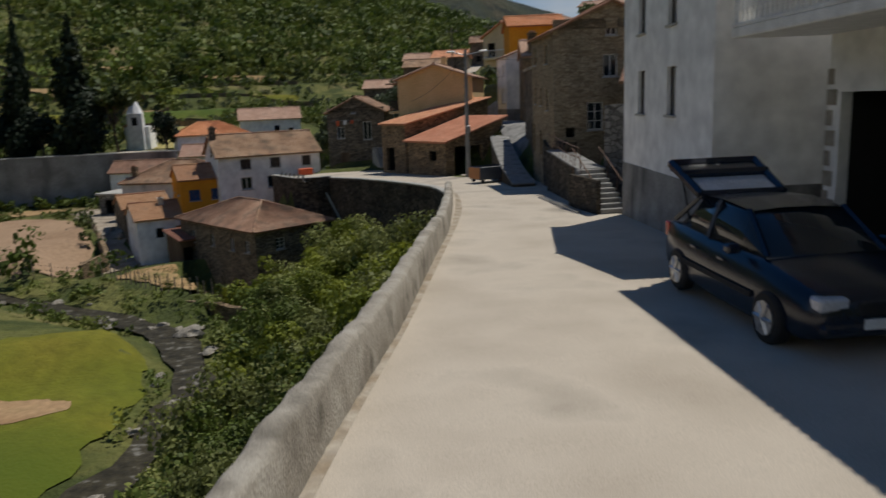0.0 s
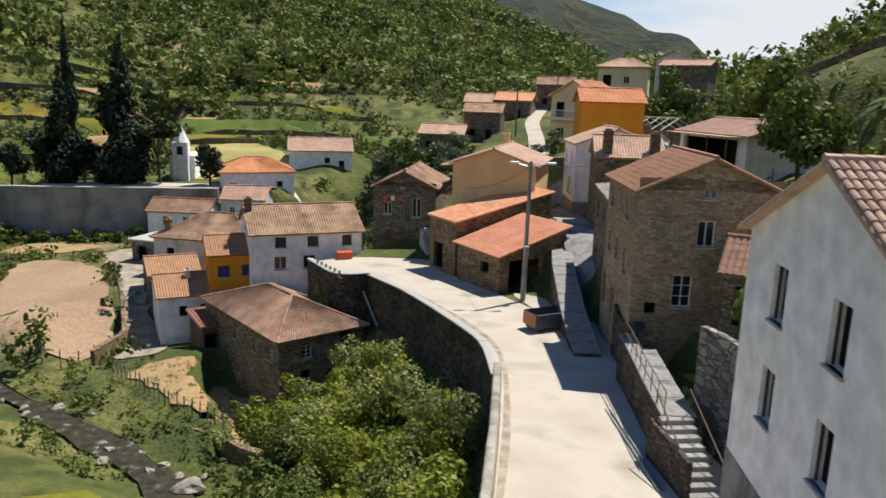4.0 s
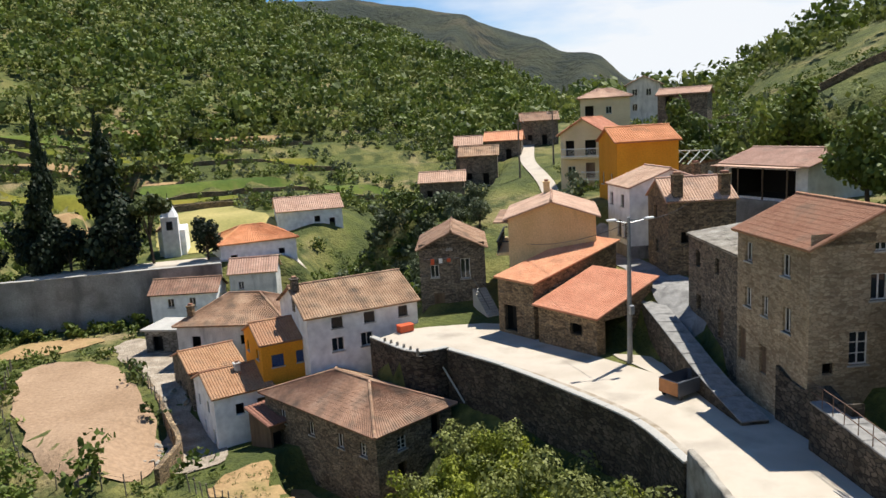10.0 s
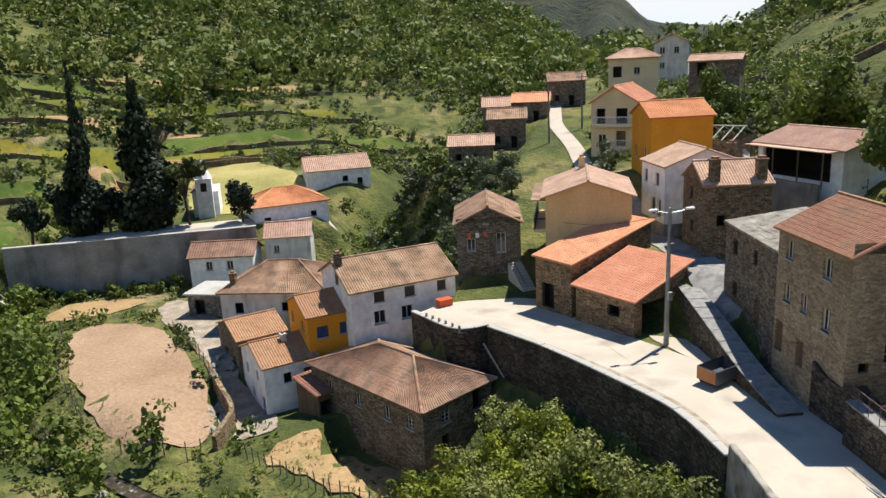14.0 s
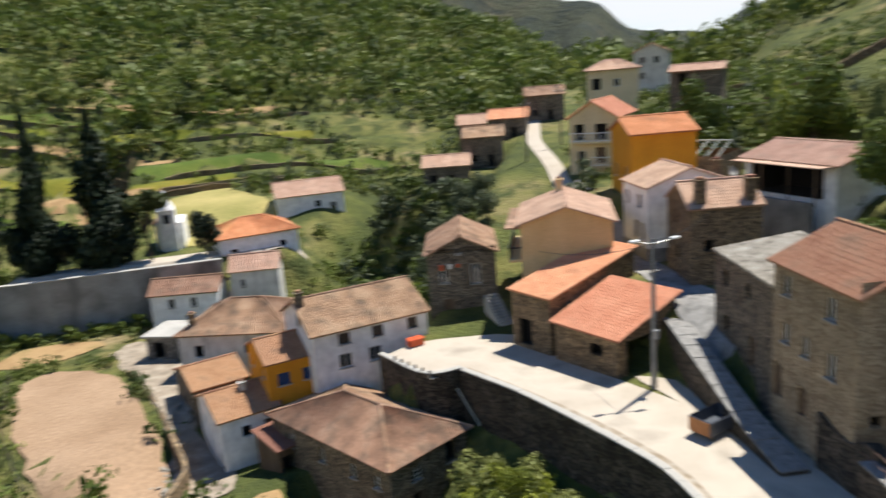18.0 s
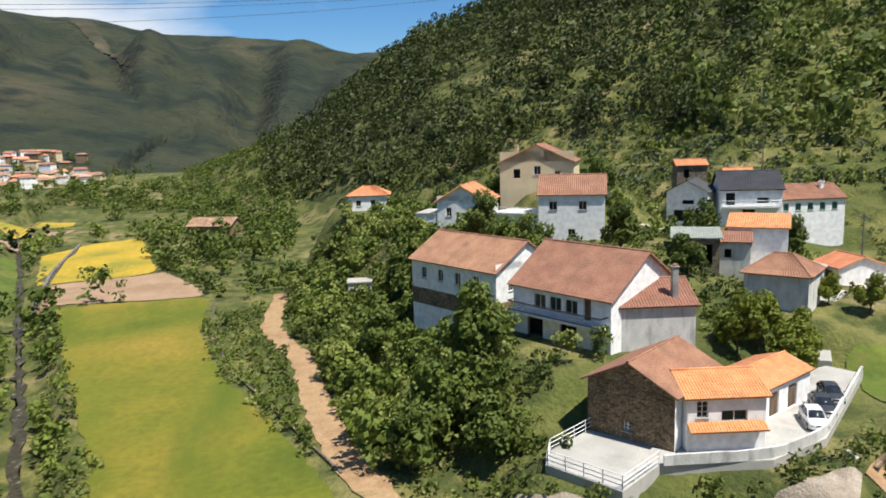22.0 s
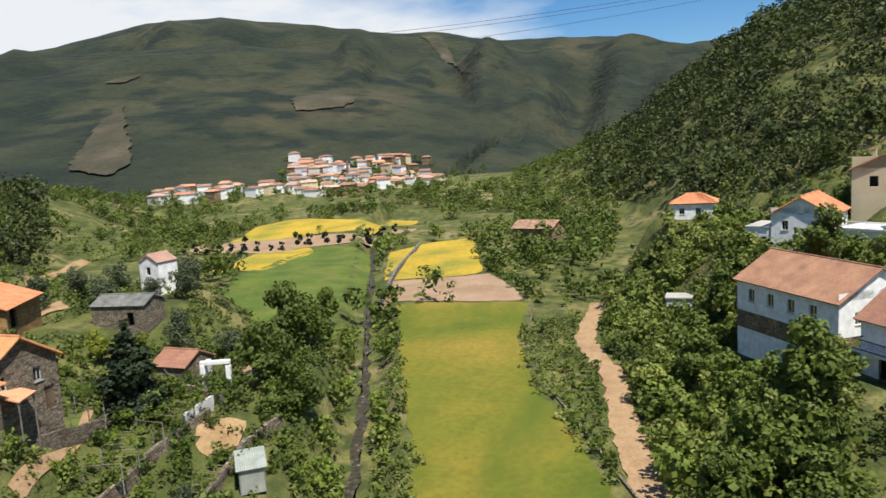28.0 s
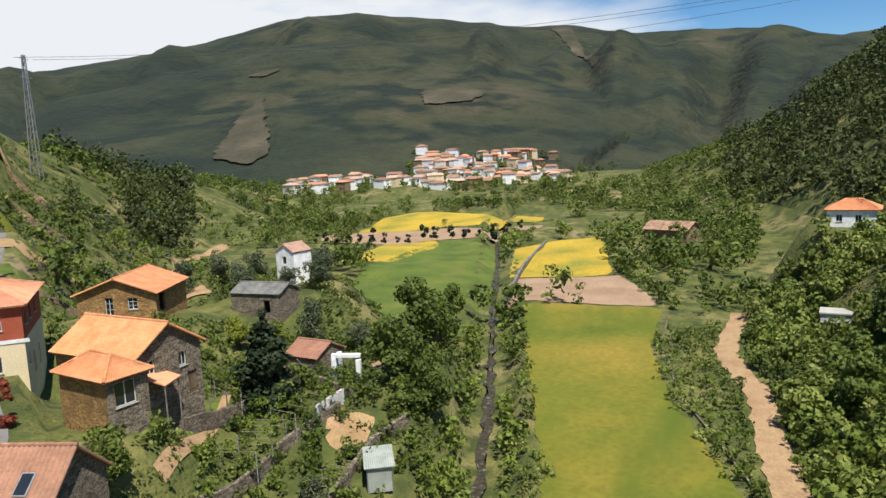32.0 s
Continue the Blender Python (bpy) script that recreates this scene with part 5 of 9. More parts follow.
def balcony_on(parent, u0, u1, z, out, rail, slab_mat=None, turned=True, posts=()):
    """A balcony on a house front between u0 and u1 at height z, reaching out by out."""
    b = new("balcony")
    b.parent = parent
    part("slab", box_bm(u0, -out, z - 0.28, u1, -0.01, z, 0.03), slab_mat or M_WHITEPAINT, b)
    part("top_rail", box_bm(u0, -out, z + 0.92, u1, -out + 0.16, z + 1.02, 0.02), rail, b)
    part("foot_rail", box_bm(u0, -out, z + 0.004, u1, -out + 0.14, z + 0.09, 0.01), rail, b)
    n = int((u1 - u0) / (0.24 if turned else 0.14))
    me = None
    for i in range(n + 1):
        u = u0 + 0.08 + (u1 - u0 - 0.16) * i / n
        if me is None:
            bm = bmesh.new()
            if turned:
                for a, c, r0, r1 in ((0.09, 0.2, 0.05, 0.04), (0.2, 0.42, 0.04, 0.075), (0.42, 0.7, 0.075, 0.03), (0.7, 0.92, 0.035, 0.05)):
                    add_rod(bm, (0, 0, a), (0, 0, c), r0, r1, 7)
            else:
                add_rod(bm, (0, 0, 0.09), (0, 0, 0.92), 0.014, 0.014, 5)
            me = bpy.data.meshes.new("baluster")
            bm.to_mesh(me)
            bm.free()
            me.materials.append(rail)
        obj("baluster", me, b, m=Matrix.Translation((u, -out + 0.08, z)))
    for side in (u0, u1 - 0.14):
        part("side_rail", box_bm(side, -out + 0.17, z + 0.92, side + 0.14, -0.01, z + 1.02, 0.01), rail, b)
    for u in posts:
        part("post", box_bm(u, -out + 0.02, z + 0.01, u + 0.24, -out + 0.26, z + 3.2, 0.02), M_WHITEPAINT, b)
    return b


bb = balcony_on(b0, -0.2, 11.0, 6.3, 2.7, M_WHITEPAINT)
for u in (-0.15, 5.0, 10.6):
    part("column", box_bm(u, -2.66, 6.32, u + 0.26, -2.4, 11.0, 0.03), M_WHITEPAINT, bb)
V, F = corrugated((-0.5, -2.8, 10.85), (16.4, -2.8, 10.85), (-0.5, -0.3, 11.6), (16.4, -0.3, 11.6))
obj("porch_roof", mesh_of("porch_roof", V, F, M_TILE_PINK), b0)
for k in range(9):
    part("quoin", box_bm(-0.03, -0.035, k * 0.55 + 0.3, 0.42 if k % 2 else 0.25, -0.003, k * 0.55 + 0.72, 0.01), M_CAPSTONE, b0)

st = house("stone_house", (5.25, 51.7), (4.6, 44.5), 7.3, -1.0, 7.75, "gable", 1.65, "along", 0.28, M_STONETAN, M_TILE_TAN,
           {"f": [(0.9, 6.0, 0.75, 1.1, W_), (4.7, 5.9, 0.8, 1.15, W_), (0.9, 3.4, 0.7, 1.1, W_), (2.8, 3.3, 0.6, 1.1, W_), (4.9, 3.0, 0.75, 1.3, W_), (0.2, 0.1, 0.85, 1.9, "door"), (2.6, 0.0, 0.75, 1.6, "door")],
            "r": [(3.25, 7.35, 0.7, 1.0, W_), (3.1, 4.9, 0.9, 1.35, W_), (2.1, 1.7, 1.0, 1.7, "pane4"), (0.75, 1.3, 0.6, 0.6, D_), (5.2, 3.2, 0.4, 0.4, D_)]},
           label="three-storey worn brown stone house with white windows", rows=0.38)
house("stone_house", (7.1, 60.8), (5.6, 52.2), 5.5, -1.0, 6.0, "shed", 0.7, "along", 0.15, M_STONEDARK, M_CAPSTONE,
      {"f": [(1.5, 4.0, 0.8, 1.1, D_), (5.0, 4.2, 0.7, 1.0, D_), (1.6, 1.0, 0.9, 1.1, D_), (5.6, 0.1, 0.9, 1.9, "door")]}, label="dark derelict stone house with a sagging roof")
house("stone_house", (8.6, 66.8), (13.8, 65.8), 6.0, -0.6, 7.2, "gable", 1.5, "along", 0.2, M_STONE, M_TILE_PINK,
             {"l": [(2.0, 5.4, 0.8, 1.1, D_), (2.3, 2.6, 0.8, 1.1, D_)], "f": [(1.0, 3.8, 0.7, 0.9, D_)]}, chimneys=((0.5, 0.25, 0.75, 1.9, M_STONE), (4.2, 0.25, 0.75, 1.8, M_STONE)),
             label="brown stone house with two tall chimneys", rows=0.38)
house("village_house", (9.2, 80.2), (8.8, 74.4), 7.5, 0.8, 6.3, "gable", 1.4, "along", 0.2, M_WHITE, M_TILE_PINK,
      {"f": [(0.7, 4.4, 0.8, 1.1, S_), (3.6, 4.4, 0.8, 1.1, S_), (2.6, 1.6, 1.0, 1.5, S_), (4.2, 1.6, 0.8, 1.5, S_)]}, plinth=(M_GREYPLASTER, 1.0), chimneys=((4.6, 6.2, 0.6, 1.6, M_STONE),), label="narrow white house with brown shutters")
house("village_house", (11.3, 82.8), (17.4, 81.9), 7.5, 1.0, 9.8, "gable", 1.3, "along", 0.3, M_ORANGE, M_TILE_ORANGE,
      {"l": [(1.2, 2.0, 1.0, 1.3, W_), (1.2, 5.2, 1.0, 1.3, W_), (4.6, 5.2, 1.0, 1.3, W_)]}, label="tall bright orange rendered house", rows=0.38)
yh = house("village_house", (12.6, 103.5), (17.2, 100.0), 9, 2.4, 9.0, "gable", 1.8, "deep", 0.4, M_YELLOW, M_TILE_NEW,
           {"f": [(0.7, 6.2, 1.1, 1.9, D_), (3.2, 6.2, 1.4, 1.9, D_), (0.9, 3.4, 1.0, 1.5, W_), (3.2, 3.4, 1.2, 1.9, "door"), (1.2, 0.4, 1.0, 1.6, D_)], "r": [(1.5, 5.6, 0.9, 1.2, W_), (5.0, 5.6, 0.9, 1.2, W_)]}, label="pale yellow house with small balconies")
balcony_on(yh, 0.3, 5.4, 6.1, 0.8, M_WHITEPAINT, M_YELLOW, False)
balcony_on(yh, 2.8, 5.0, 3.2, 0.8, M_WHITEPAINT, M_YELLOW, False)
house("village_house", (27.0, 134.5), (34.6, 131.5), 8, 11.8, 4.6, "hip", 1.4, "along", 0.5, M_YELLOW, M_TILE_PINK, {"f": [(0.8, 1.4, 1.4, 1.8, D_), (4.2, 1.8, 1.0, 1.2, W_)]}, label="pale yellow house on the rise", sink=5)
house("village_house", (42.5, 150.5), (48.0, 147.5), 8, 13.2, 5.6, "gable", 1.5, "deep", 0.5, M_OLDWHITE, M_TILE_OLD, {"f": [(1.0, 3.4, 1.0, 1.3, W_), (3.6, 3.4, 1.0, 1.3, W_), (1.0, 0.6, 1.0, 1.3, W_)]}, label="greyish white gabled house", sink=5)
bh = house("village_house", (-2.2, 74.9), (4.9, 72.5), 9.5, -4.0, 9.2, "gable", 1.3, "deep", 0.4, M_CREAM, M_TILE_PINK,
           {"l": [(2.2, 6.3, 1.1, 2.1, "door"), (5.6, 6.3, 1.1, 2.1, "door"), (2.0, 3.4, 1.0, 1.3, S_), (5.0, 3.4, 1.5, 1.3, S_), (1.0, 0.1, 1.4, 2.1, D_), (6.6, 0.1, 1.0, 2.1, "door")]}, chimneys=((3.0, 8.2, 0.6, 2.2, M_CREAM),),
           label="three-storey cream house with a long balcony", rows=0.38)
bal = balcony_on(bh, -9.3, -0.3, 6.1, 1.1, M_IRON, M_CREAM, False)
bal.matrix_basis = pose(0, 0, 0, 0, 0, -90)
can = part("canopy", box_bm(-9.4, -1.3, 8.7, -0.2, 0.0, 8.82), M_TILE_OLD, bh)
can.matrix_basis = pose(0, 0, 0, 0, 0, -90)
house("lean_to", (-4.3, 71.0), (-2.45, 67.2), 9.6, -3.6, 4.6, "shed", 2.0, "along", 0.25, M_STONE, M_TILE_NEW, {"f": [(0.7, 0.2, 1.5, 2.2, D_)]}, label="lean-to with a new orange tile roof", rows=0.38)
house("garage", (-2.3, 66.5), (0.3, 61.2), 6.2, -3.5, 3.05, "shed", 1.75, "along", 0.35, M_STONE, M_TILE_NEW, {"f": [(3.3, 1.35, 1.2, 0.85, D_)], "r": [(0.9, 0.05, 3.0, 2.5, "garage")]},
      label="stone garage with a new orange mono-pitch roof", rows=0.38)
house("stone_house", (-9.4, 80.4), (-3.4, 79.2), 9.0, -4.2, 6.4, "gable", 1.5, "deep", 0.3, M_STONEDARK, M_TILE_OLD,
      {"f": [(1.0, 3.6, 0.8, 1.2, W_), (3.8, 3.4, 0.9, 1.9, W_), (2.6, 6.2, 0.5, 0.6, W_), (1.2, 0.1, 1.0, 2.0, "door")]}, label="dark stone gabled house behind the plaza")
# ---------------------------------------------------------------- lower village
house("village_house", (-20.0, 73.4), (-10.4, 76.3), 8.5, -5.6, 4.1, "gable", 1.9, "along", 0.3, M_WHITE, M_TILE_OLD,
            {"f": [(2.1, 2.75, 1.0, 0.95, S_), (5.0, 2.75, 1.0, 0.95, S_), (8.2, 2.75, 0.9, 0.95, S_), (2.0, 0.75, 1.1, 1.2, W_), (4.6, 0.75, 1.1, 1.2, W_)]}, chimneys=((-0.1, 3.2, 0.6, 2.6, M_STONEDARK),), label="long white two-storey house with brown shutters", sink=6.0, rows=0.38)
house("village_house", (-23.9, 74.0), (-19.3, 75.5), 6.0, -7.6, 4.0, "gable", 1.2, "along", 0.2, M_ORANGE, M_TILE_TAN,
      {"f": [(0.8, 1.9, 1.05, 1.05, "blue"), (2.9, 1.9, 1.05, 1.05, "blue")], "l": [(1.0, 2.4, 0.7, 0.9, W_), (4.2, 2.4, 0.8, 0.9, W_)]}, chimneys=((3.9, 1.4, 0.5, 2.2, M_ORANGE),), label="small orange house with blue shutters", sink=5.0, rows=0.38)
house("village_house", (-27.8, 72.0), (-23.3, 73.8), 6.5, -11.9, 4.9, "gable", 1.25, "along", 0.22, M_WHITE, M_TILE_TAN,
      {"f": [(1.7, 3.0, 0.7, 0.95, D_), (3.5, 2.2, 0.75, 1.8, "door")], "l": [(1.3, 2.9, 0.6, 0.95, D_), (4.2, 3.1, 0.6, 0.95, D_), (2.6, 1.0, 0.6, 0.95, D_), (5.3, 0.4, 0.7, 1.6, D_)]}, chimneys=((2.6, 2.4, 0.45, 1.6, M_OLDWHITE),), label="small white house with an orange tile roof", rows=0.38)
house("stone_house", (-30.5, 78.2), (-26.2, 80.0), 6.5, -10.5, 3.9, "gable", 1.1, "along", 0.2, M_STONEDARK, M_TILE_TAN, {"l": [(2.0, 1.2, 0.7, 0.9, D_), (4.4, 0.1, 0.8, 1.7, "door")]}, label="stone house behind the white one", sink=4.0, rows=0.38)
house("stone_house", (-15.8, 60.7), (-9.8, 64.9), 14.0, -10.8, 3.9, "hip", 1.7, "deep", 0.35, M_STONEDARK, M_TILE_OLD,
      {"f": [(1.9, 2.0, 0.85, 1.0, "pane4"), (5.2, 1.9, 0.9, 1.7, D_), (1.8, -0.4, 0.8, 1.5, D_)], "l": [(2.2, 1.8, 0.75, 1.1, W_), (6.0, 1.8, 0.75, 1.1, W_), (9.6, 1.8, 0.75, 1.1, W_), (12.2, 1.9, 0.75, 1.0, "pane4")]}, label="large dark stone house with a hipped roof", rows=0.38)
porch = house("lean_to", (-23.4, 69.2), (-20.4, 71.2), 3.2, -11.3, 2.6, "shed", 0.6, "along", 0.25, M_WOOD, M_TILE_RED, {"f": [(0.2, 0.0, 2.8, 1.9, D_)]}, label="low lean-to shed with red tiles")
house("village_house", (-33.2, 88.6), (-22.4, 85.6), 9.0, -8.6, 3.8, "hip", 2.1, "along", 0.3, M_OLDWHITE, M_TILE_OLD, {"f": [(1.5, 1.4, 0.9, 1.2, D_), (6.5, 1.6, 0.9, 1.0, D_)]}, side_mats={"l": M_GREYPLASTER}, chimneys=((0.8, 1.0, 0.6, 1.6, M_STONE),), label="weathered house with a sprawling old roof", rows=0.38)
house("village_house", (-39.0, 105.0), (-31.2, 103.8), 4.6, -7.8, 3.1, "gable", 1.3, "along", 0.3, M_WHITE, M_TILE_OLD, {"f": [(2.0, 1.3, 0.8, 1.1, W_), (4.6, 1.3, 0.8, 1.1, W_)]}, label="low white house with old brown tiles")
house("village_house", (-29.6, 105.0), (-24.0, 104.6), 4.6, -6.0, 3.0, "gable", 1.4, "along", 0.25, M_OLDWHITE, M_TILE_PINK, {"f": [(1.0, 0.9, 0.7, 1.0, W_)]}, label="small white house with pinkish tiles")
house("village_house", (-31.2, 112.4), (-21.5, 115.0), 8.0, -4.4, 4.0, "hip", 1.7, "along", 0.35, M_WHITE, M_TILE_ORANGE, {"f": [(1.2, 1.2, 0.9, 1.2, D_), (7.6, 1.8, 0.8, 0.8, D_)], "r": [(1.5, 1.4, 0.9, 1.2, D_), (5.0, 1.4, 0.9, 1.2, D_)]}, label="white house with an orange hipped roof")
house("village_house", (-24.6, 133.0), (-14.3, 134.2), 7, -3.4, 4.6, "gable", 1.8, "along", 0.3, M_WHITE, M_TILE_PINK, {"f": [(5.8, 2.4, 0.9, 1.0, D_), (8.2, 1.0, 0.9, 1.9, D_)]}, label="white farmhouse with a faded roof")
house("shed", (-37.8, 95.2), (-33.4, 93.6), 4.5, -9.0, 2.3, "flat", wall=M_WALLGREY, roof_mat=M_CONCRETE, holes={"f": [(0.8, 0.0, 1.2, 1.7, D_)]}, label="low stone outbuilding with a concrete roof")
for x0, y0, x1, y1, z, h_, rm in ((-3.6, 118, 2.6, 116.5, 2.2, 3.2, M_TILE_PINK), (3.2, 122, 8.6, 120.5, 4.0, 4.6, M_TILE_OLD), (9.0, 130, 14.5, 128, 7.0, 3.4, M_TILE_NEW), (4.0, 129, 8.0, 128, 7.6, 2.4, M_TILE_PINK), (17.0, 136, 23, 134.5, 8.8, 4.4, M_TILE_OLD)):
    house("stone_house", (x0, y0), (x1, y1), 5.5, z, h_, "gable", 1.2, "along", 0.3, M_STONEDARK, rm, {"f": [(1.0, 1.0, 0.8, 1.0, D_), (3.4, 0.1, 0.9, 1.8, D_)]}, group="upper hamlet houses", label="dark schist house in the upper hamlet", sink=4)
# veranda house and outbuildings on the slope
vh = house("village_house", (19.4, 77.0), (21.4, 67.8), 8.0, 5.4, 3.1, "gable", 1.1, "along", 0.5, M_WHITE, M_TILE_PINK, {"f": [(0.6, 0.1, 7.6, 2.5, "garage")], "r": [(5.6, 2.6, 0.9, 0.5, D_)]}, label="white house with an open veranda and pink roof", rows=0.38)
for u in (0.5, 3.2, 6.0, 8.6):
    part("veranda_post", rod_bm((u, -1.4, -0.2), (u, -1.4, 2.9), 0.07), M_WOOD, vh)
part("veranda_roof", box_bm(0.0, -1.7, 2.86, 9.3, -0.55, 2.94), M_TILE_PINK, vh)
barn = house("ruined_barn", (14.0, 86.5), (19.0, 80.5), 6.0, 5.0, 3.2, "none", wall=M_STONE, holes={}, label="roofless stone barn with bare rafters", sink=4)
for i in range(8):
    part("rafter", rod_bm((i * 1.08 + 0.1, -0.3, 3.2), (i * 1.08 + 0.1, 3.0, 4.3), 0.07, 0.07, 5), M_TIN, barn)
    part("rafter", rod_bm((i * 1.08 + 0.1, 6.3, 3.2), (i * 1.08 + 0.1, 3.0, 4.3), 0.07, 0.07, 5), M_TIN, barn)
part("purlin", rod_bm((-0.2, 3.0, 4.34), (7.9, 3.0, 4.34), 0.08, 0.08, 5), M_TIN, barn)
house("carport", (41.0, 96.0), (46.0, 86.0), 6.0, 10.6, 2.8, "shed", 0.3, "along", 0.5, M_STONE, M_TIN, {"f": [(0.5, 0.1, 8.6, 2.4, "garage")]}, label="open shed with a pale sheet roof", sink=4)
house("shed", (28.0, 108.0), (33.0, 104.0), 4, 13.5, 2.2, "gable", 0.7, "along", 0.3, M_STONEDARK, M_TILE_PINK, {"f": [(1.0, 0.1, 1.2, 1.8, D_)]}, label="small stone shed among the vines", sink=4)
house("shed", (7.6, 40.6), (11.0, 38.4), 4.2, 0.8, 2.8, "gable", 1.2, "along", 0.3, M_STONEDARK, M_TILE_OLD, {"f": [(0.5, 0.2, 1.4, 1.9, D_)]}, label="low stone shed with worn tiles", sink=4)

# ---------------------------------------------------------------- hamlet across the river
house("village_house", (-68.7, 50.4), (-62.3, 54.3), 8.5, -6.6, 4.6, "gable", 1.9, "deep", 0.45, M_STONE, M_TILE_RED, {"f": [(3.2, 0.7, 0.7, 0.8, "pane4")]}, side_mats={"r": M_WHITE, "l": M_WHITE}, label="stone-gabled house on a concrete terrace", rows=0.38, sink=5)
an = house("village_house", (-62.0, 55.2), (-60.4, 61.0), 6.0, -6.6, 4.4, "gable", 1.1, "along", 0.35, M_WHITE, M_TILE_ORANGE, {"f": [(0.7, 2.7, 0.9, 1.3, "pane4"), (2.6, 2.3, 2.0, 0.9, "win")]}, label="cream-white wing with an orange tiled roof", sink=5, rows=0.38)
V, F = corrugated((-0.1, -1.0, 1.9), (5.9, -1.0, 1.9), (-0.1, -0.02, 2.35), (5.9, -0.02, 2.35))
obj("canopy_roof", mesh_of("canopy_roof", V, F, M_TILE_ORANGE), an)
house("shed", (-64.6, 64.4), (-67.6, 72.0), 5.0, -6.6, 2.9, "gable", 0.9, "along", 0.3, M_WHITE, M_TILE_ORANGE, {"f": [(1.0, 0.1, 1.6, 2.1, "door"), (4.2, 0.1, 1.6, 2.1, "door")]}, label="white outhouse with an orange roof", sink=4)
slab = bmesh.new()
top = [(-66.0, 45.4), (-63.9, 44.3), (-58.2, 47.4), (-60.9, 52.1), (-58.6, 60.3), (-60.3, 66.8), (-71.2, 82.0), (-74.4, 80.6), (-72.0, 62.0), (-69.4, 52.0)]
FIELDS.append(np.array(top))
tv = [slab.verts.new((x, y, -6.6)) for x, y in top]
bv = [slab.verts.new((x, y, -11.5)) for x, y in top]
slab.faces.new(tv)
for i in range(len(top)):
    j = (i + 1) % len(top)
    slab.faces.new((tv[j], tv[i], bv[i], bv[j]))
tagged(part("terrace", slab, M_CONCRETE, None), "raised pale concrete terrace with retaining walls", "terrace", kind="structure")
thick_wall("terrace_parapet", [(-60.7, 52.3, -6.6), (-58.75, 60.3, -6.6), (-60.4, 66.7, -6.6), (-71.2, 81.8, -6.6)], 0.8, 0.0, 0.22, M_OLDWHITE, "whitewashed parapet of the terrace")
rail = thing("railing", 0, 0, 0, 0, "white tubular railing round the terrace", "railing")
pts_r = [(-68.9, 51.3), (-65.8, 45.6), (-63.9, 44.5), (-58.4, 47.5), (-60.9, 52.0)]
for a, b in zip(pts_r, pts_r[1:]):
    L = math.dist(a, b)
    for zz in (0.35, 0.7, 1.05):
        part("rail_bar", rod_bm((*a, -6.6 + zz), (*b, -6.6 + zz), 0.035, 0.035, 6), M_WHITEPAINT, rail)
    n = int(L / 1.4)
    for i in range(n + 1):
        x, y = a[0] + (b[0] - a[0]) * i / n, a[1] + (b[1] - a[1]) * i / n
        part("post", rod_bm((x, y, -6.6), (x, y, -5.5), 0.04, 0.04, 6), M_WHITEPAINT, rail)
steps = thing("outdoor_stairs", -59.2, 64.0, -10.4, -20, "concrete steps up to the terrace", "stairs")
for i in range(9):
    part("step", box_bm(0, i * 0.34, -0.5, 1.6, i * 0.34 + 0.36, (i + 1) * 0.42 - 0.004 * i, 0.02), M_CONCRETE, steps)

big = house("village_house", (-88.5, 52.2), (-76.6, 57.1), 11.0, -3.4, 5.6, "gable", 3.8, "along", 0.5, M_WHITE, M_TILE_RED,
            {"f": row(3.0, 2.1, 3, 3.3, 1.6, 1.4, "win") + [(9.6, 3.0, 0.9, 2.1, "door"), (2.0, 0.1, 2.2, 2.2, "dark"), (6.5, 0.1, 2.2, 2.2, "dark")]}, label="big white house with a long veranda", rows=0.38, sink=4)
balcony_on(big, 0.2, 12.6, 2.75, 1.2, M_IRON, M_WHITEPAINT, False)
house("village_house", (-109.0, 46.4), (-94.2, 52.4), 10.0, -3.2, 5.4, "gable", 3.0, "along", 0.4, M_WHITE, M_TILE_RED,
             {"f": row(2.0, 3.3, 4, 2.9, 1.1, 1.5, "win"), "r": [(4.2, 5.2, 0.8, 1.0, "win"), (2.0, 2.8, 0.9, 1.3, "win")]}, plinth=(M_STONE, 1.6), label="long white house with a red tile roof", rows=0.38, sink=4)
house("village_house", (-77.2, 58.6), (-75.4, 65.6), 7.5, -3.4, 4.6, "gable", 1.8, "along", 0.35, M_OLDWHITE, M_TILE_RED, {"r": [(2.0, 2.6, 0.9, 1.0, "dark"), (4.6, 0.2, 0.9, 1.9, "door")]}, chimneys=((5.2, 0.8, 0.6, 3.4, M_GREYPLASTER),), label="stained white wing with a tall chimney", sink=4)
house("village_house", (-87.0, 80.6), (-81.3, 84.6), 6.5, -3.2, 4.3, "hip", 1.9, "along", 0.4, M_OLDWHITE, M_TILE_RED, {}, label="pale house with a hipped brown roof", sink=4)
house("shed", (-89.4, 97.0), (-88.3, 103.6), 5.0, -3.0, 2.8, "gable", 1.2, "deep", 0.35, M_WHITE, M_TILE_ORANGE, {"l": [(1.2, 0.05, 2.6, 2.1, "door")]}, label="small white garage with an orange roof")
house("shed", (-94.5, 92.8), (-90.6, 95.6), 4.0, -3.0, 2.6, "flat", wall=M_OLDWHITE, roof_mat=M_CONCRETE, holes={"f": [(0.8, 0.1, 1.3, 1.9, "dark")]}, label="small pale outbuilding with a flat roof")
house("barn", (-103.0, 82.0), (-99.6, 87.0), 7.0, -1.2, 4.2, "shed", 0.5, "along", 0.4, M_STONEDARK, M_TIN, {"f": [(0.5, 0.1, 4.6, 3.2, "garage")]}, label="dark open barn under a sheet roof", sink=4)
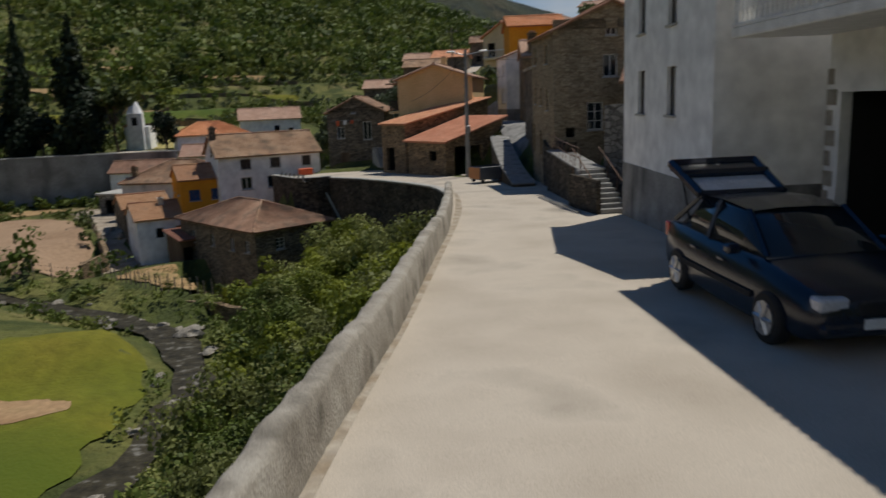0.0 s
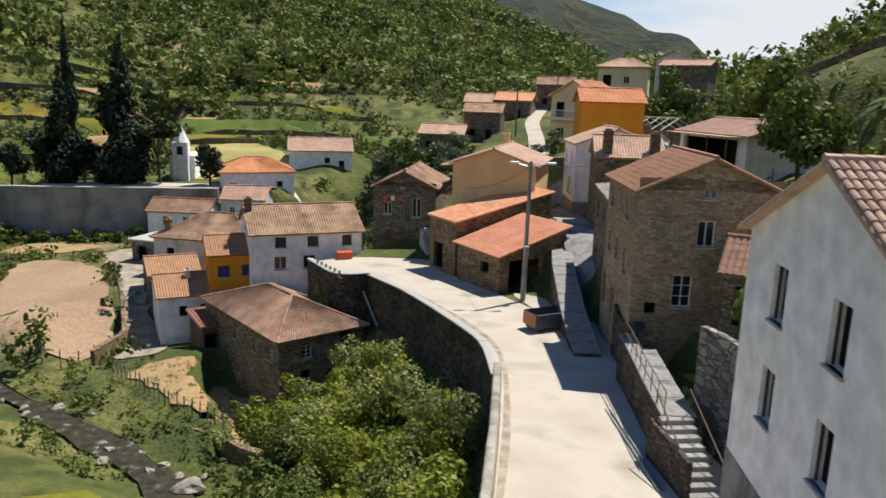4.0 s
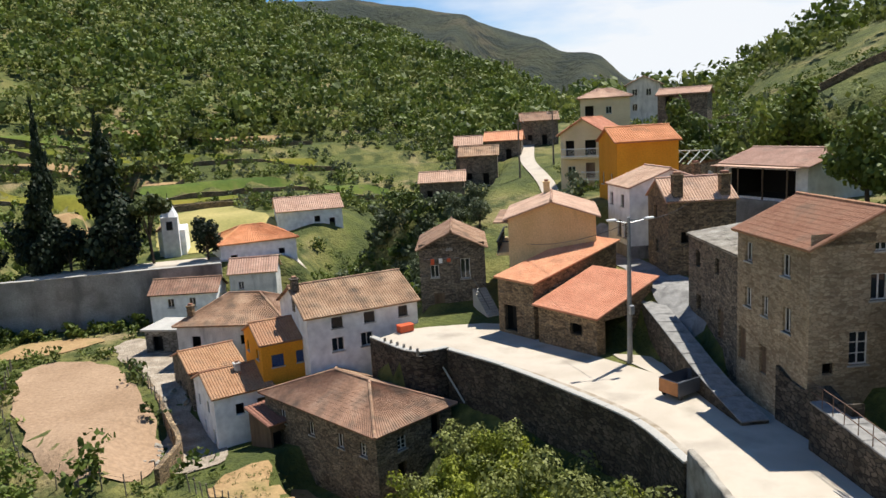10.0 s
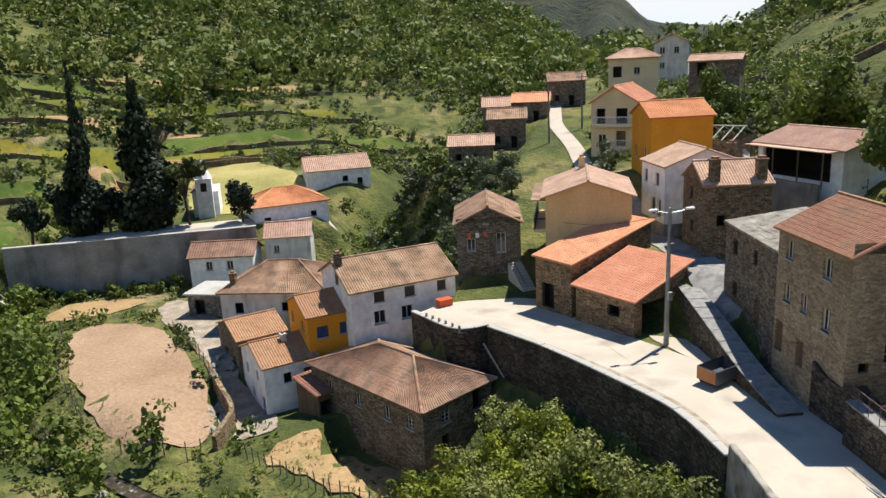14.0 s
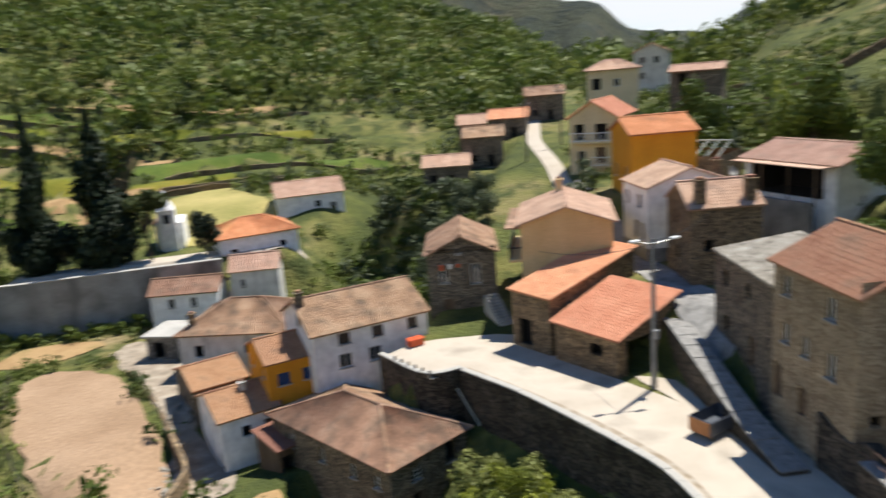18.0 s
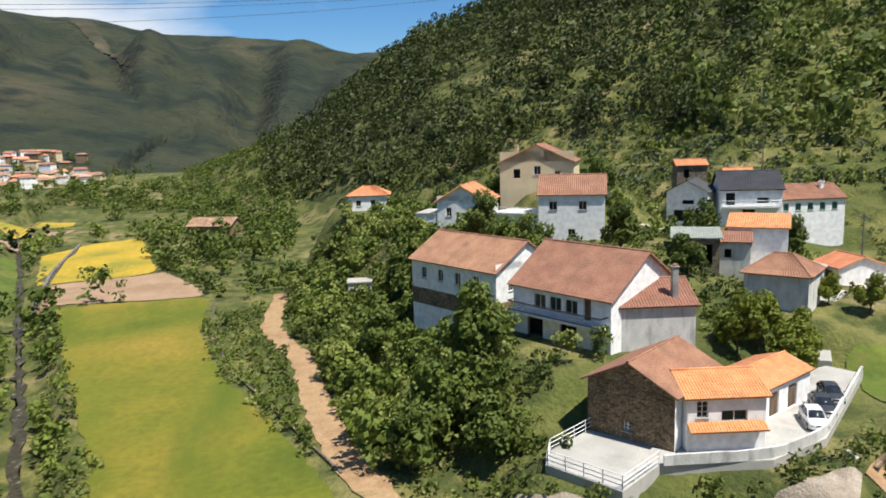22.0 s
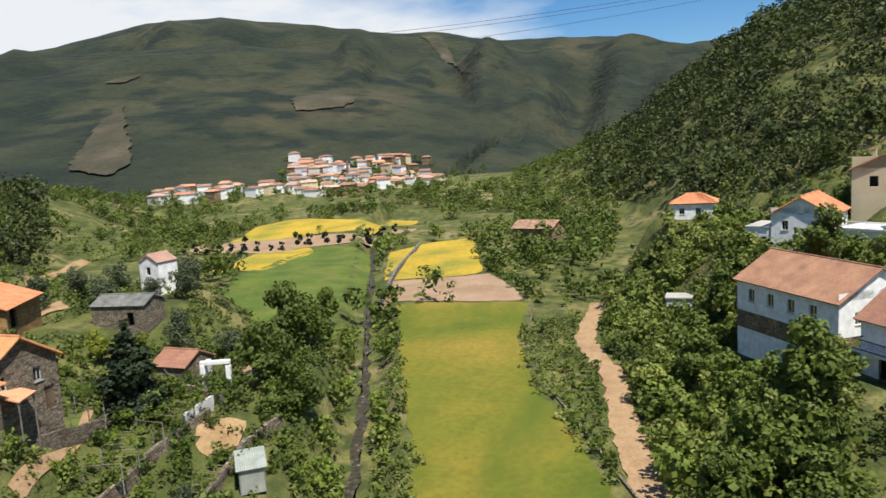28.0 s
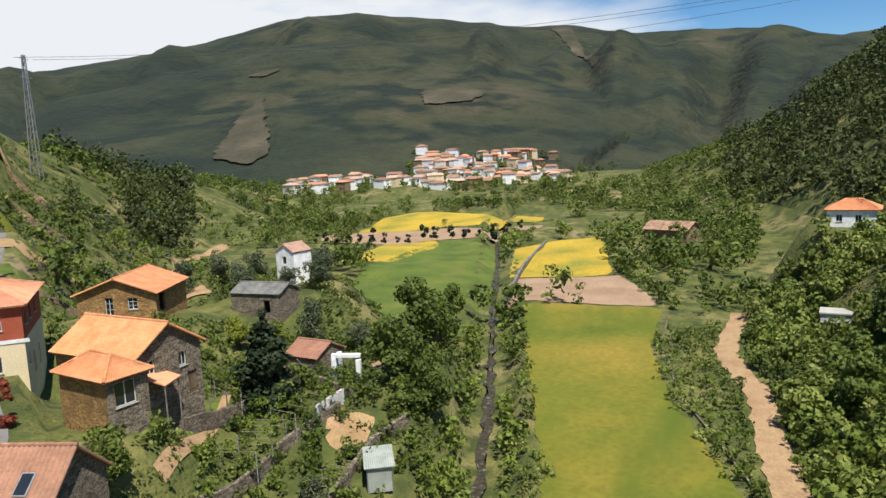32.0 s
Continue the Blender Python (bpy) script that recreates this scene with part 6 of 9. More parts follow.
house("village_house", (-102.0, 87.6), (-98.9, 91.4), 5.0, -1.6, 3.8, "shed", 0.8, "along", 0.3, M_OLDWHITE, M_TILE_RED, {"f": [(1.6, 1.6, 0.9, 1.2, "dark")]}, label="greyish house with a lean-to roof", sink=4)
house("village_house", (-105.0, 92.4), (-99.6, 98.3), 7.0, -1.8, 5.4, "shed", 1.2, "along", 0.3, M_WHITE, M_TILE_ORANGE, {"f": [(2.4, 2.6, 0.9, 0.5, "dark")]}, label="white house with an orange mono-pitch roof", sink=4)
house("village_house", (-130.6, 56.6), (-126.2, 63.4), 9.5, 0.4, 7.0, "gable", 2.4, "deep", 0.45, M_WHITE, M_TILE_ORANGE,
           {"f": [(1.5, 4.5, 0.9, 1.4, "win"), (5.4, 4.5, 0.9, 1.4, "win"), (1.5, 1.4, 0.9, 1.5, "win"), (5.4, 1.4, 1.0, 1.5, "win"), (3.7, 6.9, 0.7, 0.9, "win")], "r": [(2.0, 4.6, 1.2, 2.0, "dark"), (5.0, 4.6, 1.2, 2.0, "win")]}, label="tall white house with an orange roof", sink=4)
house("village_house", (-132.6, 53.6), (-130.8, 56.3), 7.0, 0.2, 5.0, "flat", wall=M_WHITE, roof_mat=M_CONCRETE, holes={"f": [(0.9, 2.4, 0.8, 1.3, "win"), (2.2, 2.4, 0.8, 1.3, "win")]}, over=0.15, label="flat-roofed white side wing", sink=4)
tb = house("village_house", (-125.8, 64.0), (-119.4, 69.4), 7.0, 0.4, 4.9, "flat", wall=M_WHITE, roof_mat=M_WHITEPAINT, holes={"f": [(0.8, 2.8, 1.0, 1.0, "win"), (3.2, 2.8, 1.0, 1.0, "win"), (1.2, 0.2, 3.2, 1.8, "dark"), (6.2, 0.3, 1.8, 1.7, "dark")]}, over=0.1, label="white wing with a roof terrace", sink=4)
balcony_on(tb, 0.2, 8.0, 5.08, 0.6, M_WHITEPAINT, M_WHITEPAINT, False)
house("village_house", (-118.6, 69.0), (-113.8, 77.6), 8.0, 1.4, 7.2, "gable", 2.6, "along", 0.3, M_WHITE, M_TILE_RED, {"f": [(1.6, 4.8, 1.2, 1.3, "win"), (6.0, 4.8, 1.2, 1.3, "win"), (4.4, 0.6, 1.1, 1.3, "win")], "r": [(3.0, 1.6, 0.8, 1.2, "win")]}, label="tall white house with a brown roof", sink=4)
house("village_house", (-138.1, 70.6), (-131.2, 81.5), 11.0, 7.2, 5.6, "gable", 3.0, "deep", 0.4, M_YELLOW, M_TILE_RED, {"f": [(6.0, 3.4, 1.2, 1.5, "win"), (7.0, 6.4, 0.8, 1.0, "win"), (9.6, 2.6, 1.0, 1.4, "win"), (2.4, 2.8, 1.2, 1.6, "dark")]}, chimneys=((2.0, 4.0, 0.6, 2.8, M_YELLOW),), label="broad cream house with a gabled front", sink=5)
house("village_house", (-124.5, 95.4), (-119.6, 99.9), 7.0, 2.0, 5.4, "gable", 1.8, "deep", 0.4, M_WHITE, M_TILE_BLACK, {"f": [(2.6, 3.2, 1.9, 0.7, "dark"), (1.2, 0.3, 3.2, 1.9, "dark")]}, label="white gabled wing with a dark roof", sink=4)
kb = house("village_house", (-118.2, 101.4), (-113.6, 109.6), 9.0, 2.2, 5.6, "gable", 2.6, "along", 0.4, M_WHITE, M_TILE_BLACK, {"f": [(0.8, 2.9, 1.4, 2.0, "dark"), (5.6, 3.2, 1.8, 0.9, "dark"), (3.4, 0.4, 2.0, 1.8, "dark")]}, label="modern white house with a black roof", sink=4)
balcony_on(kb, 0.3, 9.0, 2.75, 1.1, M_WHITEPAINT, M_WHITEPAINT, False)
house("village_house", (-115.8, 110.4), (-113.2, 122.0), 8.0, 1.6, 4.2, "gable", 2.0, "along", 0.35, M_WHITE, M_TILE_RED, {"f": row(1.2, 2.1, 5, 2.2, 1.0, 1.2, "green")}, chimneys=((9.0, 2.5, 0.6, 2.4, M_WHITE),), label="long white house with green shutters", sink=4)
house("house", (-166.0, 48.4), (-164.0, 56.4), 7, 3.0, 3.2, "hip", 1.6, "along", 0.4, M_WHITE, M_TILE_ORANGE, {"f": [(1.5, 1.0, 1.0, 1.2, "win"), (4.5, 0.9, 1.0, 1.3, "win")]}, label="low white house with an orange roof", sink=4)
house("shed", (-131.2, 41.6), (-130.4, 45.4), 3.2, hz(-131, 43) + 0.3, 2.6, "flat", wall=M_OLDWHITE, roof_mat=M_CONCRETE, holes={"f": [(0.6, 0.1, 1.0, 1.3, "dark")]}, over=0.2, label="small concrete hut with a flat roof")
for x, y, z, w in ((-128, 112, 6.0, 5.0), (-123, 106, 7.2, 4.0), (-134, 104, 8.5, 5.0)):
    house("shed", (x, y), (x + 2.0, y + w), 4.0, z, 2.6, "gable", 0.9, "along", 0.3, M_STONEDARK, M_TILE_ORANGE, {"f": [(1.2, 0.2, 1.0, 1.6, "dark")]}, group="hillside sheds", label="little stone shed on the hillside", sink=5)

# ---------------------------------------------------------------- houses up the road to the south
red_lo = house("village_house", (-63.1, -43.9), (-70.7, -34.5), 12.0, 0.6, 4.2, "none", wall=M_YELLOW, holes={"f": [(1.0, 1.4, 1.1, 1.5, "win"), (5.6, 1.4, 1.1, 1.5, "win"), (9.0, 1.4, 1.1, 1.5, "win")], "r": [(1.4, 1.6, 0.8, 1.2, "win"), (4.0, 0.1, 1.0, 2.1, "dark"), (7.5, 0.1, 1.0, 2.1, "dark")]}, label="cream ground floor of the red house")
red_hi = house("village_house", (-63.1, -43.9), (-70.7, -34.5), 12.05, 4.8, 3.4, "hip", 2.0, "along", 0.5, M_RED, M_TILE_NEW, {"f": [(2.0, 1.0, 1.6, 2.1, "win"), (5.8, 1.1, 1.2, 1.4, "win"), (9.2, 1.1, 1.2, 1.4, "win")], "r": [(1.4, 1.2, 0.9, 1.3, "win"), (4.2, 1.2, 0.9, 1.3, "win"), (7.4, 1.2, 0.9, 1.3, "win")]}, sink=0.0, label="red-painted upper floor under a hipped roof")
for c in list(red_lo.children):
    c.parent = red_hi
    c.matrix_basis = Matrix.Translation((0, 0, -4.2)) @ c.matrix_basis
bpy.data.objects.remove(red_lo)
tagged(red_hi, "red and cream two-storey house under a hipped roof", "house")
part("band", box_bm(-0.06, -0.07, -0.15, 12.5, -0.035, 0.2), M_WHITEPAINT, red_hi)
s2 = house("stone_house", (-68.0, -28.4), (-66.2, -19.0), 7.0, 0.2, 4.8, "gable", 2.2, "along", 0.4, M_STONEGOLD, M_TILE_ORANGE, {"r": [(1.2, 2.9, 0.9, 1.3, "win"), (4.6, 2.9, 0.8, 1.2, "win"), (5.4, 0.2, 1.0, 2.0, "door")]}, side_mats={"r": M_STONEDARK}, label="ochre stone house with an orange tile roof", sink=4, rows=0.38)
tw = house("stone_house", (-64.4, -24.6), (-62.8, -18.7), 3.6, -0.6, 5.0, "hip", 1.3, "along", 0.4, M_STONEGOLD, M_TILE_ORANGE, {"r": [(0.7, 2.6, 1.8, 1.9, "win")]}, side_mats={"r": M_STONEDARK}, label="ochre stone wing with glazed gallery", sink=4, hip=0.5, rows=0.38)
V, F = corrugated((-67.0, -16.7, 2.7), (-69.6, -17.2, 2.7), (-66.7, -18.7, 3.3), (-69.3, -19.2, 3.3))
pc = thing("porch_roof", 0, 0, 0, 0, "little orange tiled porch roof on posts", "porch")
obj("roof_slope", mesh_of("roof_slope", [(x, y, z) for x, y, z in V], [f[::-1] for f in F], M_TILE_NEW), pc)
for x, y in ((-67.1, -16.9), (-69.4, -17.35)):
    part("post", rod_bm((x, y, hz(x, y) - 0.3), (x, y, 2.7), 0.07), M_POST, pc)
house("stone_house", (-90.6, -47.5), (-93.3, -38.2), 10.0, 1.4, 3.3, "gable", 1.8, "deep", 0.5, M_STONEGOLD, M_TILE_ORANGE, {"f": [(3.4, 0.5, 1.0, 2.2, "pane4"), (6.2, 1.2, 1.2, 1.4, "pane4")], "r": [(1.0, 0.6, 2.0, 2.4, "dark")]}, label="ochre stone cottage with white windows", sink=4, rows=0.38)
lw = house("village_house", (-47.0, -13.8), (-47.9, -9.6), 6.0, -1.4, 4.0, "gable", 2.4, "along", 0.3, M_STONEDARK, M_TILE_RED, {"r": [(2.0, 1.6, 0.7, 1.0, "win")]}, label="dark stone house with a red tile roof", sink=4)
sky = new("roof_window")
sky.parent = lw
sky.matrix_basis = Matrix.Translation((2.6, 1.1, 4.95)) @ pose(0, 0, 0, 37, 0, 0)
part("window_frame", box_bm(-0.4, -0.7, 0, 0.4, 0.7, 0.12, 0.02), M_GALV, sky)
part("pane", box_bm(-0.33, -0.62, 0.121, 0.33, 0.62, 0.13), M_GLASS, sky)
house("village_house", (-40.6, -14.2), (-43.5, -9.6), 5.5, -1.4, 2.6, "gable", 1.5, "along", 0.3, M_STONEDARK, M_TILE_OLD, {}, label="low house with weathered brown tiles", sink=4)
house("stone_house", (-90.5, -19.5), (-89.5, -15.2), 5.0, -4.6, 3.0, "gable", 1.2, "along", 0.2, M_STONEDARK, M_TILE_RED, {"f": [(1.8, 0.2, 0.9, 1.8, "dark")]}, label="stone outbuilding with red tiles", sink=4)
house("shed", (-104.0, -34.8), (-103.6, -27.4), 5.0, -0.4, 2.8, "gable", 1.0, "along", 0.2, M_STONEDARK, surface("lichened_grey_slate", [(0.3, (0.1, 0.1, 0.095)), (0.7, (0.22, 0.22, 0.2))], 1.0, 8, 0.9, 0.4), {"f": [(5.0, 0.1, 1.0, 1.8, "dark")]}, label="old stone shed with a grey slate roof", sink=4)
house("dovecote", (-120.6, -37.2), (-119.2, -33.4), 3.6, hz(-119, -35), 5.0, "gable", 1.1, "deep", 0.15, M_WHITE, M_TILE_PINK, {"f": [(1.4, 3.0, 0.9, 1.2, "dark")]}, label="slender whitewashed dovecote in the olive grove", sink=3)
gh = thing("greenhouse", -73.0, -2.6, hz(-74, -2), 115, "small greenhouse with a pale sheet roof", "greenhouse")
for x in (0.05, 2.15):
    for y in (0.05, 3.3):
        part("post", rod_bm((x, y, -1.5), (x, y, 2.2), 0.05, 0.05, 6), M_GALV, gh)
V, F = corrugated((-0.2, -0.2, 2.2), (2.4, -0.2, 2.2), (-0.2, 3.6, 2.6), (2.4, 3.6, 2.6), 0.18, 3.0, 0.03, 0.03)
obj("roof_sheet", mesh_of("roof_sheet", V, F, M_TIN), gh)
part("wall_panel", box_bm(0.1, 0.0, 0.0, 2.1, 0.04, 2.1), M_TIN, gh)
wg = thing("garden_gateway", -87.5, -12.4, hz(-87.5, -12), 100, "low whitewashed gateway into a garden", "gate")
part("pillar", box_bm(0, 0, -1, 0.5, 2.6, 2.6, 0.03), M_WHITE, wg)
part("pillar", box_bm(2.6, 0, -1, 3.1, 0.6, 2.4, 0.03), M_WHITE, wg)
part("lintel", box_bm(0.0, 0.05, 2.6, 3.1, 0.55, 3.0, 0.03), M_WHITE, wg)
hw = house("house", (-171.5, -162), (-180, -154.6), 7, hz(-177, -158) + 1.2, 4.0, "gable", 2.4, "along", 0.4, M_WHITE, M_TILE_OLD, {"f": [(1.2, 1.5, 1.2, 1.4, "dark"), (4.8, 0.6, 1.3, 2.2, "dark"), (8.4, 1.5, 1.2, 1.4, "dark")]}, label="white house high on the hillside", sink=4)

# ---------------------------------------------------------------- the far village and its chapel
vr = random.Random(4)
VILLAGE = []
for i in range(128):
    a = radians(vr.uniform(97.5, 119) if i < 62 else vr.uniform(98.5, 109))
    r = vr.uniform(470, 540) if i < 62 else vr.uniform(536, 625)
    VILLAGE.append((HUB[0] - r * math.sin(a), HUB[1] + r * math.cos(a)))
for i, (x, y) in enumerate(VILLAGE):
    z = hz(x, y)
    w, d_, h_ = vr.uniform(6, 11), vr.uniform(6, 8.5), vr.uniform(4.0, 7.2)
    ang = radians(vr.uniform(60, 120))
    wm = vr.choice([M_WHITE, M_WHITE, M_WHITE, M_YELLOW, M_OLDWHITE, M_STONE])
    rm = vr.choice([M_TILE_NEW, M_TILE_RED, M_TILE_PINK, M_TILE_OLD, M_TILE_TAN])
    A = (x - math.cos(ang) * w / 2, y - math.sin(ang) * w / 2)
    B = (x + math.cos(ang) * w / 2, y + math.sin(ang) * w / 2)
    hs = row(1.0, w / 3.2, 3, h_ - 2.2, 1.1, 1.3, "dark") + (row(1.0, w / 3.2, 3, h_ - 5.0, 1.1, 1.4, "dark") if h_ > 6 else [])
    e = thing("village_house", A[0], A[1], z, math.degrees(ang), "distant whitewashed house under a clay roof", "house", "houses of the far village")
    V, F = wall_panel(w, h_ + 4, [(u, v + 4, ww, hh, k) for u, v, ww, hh, k in hs], 0.3)
    obj("wall", mesh_of("wall", V, F, wm), e, m=Matrix.Translation((0, 0, -4)))
    bm = box_bm(0.0, 0.35, -4, w, d_, h_ - 0.02)
    part("wall", bm, wm, e)
    ri = d_ * 0.17
    rv = [(-0.4, -0.4, h_ - 0.1), (w + 0.4, -0.4, h_ - 0.1), (w + 0.4, d_ + 0.4, h_ - 0.1), (-0.4, d_ + 0.4, h_ - 0.1), (0.3 if i % 3 else w * 0.3, d_ / 2, h_ + ri), (w - 0.3 if i % 3 else w * 0.7, d_ / 2, h_ + ri)]
    obj("roof", mesh_of("roof", rv, [(0, 1, 5, 4), (1, 2, 5), (2, 3, 4, 5), (3, 0, 4), (3, 2, 1, 0)], rm), e)
ch = thing("chapel", -38.6, 120.5, -2.6, 5, "white village chapel with a pointed spire", "chapel")
part("nave", box_bm(-1.8, 0, -1, 1.8, 7, 3.6, 0.03), M_WHITE, ch)
V, F = corrugated((-2.0, -0.2, 3.6), (-2.0, 7.2, 3.6), (0, -0.2, 4.8), (0, 7.2, 4.8))
obj("roof_slope", mesh_of("roof_slope", V, [f[::-1] for f in F], M_TILE_OLD), ch)
part("tower", box_bm(-1.1, -1.4, -1, 1.1, 0.8, 5.6, 0.03), M_WHITE, ch)
# dark panel on the solid tower, painted shade in place of an opening
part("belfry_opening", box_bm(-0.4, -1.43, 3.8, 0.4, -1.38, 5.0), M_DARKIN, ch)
sp = bmesh.new()
bmesh.ops.create_cone(sp, cap_ends=True, segments=8, radius1=1.25, radius2=0.05, depth=2.6, matrix=Matrix.Translation((0, -0.3, 6.9)))
part("spire", sp, M_WHITE, ch)
part("cross", rod_bm((0, -0.3, 8.1), (0, -0.3, 8.9), 0.04, 0.04, 5), M_IRON, ch)
mon = thing("hilltop_shrine", -560, -120, hz(-560, -120), 0, "slender stone shrine above the far village", "shrine")
part("base", box_bm(-3, -3, -2, 3, 3, 3.0, 0.1), M_WALLGREY, mon)
part("shaft", rod_bm((0, 0, 3), (0, 0, 15), 1.4, 0.6, 8), M_WALLGREY, mon)
house("barn", (-246, 14), (-240, 26), 9, hz(-246, 18), 4.0, "gable", 2.0, "along", 0.5, M_STONE, M_TILE_OLD, {"f": [(2, 0.1, 3, 2.4, "dark")]}, label="low stone barn beside the yellow field")


# ---------------------------------------------------------------- contour walls on the terraced hill
for k, (a0, a1, r) in enumerate(((2, 26, 138), (-4, 20, 147), (6, 34, 156), (-8, 14, 165), (10, 40, 172), (-2, 22, 184), (14, 36, 192), (0, 18, 204), (-34, -48, 92), (-32, -46, 104), (-34, -50, 118), (-31, -44, 134), (130, 142, 124), (131, 144, 142), (132, 143, 160), (134, 145, 180), (135, 143, 204))):
    n = 9
    L_ = []
    for i in range(n):
        a = radians(a0 + (a1 - a0) * i / (n - 1))
        rr = r + 2.5 * math.sin(i * 1.1 + k)
        x, y = HUB[0] - rr * math.sin(a), HUB[1] + rr * math.cos(a)
        L_.append((x, y, hz(x, y)))
    thick_wall("terrace_wall", L_, 1.1, -2.0, 0.6, M_STONE, "dry-stone terrace wall along the hillside", step=3.5, rough=0.2)
    inner = [(x * 0.998 + HUB[0] * 0.002, y * 0.998 + HUB[1] * 0.002) for x, y, z in L_]
    outer = [(HUB[0] + (x - HUB[0]) * (1 + 6.5 / r), HUB[1] + (y - HUB[1]) * (1 + 6.5 / r)) for x, y, z in L_[::-1]]
    drape_patch("terrace_strip", inner + outer, (M_LAWN, M_STRAW, M_MEADOW)[k % 3], 0.15, "grassy terrace strip above a stone wall", "terrace", 1.6, 0.4)



# ---------------------------------------------------------------- plants
plant_meshes("broad", L_BROAD, 2.6, 4.4, 1.2, 14, 1900, 0.21, "round", 0.17, 1)
plant_meshes("broad_b", L_BROAD, 2.3, 5.2, 1.0, 15, 1900, 0.20, "round", 0.17, 2)
plant_meshes("bright", L_BRIGHT, 2.2, 4.2, 1.0, 13, 1900, 0.18, "round", 0.13, 3)
plant_meshes("olive", L_OLIVE, 1.9, 2.8, 0.9, 9, 1000, 0.15, "round", 0.14, 4)
plant_meshes("cypress", L_DARK, 1.5, 9.0, 0.3, 18, 2000, 0.2, "cone", 0.18, 5, 1.3)
plant_meshes("conifer", L_DARK, 3.1, 8.6, 0.5, 22, 3600, 0.22, "cone", 0.17, 6, 0.7)
plant_meshes("pine", L_PINE, 2.8, 5.0, 3.4, 12, 1000, 0.3, "flat", 0.2, 7, 0.6)
plant_meshes("dark_round", L_DARK, 2.5, 4.6, 0.8, 14, 1800, 0.22, "round", 0.2, 8, 1.0)
plant_meshes("blossom", L_BLOSSOM, 1.8, 3.0, 1.0, 9, 600, 0.2, "round", 0.11, 9)
plant_meshes("fruit", L_VINE, 1.1, 1.8, 0.9, 7, 320, 0.15, "round", 0.06, 10)
plant_meshes("willow", L_WILLOW, 2.1, 3.6, 0.4, 16, 4200, 0.085, "round", 0.09, 13)
plant_meshes("bright_willow", L_BRIGHT, 2.1, 3.8, 0.6, 15, 4000, 0.095, "round", 0.1, 15)
plant_meshes("green_willow", L_BROAD, 2.0, 3.4, 0.4, 15, 4000, 0.09, "round", 0.09, 14)
plant_meshes("shrub", L_BROAD, 1.5, 1.9, 0.0, 9, 620, 0.22, "round", 0.05, 11)
plant_meshes("bright_shrub", L_BRIGHT, 1.4, 1.7, 0.0, 9, 560, 0.2, "round", 0.05, 12)

# footprints of the buildings, for keeping plants off them
HOUSES = []
for ob in list(bpy.data.objects):
    if ob.type == "MESH" and ob.parent and not ob.parent.parent and ob.name.split(".")[0] in ("wall", "nave"):
        m = ob.parent.matrix_basis @ ob.matrix_basis
        c = [m @ Vector(p) for p in ob.bound_box]
        HOUSES.append((sum(p.x for p in c) / 8, sum(p.y for p in c) / 8, max(math.dist(c[0][:2], p[:2]) for p in c) / 2))
HOUSES = np.array(HOUSES)
HUB_T = np.array(NEAR_HILLS)
FIELDS.append(np.array([(-83, 86), (-62, 72), (-57, 78), (-63, 103), (-80, 105)], float))


def clear_of(P, gap=1.5, fields=True, river=2.5):
    """Which of the points stand clear of houses, lanes, fields and water."""
    P = np.asarray(P, float)
    ok = np.ones(len(P), bool)
    for k in range(0, len(P), 4000):
        d = np.hypot(P[k:k + 4000, 0:1] - HOUSES[:, 0], P[k:k + 4000, 1:2] - HOUSES[:, 1])
        ok[k:k + 4000] &= (d > HOUSES[:, 2] + gap).all(1)
    for line, w in LANES[1:]:
        ok &= np.abs(near_line(P[:, 0], P[:, 1], line)[0]) > w / 2 + gap * 0.5
    ok &= np.abs(near_line(P[:, 0], P[:, 1], ROAD)[0]) > 5.2
    ok &= np.abs(near_line(P[:, 0], P[:, 1], RIVER)[0]) > river
    if fields:
        for O in FIELDS:
            ok &= ~inside(P[:, 0], P[:, 1], O)
    return ok


def polar(P):
    dx, dy = P[:, 0] - HUB[0], P[:, 1] - HUB[1]
    return np.hypot(dx, dy), np.degrees(np.arctan2(-dx, dy))


def ring(n, az0, az1, r0, r1, seed):
    r = np.random.RandomState(seed)
    a = np.radians(r.uniform(az0, az1, n))
    d = np.sqrt(r.uniform(r0 * r0, r1 * r1, n))
    return np.stack([HUB[0] - d * np.sin(a), HUB[1] + d * np.cos(a)], 1)


def box_pts(n, x0, x1, y0, y1, seed):
    r = np.random.RandomState(seed)
    return np.stack([r.uniform(x0, x1, n), r.uniform(y0, y1, n)], 1)


def along(line, gap, jit, seed, w=0.0):
    r = np.random.RandomState(seed)
    out = []
    for a, b in zip(line, line[1:]):
        n = max(1, int(math.dist(a[:2], b[:2]) / gap))
        for i in range(n):
            out.append((a[0] + (b[0] - a[0]) * i / n + r.uniform(-jit, jit), a[1] + (b[1] - a[1]) * i / n + r.uniform(-jit, jit)))
    return np.array(out)


# woods on the slopes
P = ring(30000, -58, 150, 90, 600, 21)
r_, az_ = polar(P)
rf_, rc_ = (np.interp(az_, HUB_T[:, 0], HUB_T[:, k]) for k in (1, 2))
patchy = wobble(P[:, 0], P[:, 1], 0.02, 1.0)
wood = (r_ > rf_ + 52 + 24 * patchy) & (r_ < rc_ + 35) & ~((az_ > 86) & (az_ < 126) & (r_ < 560)) & (patchy > -1.25) & ~((az_ > 114) & (az_ < 150) & (r_ < 205)) & ~((az_ > 130) & (az_ < 150) & (r_ < 290) & (patchy < 0.7)) & ~((az_ < -24) & (r_ < 190))
P1 = P[wood]
P1 = P1[clear_of(P1, 3.0)][:9000]
az1 = polar(P1)[1]
mixed = np.random.RandomState(4).uniform(0, 1, len(P1))
pines = (az1 > 52 + 10 * (mixed - 0.5))
close = polar(P1)[0] < 210
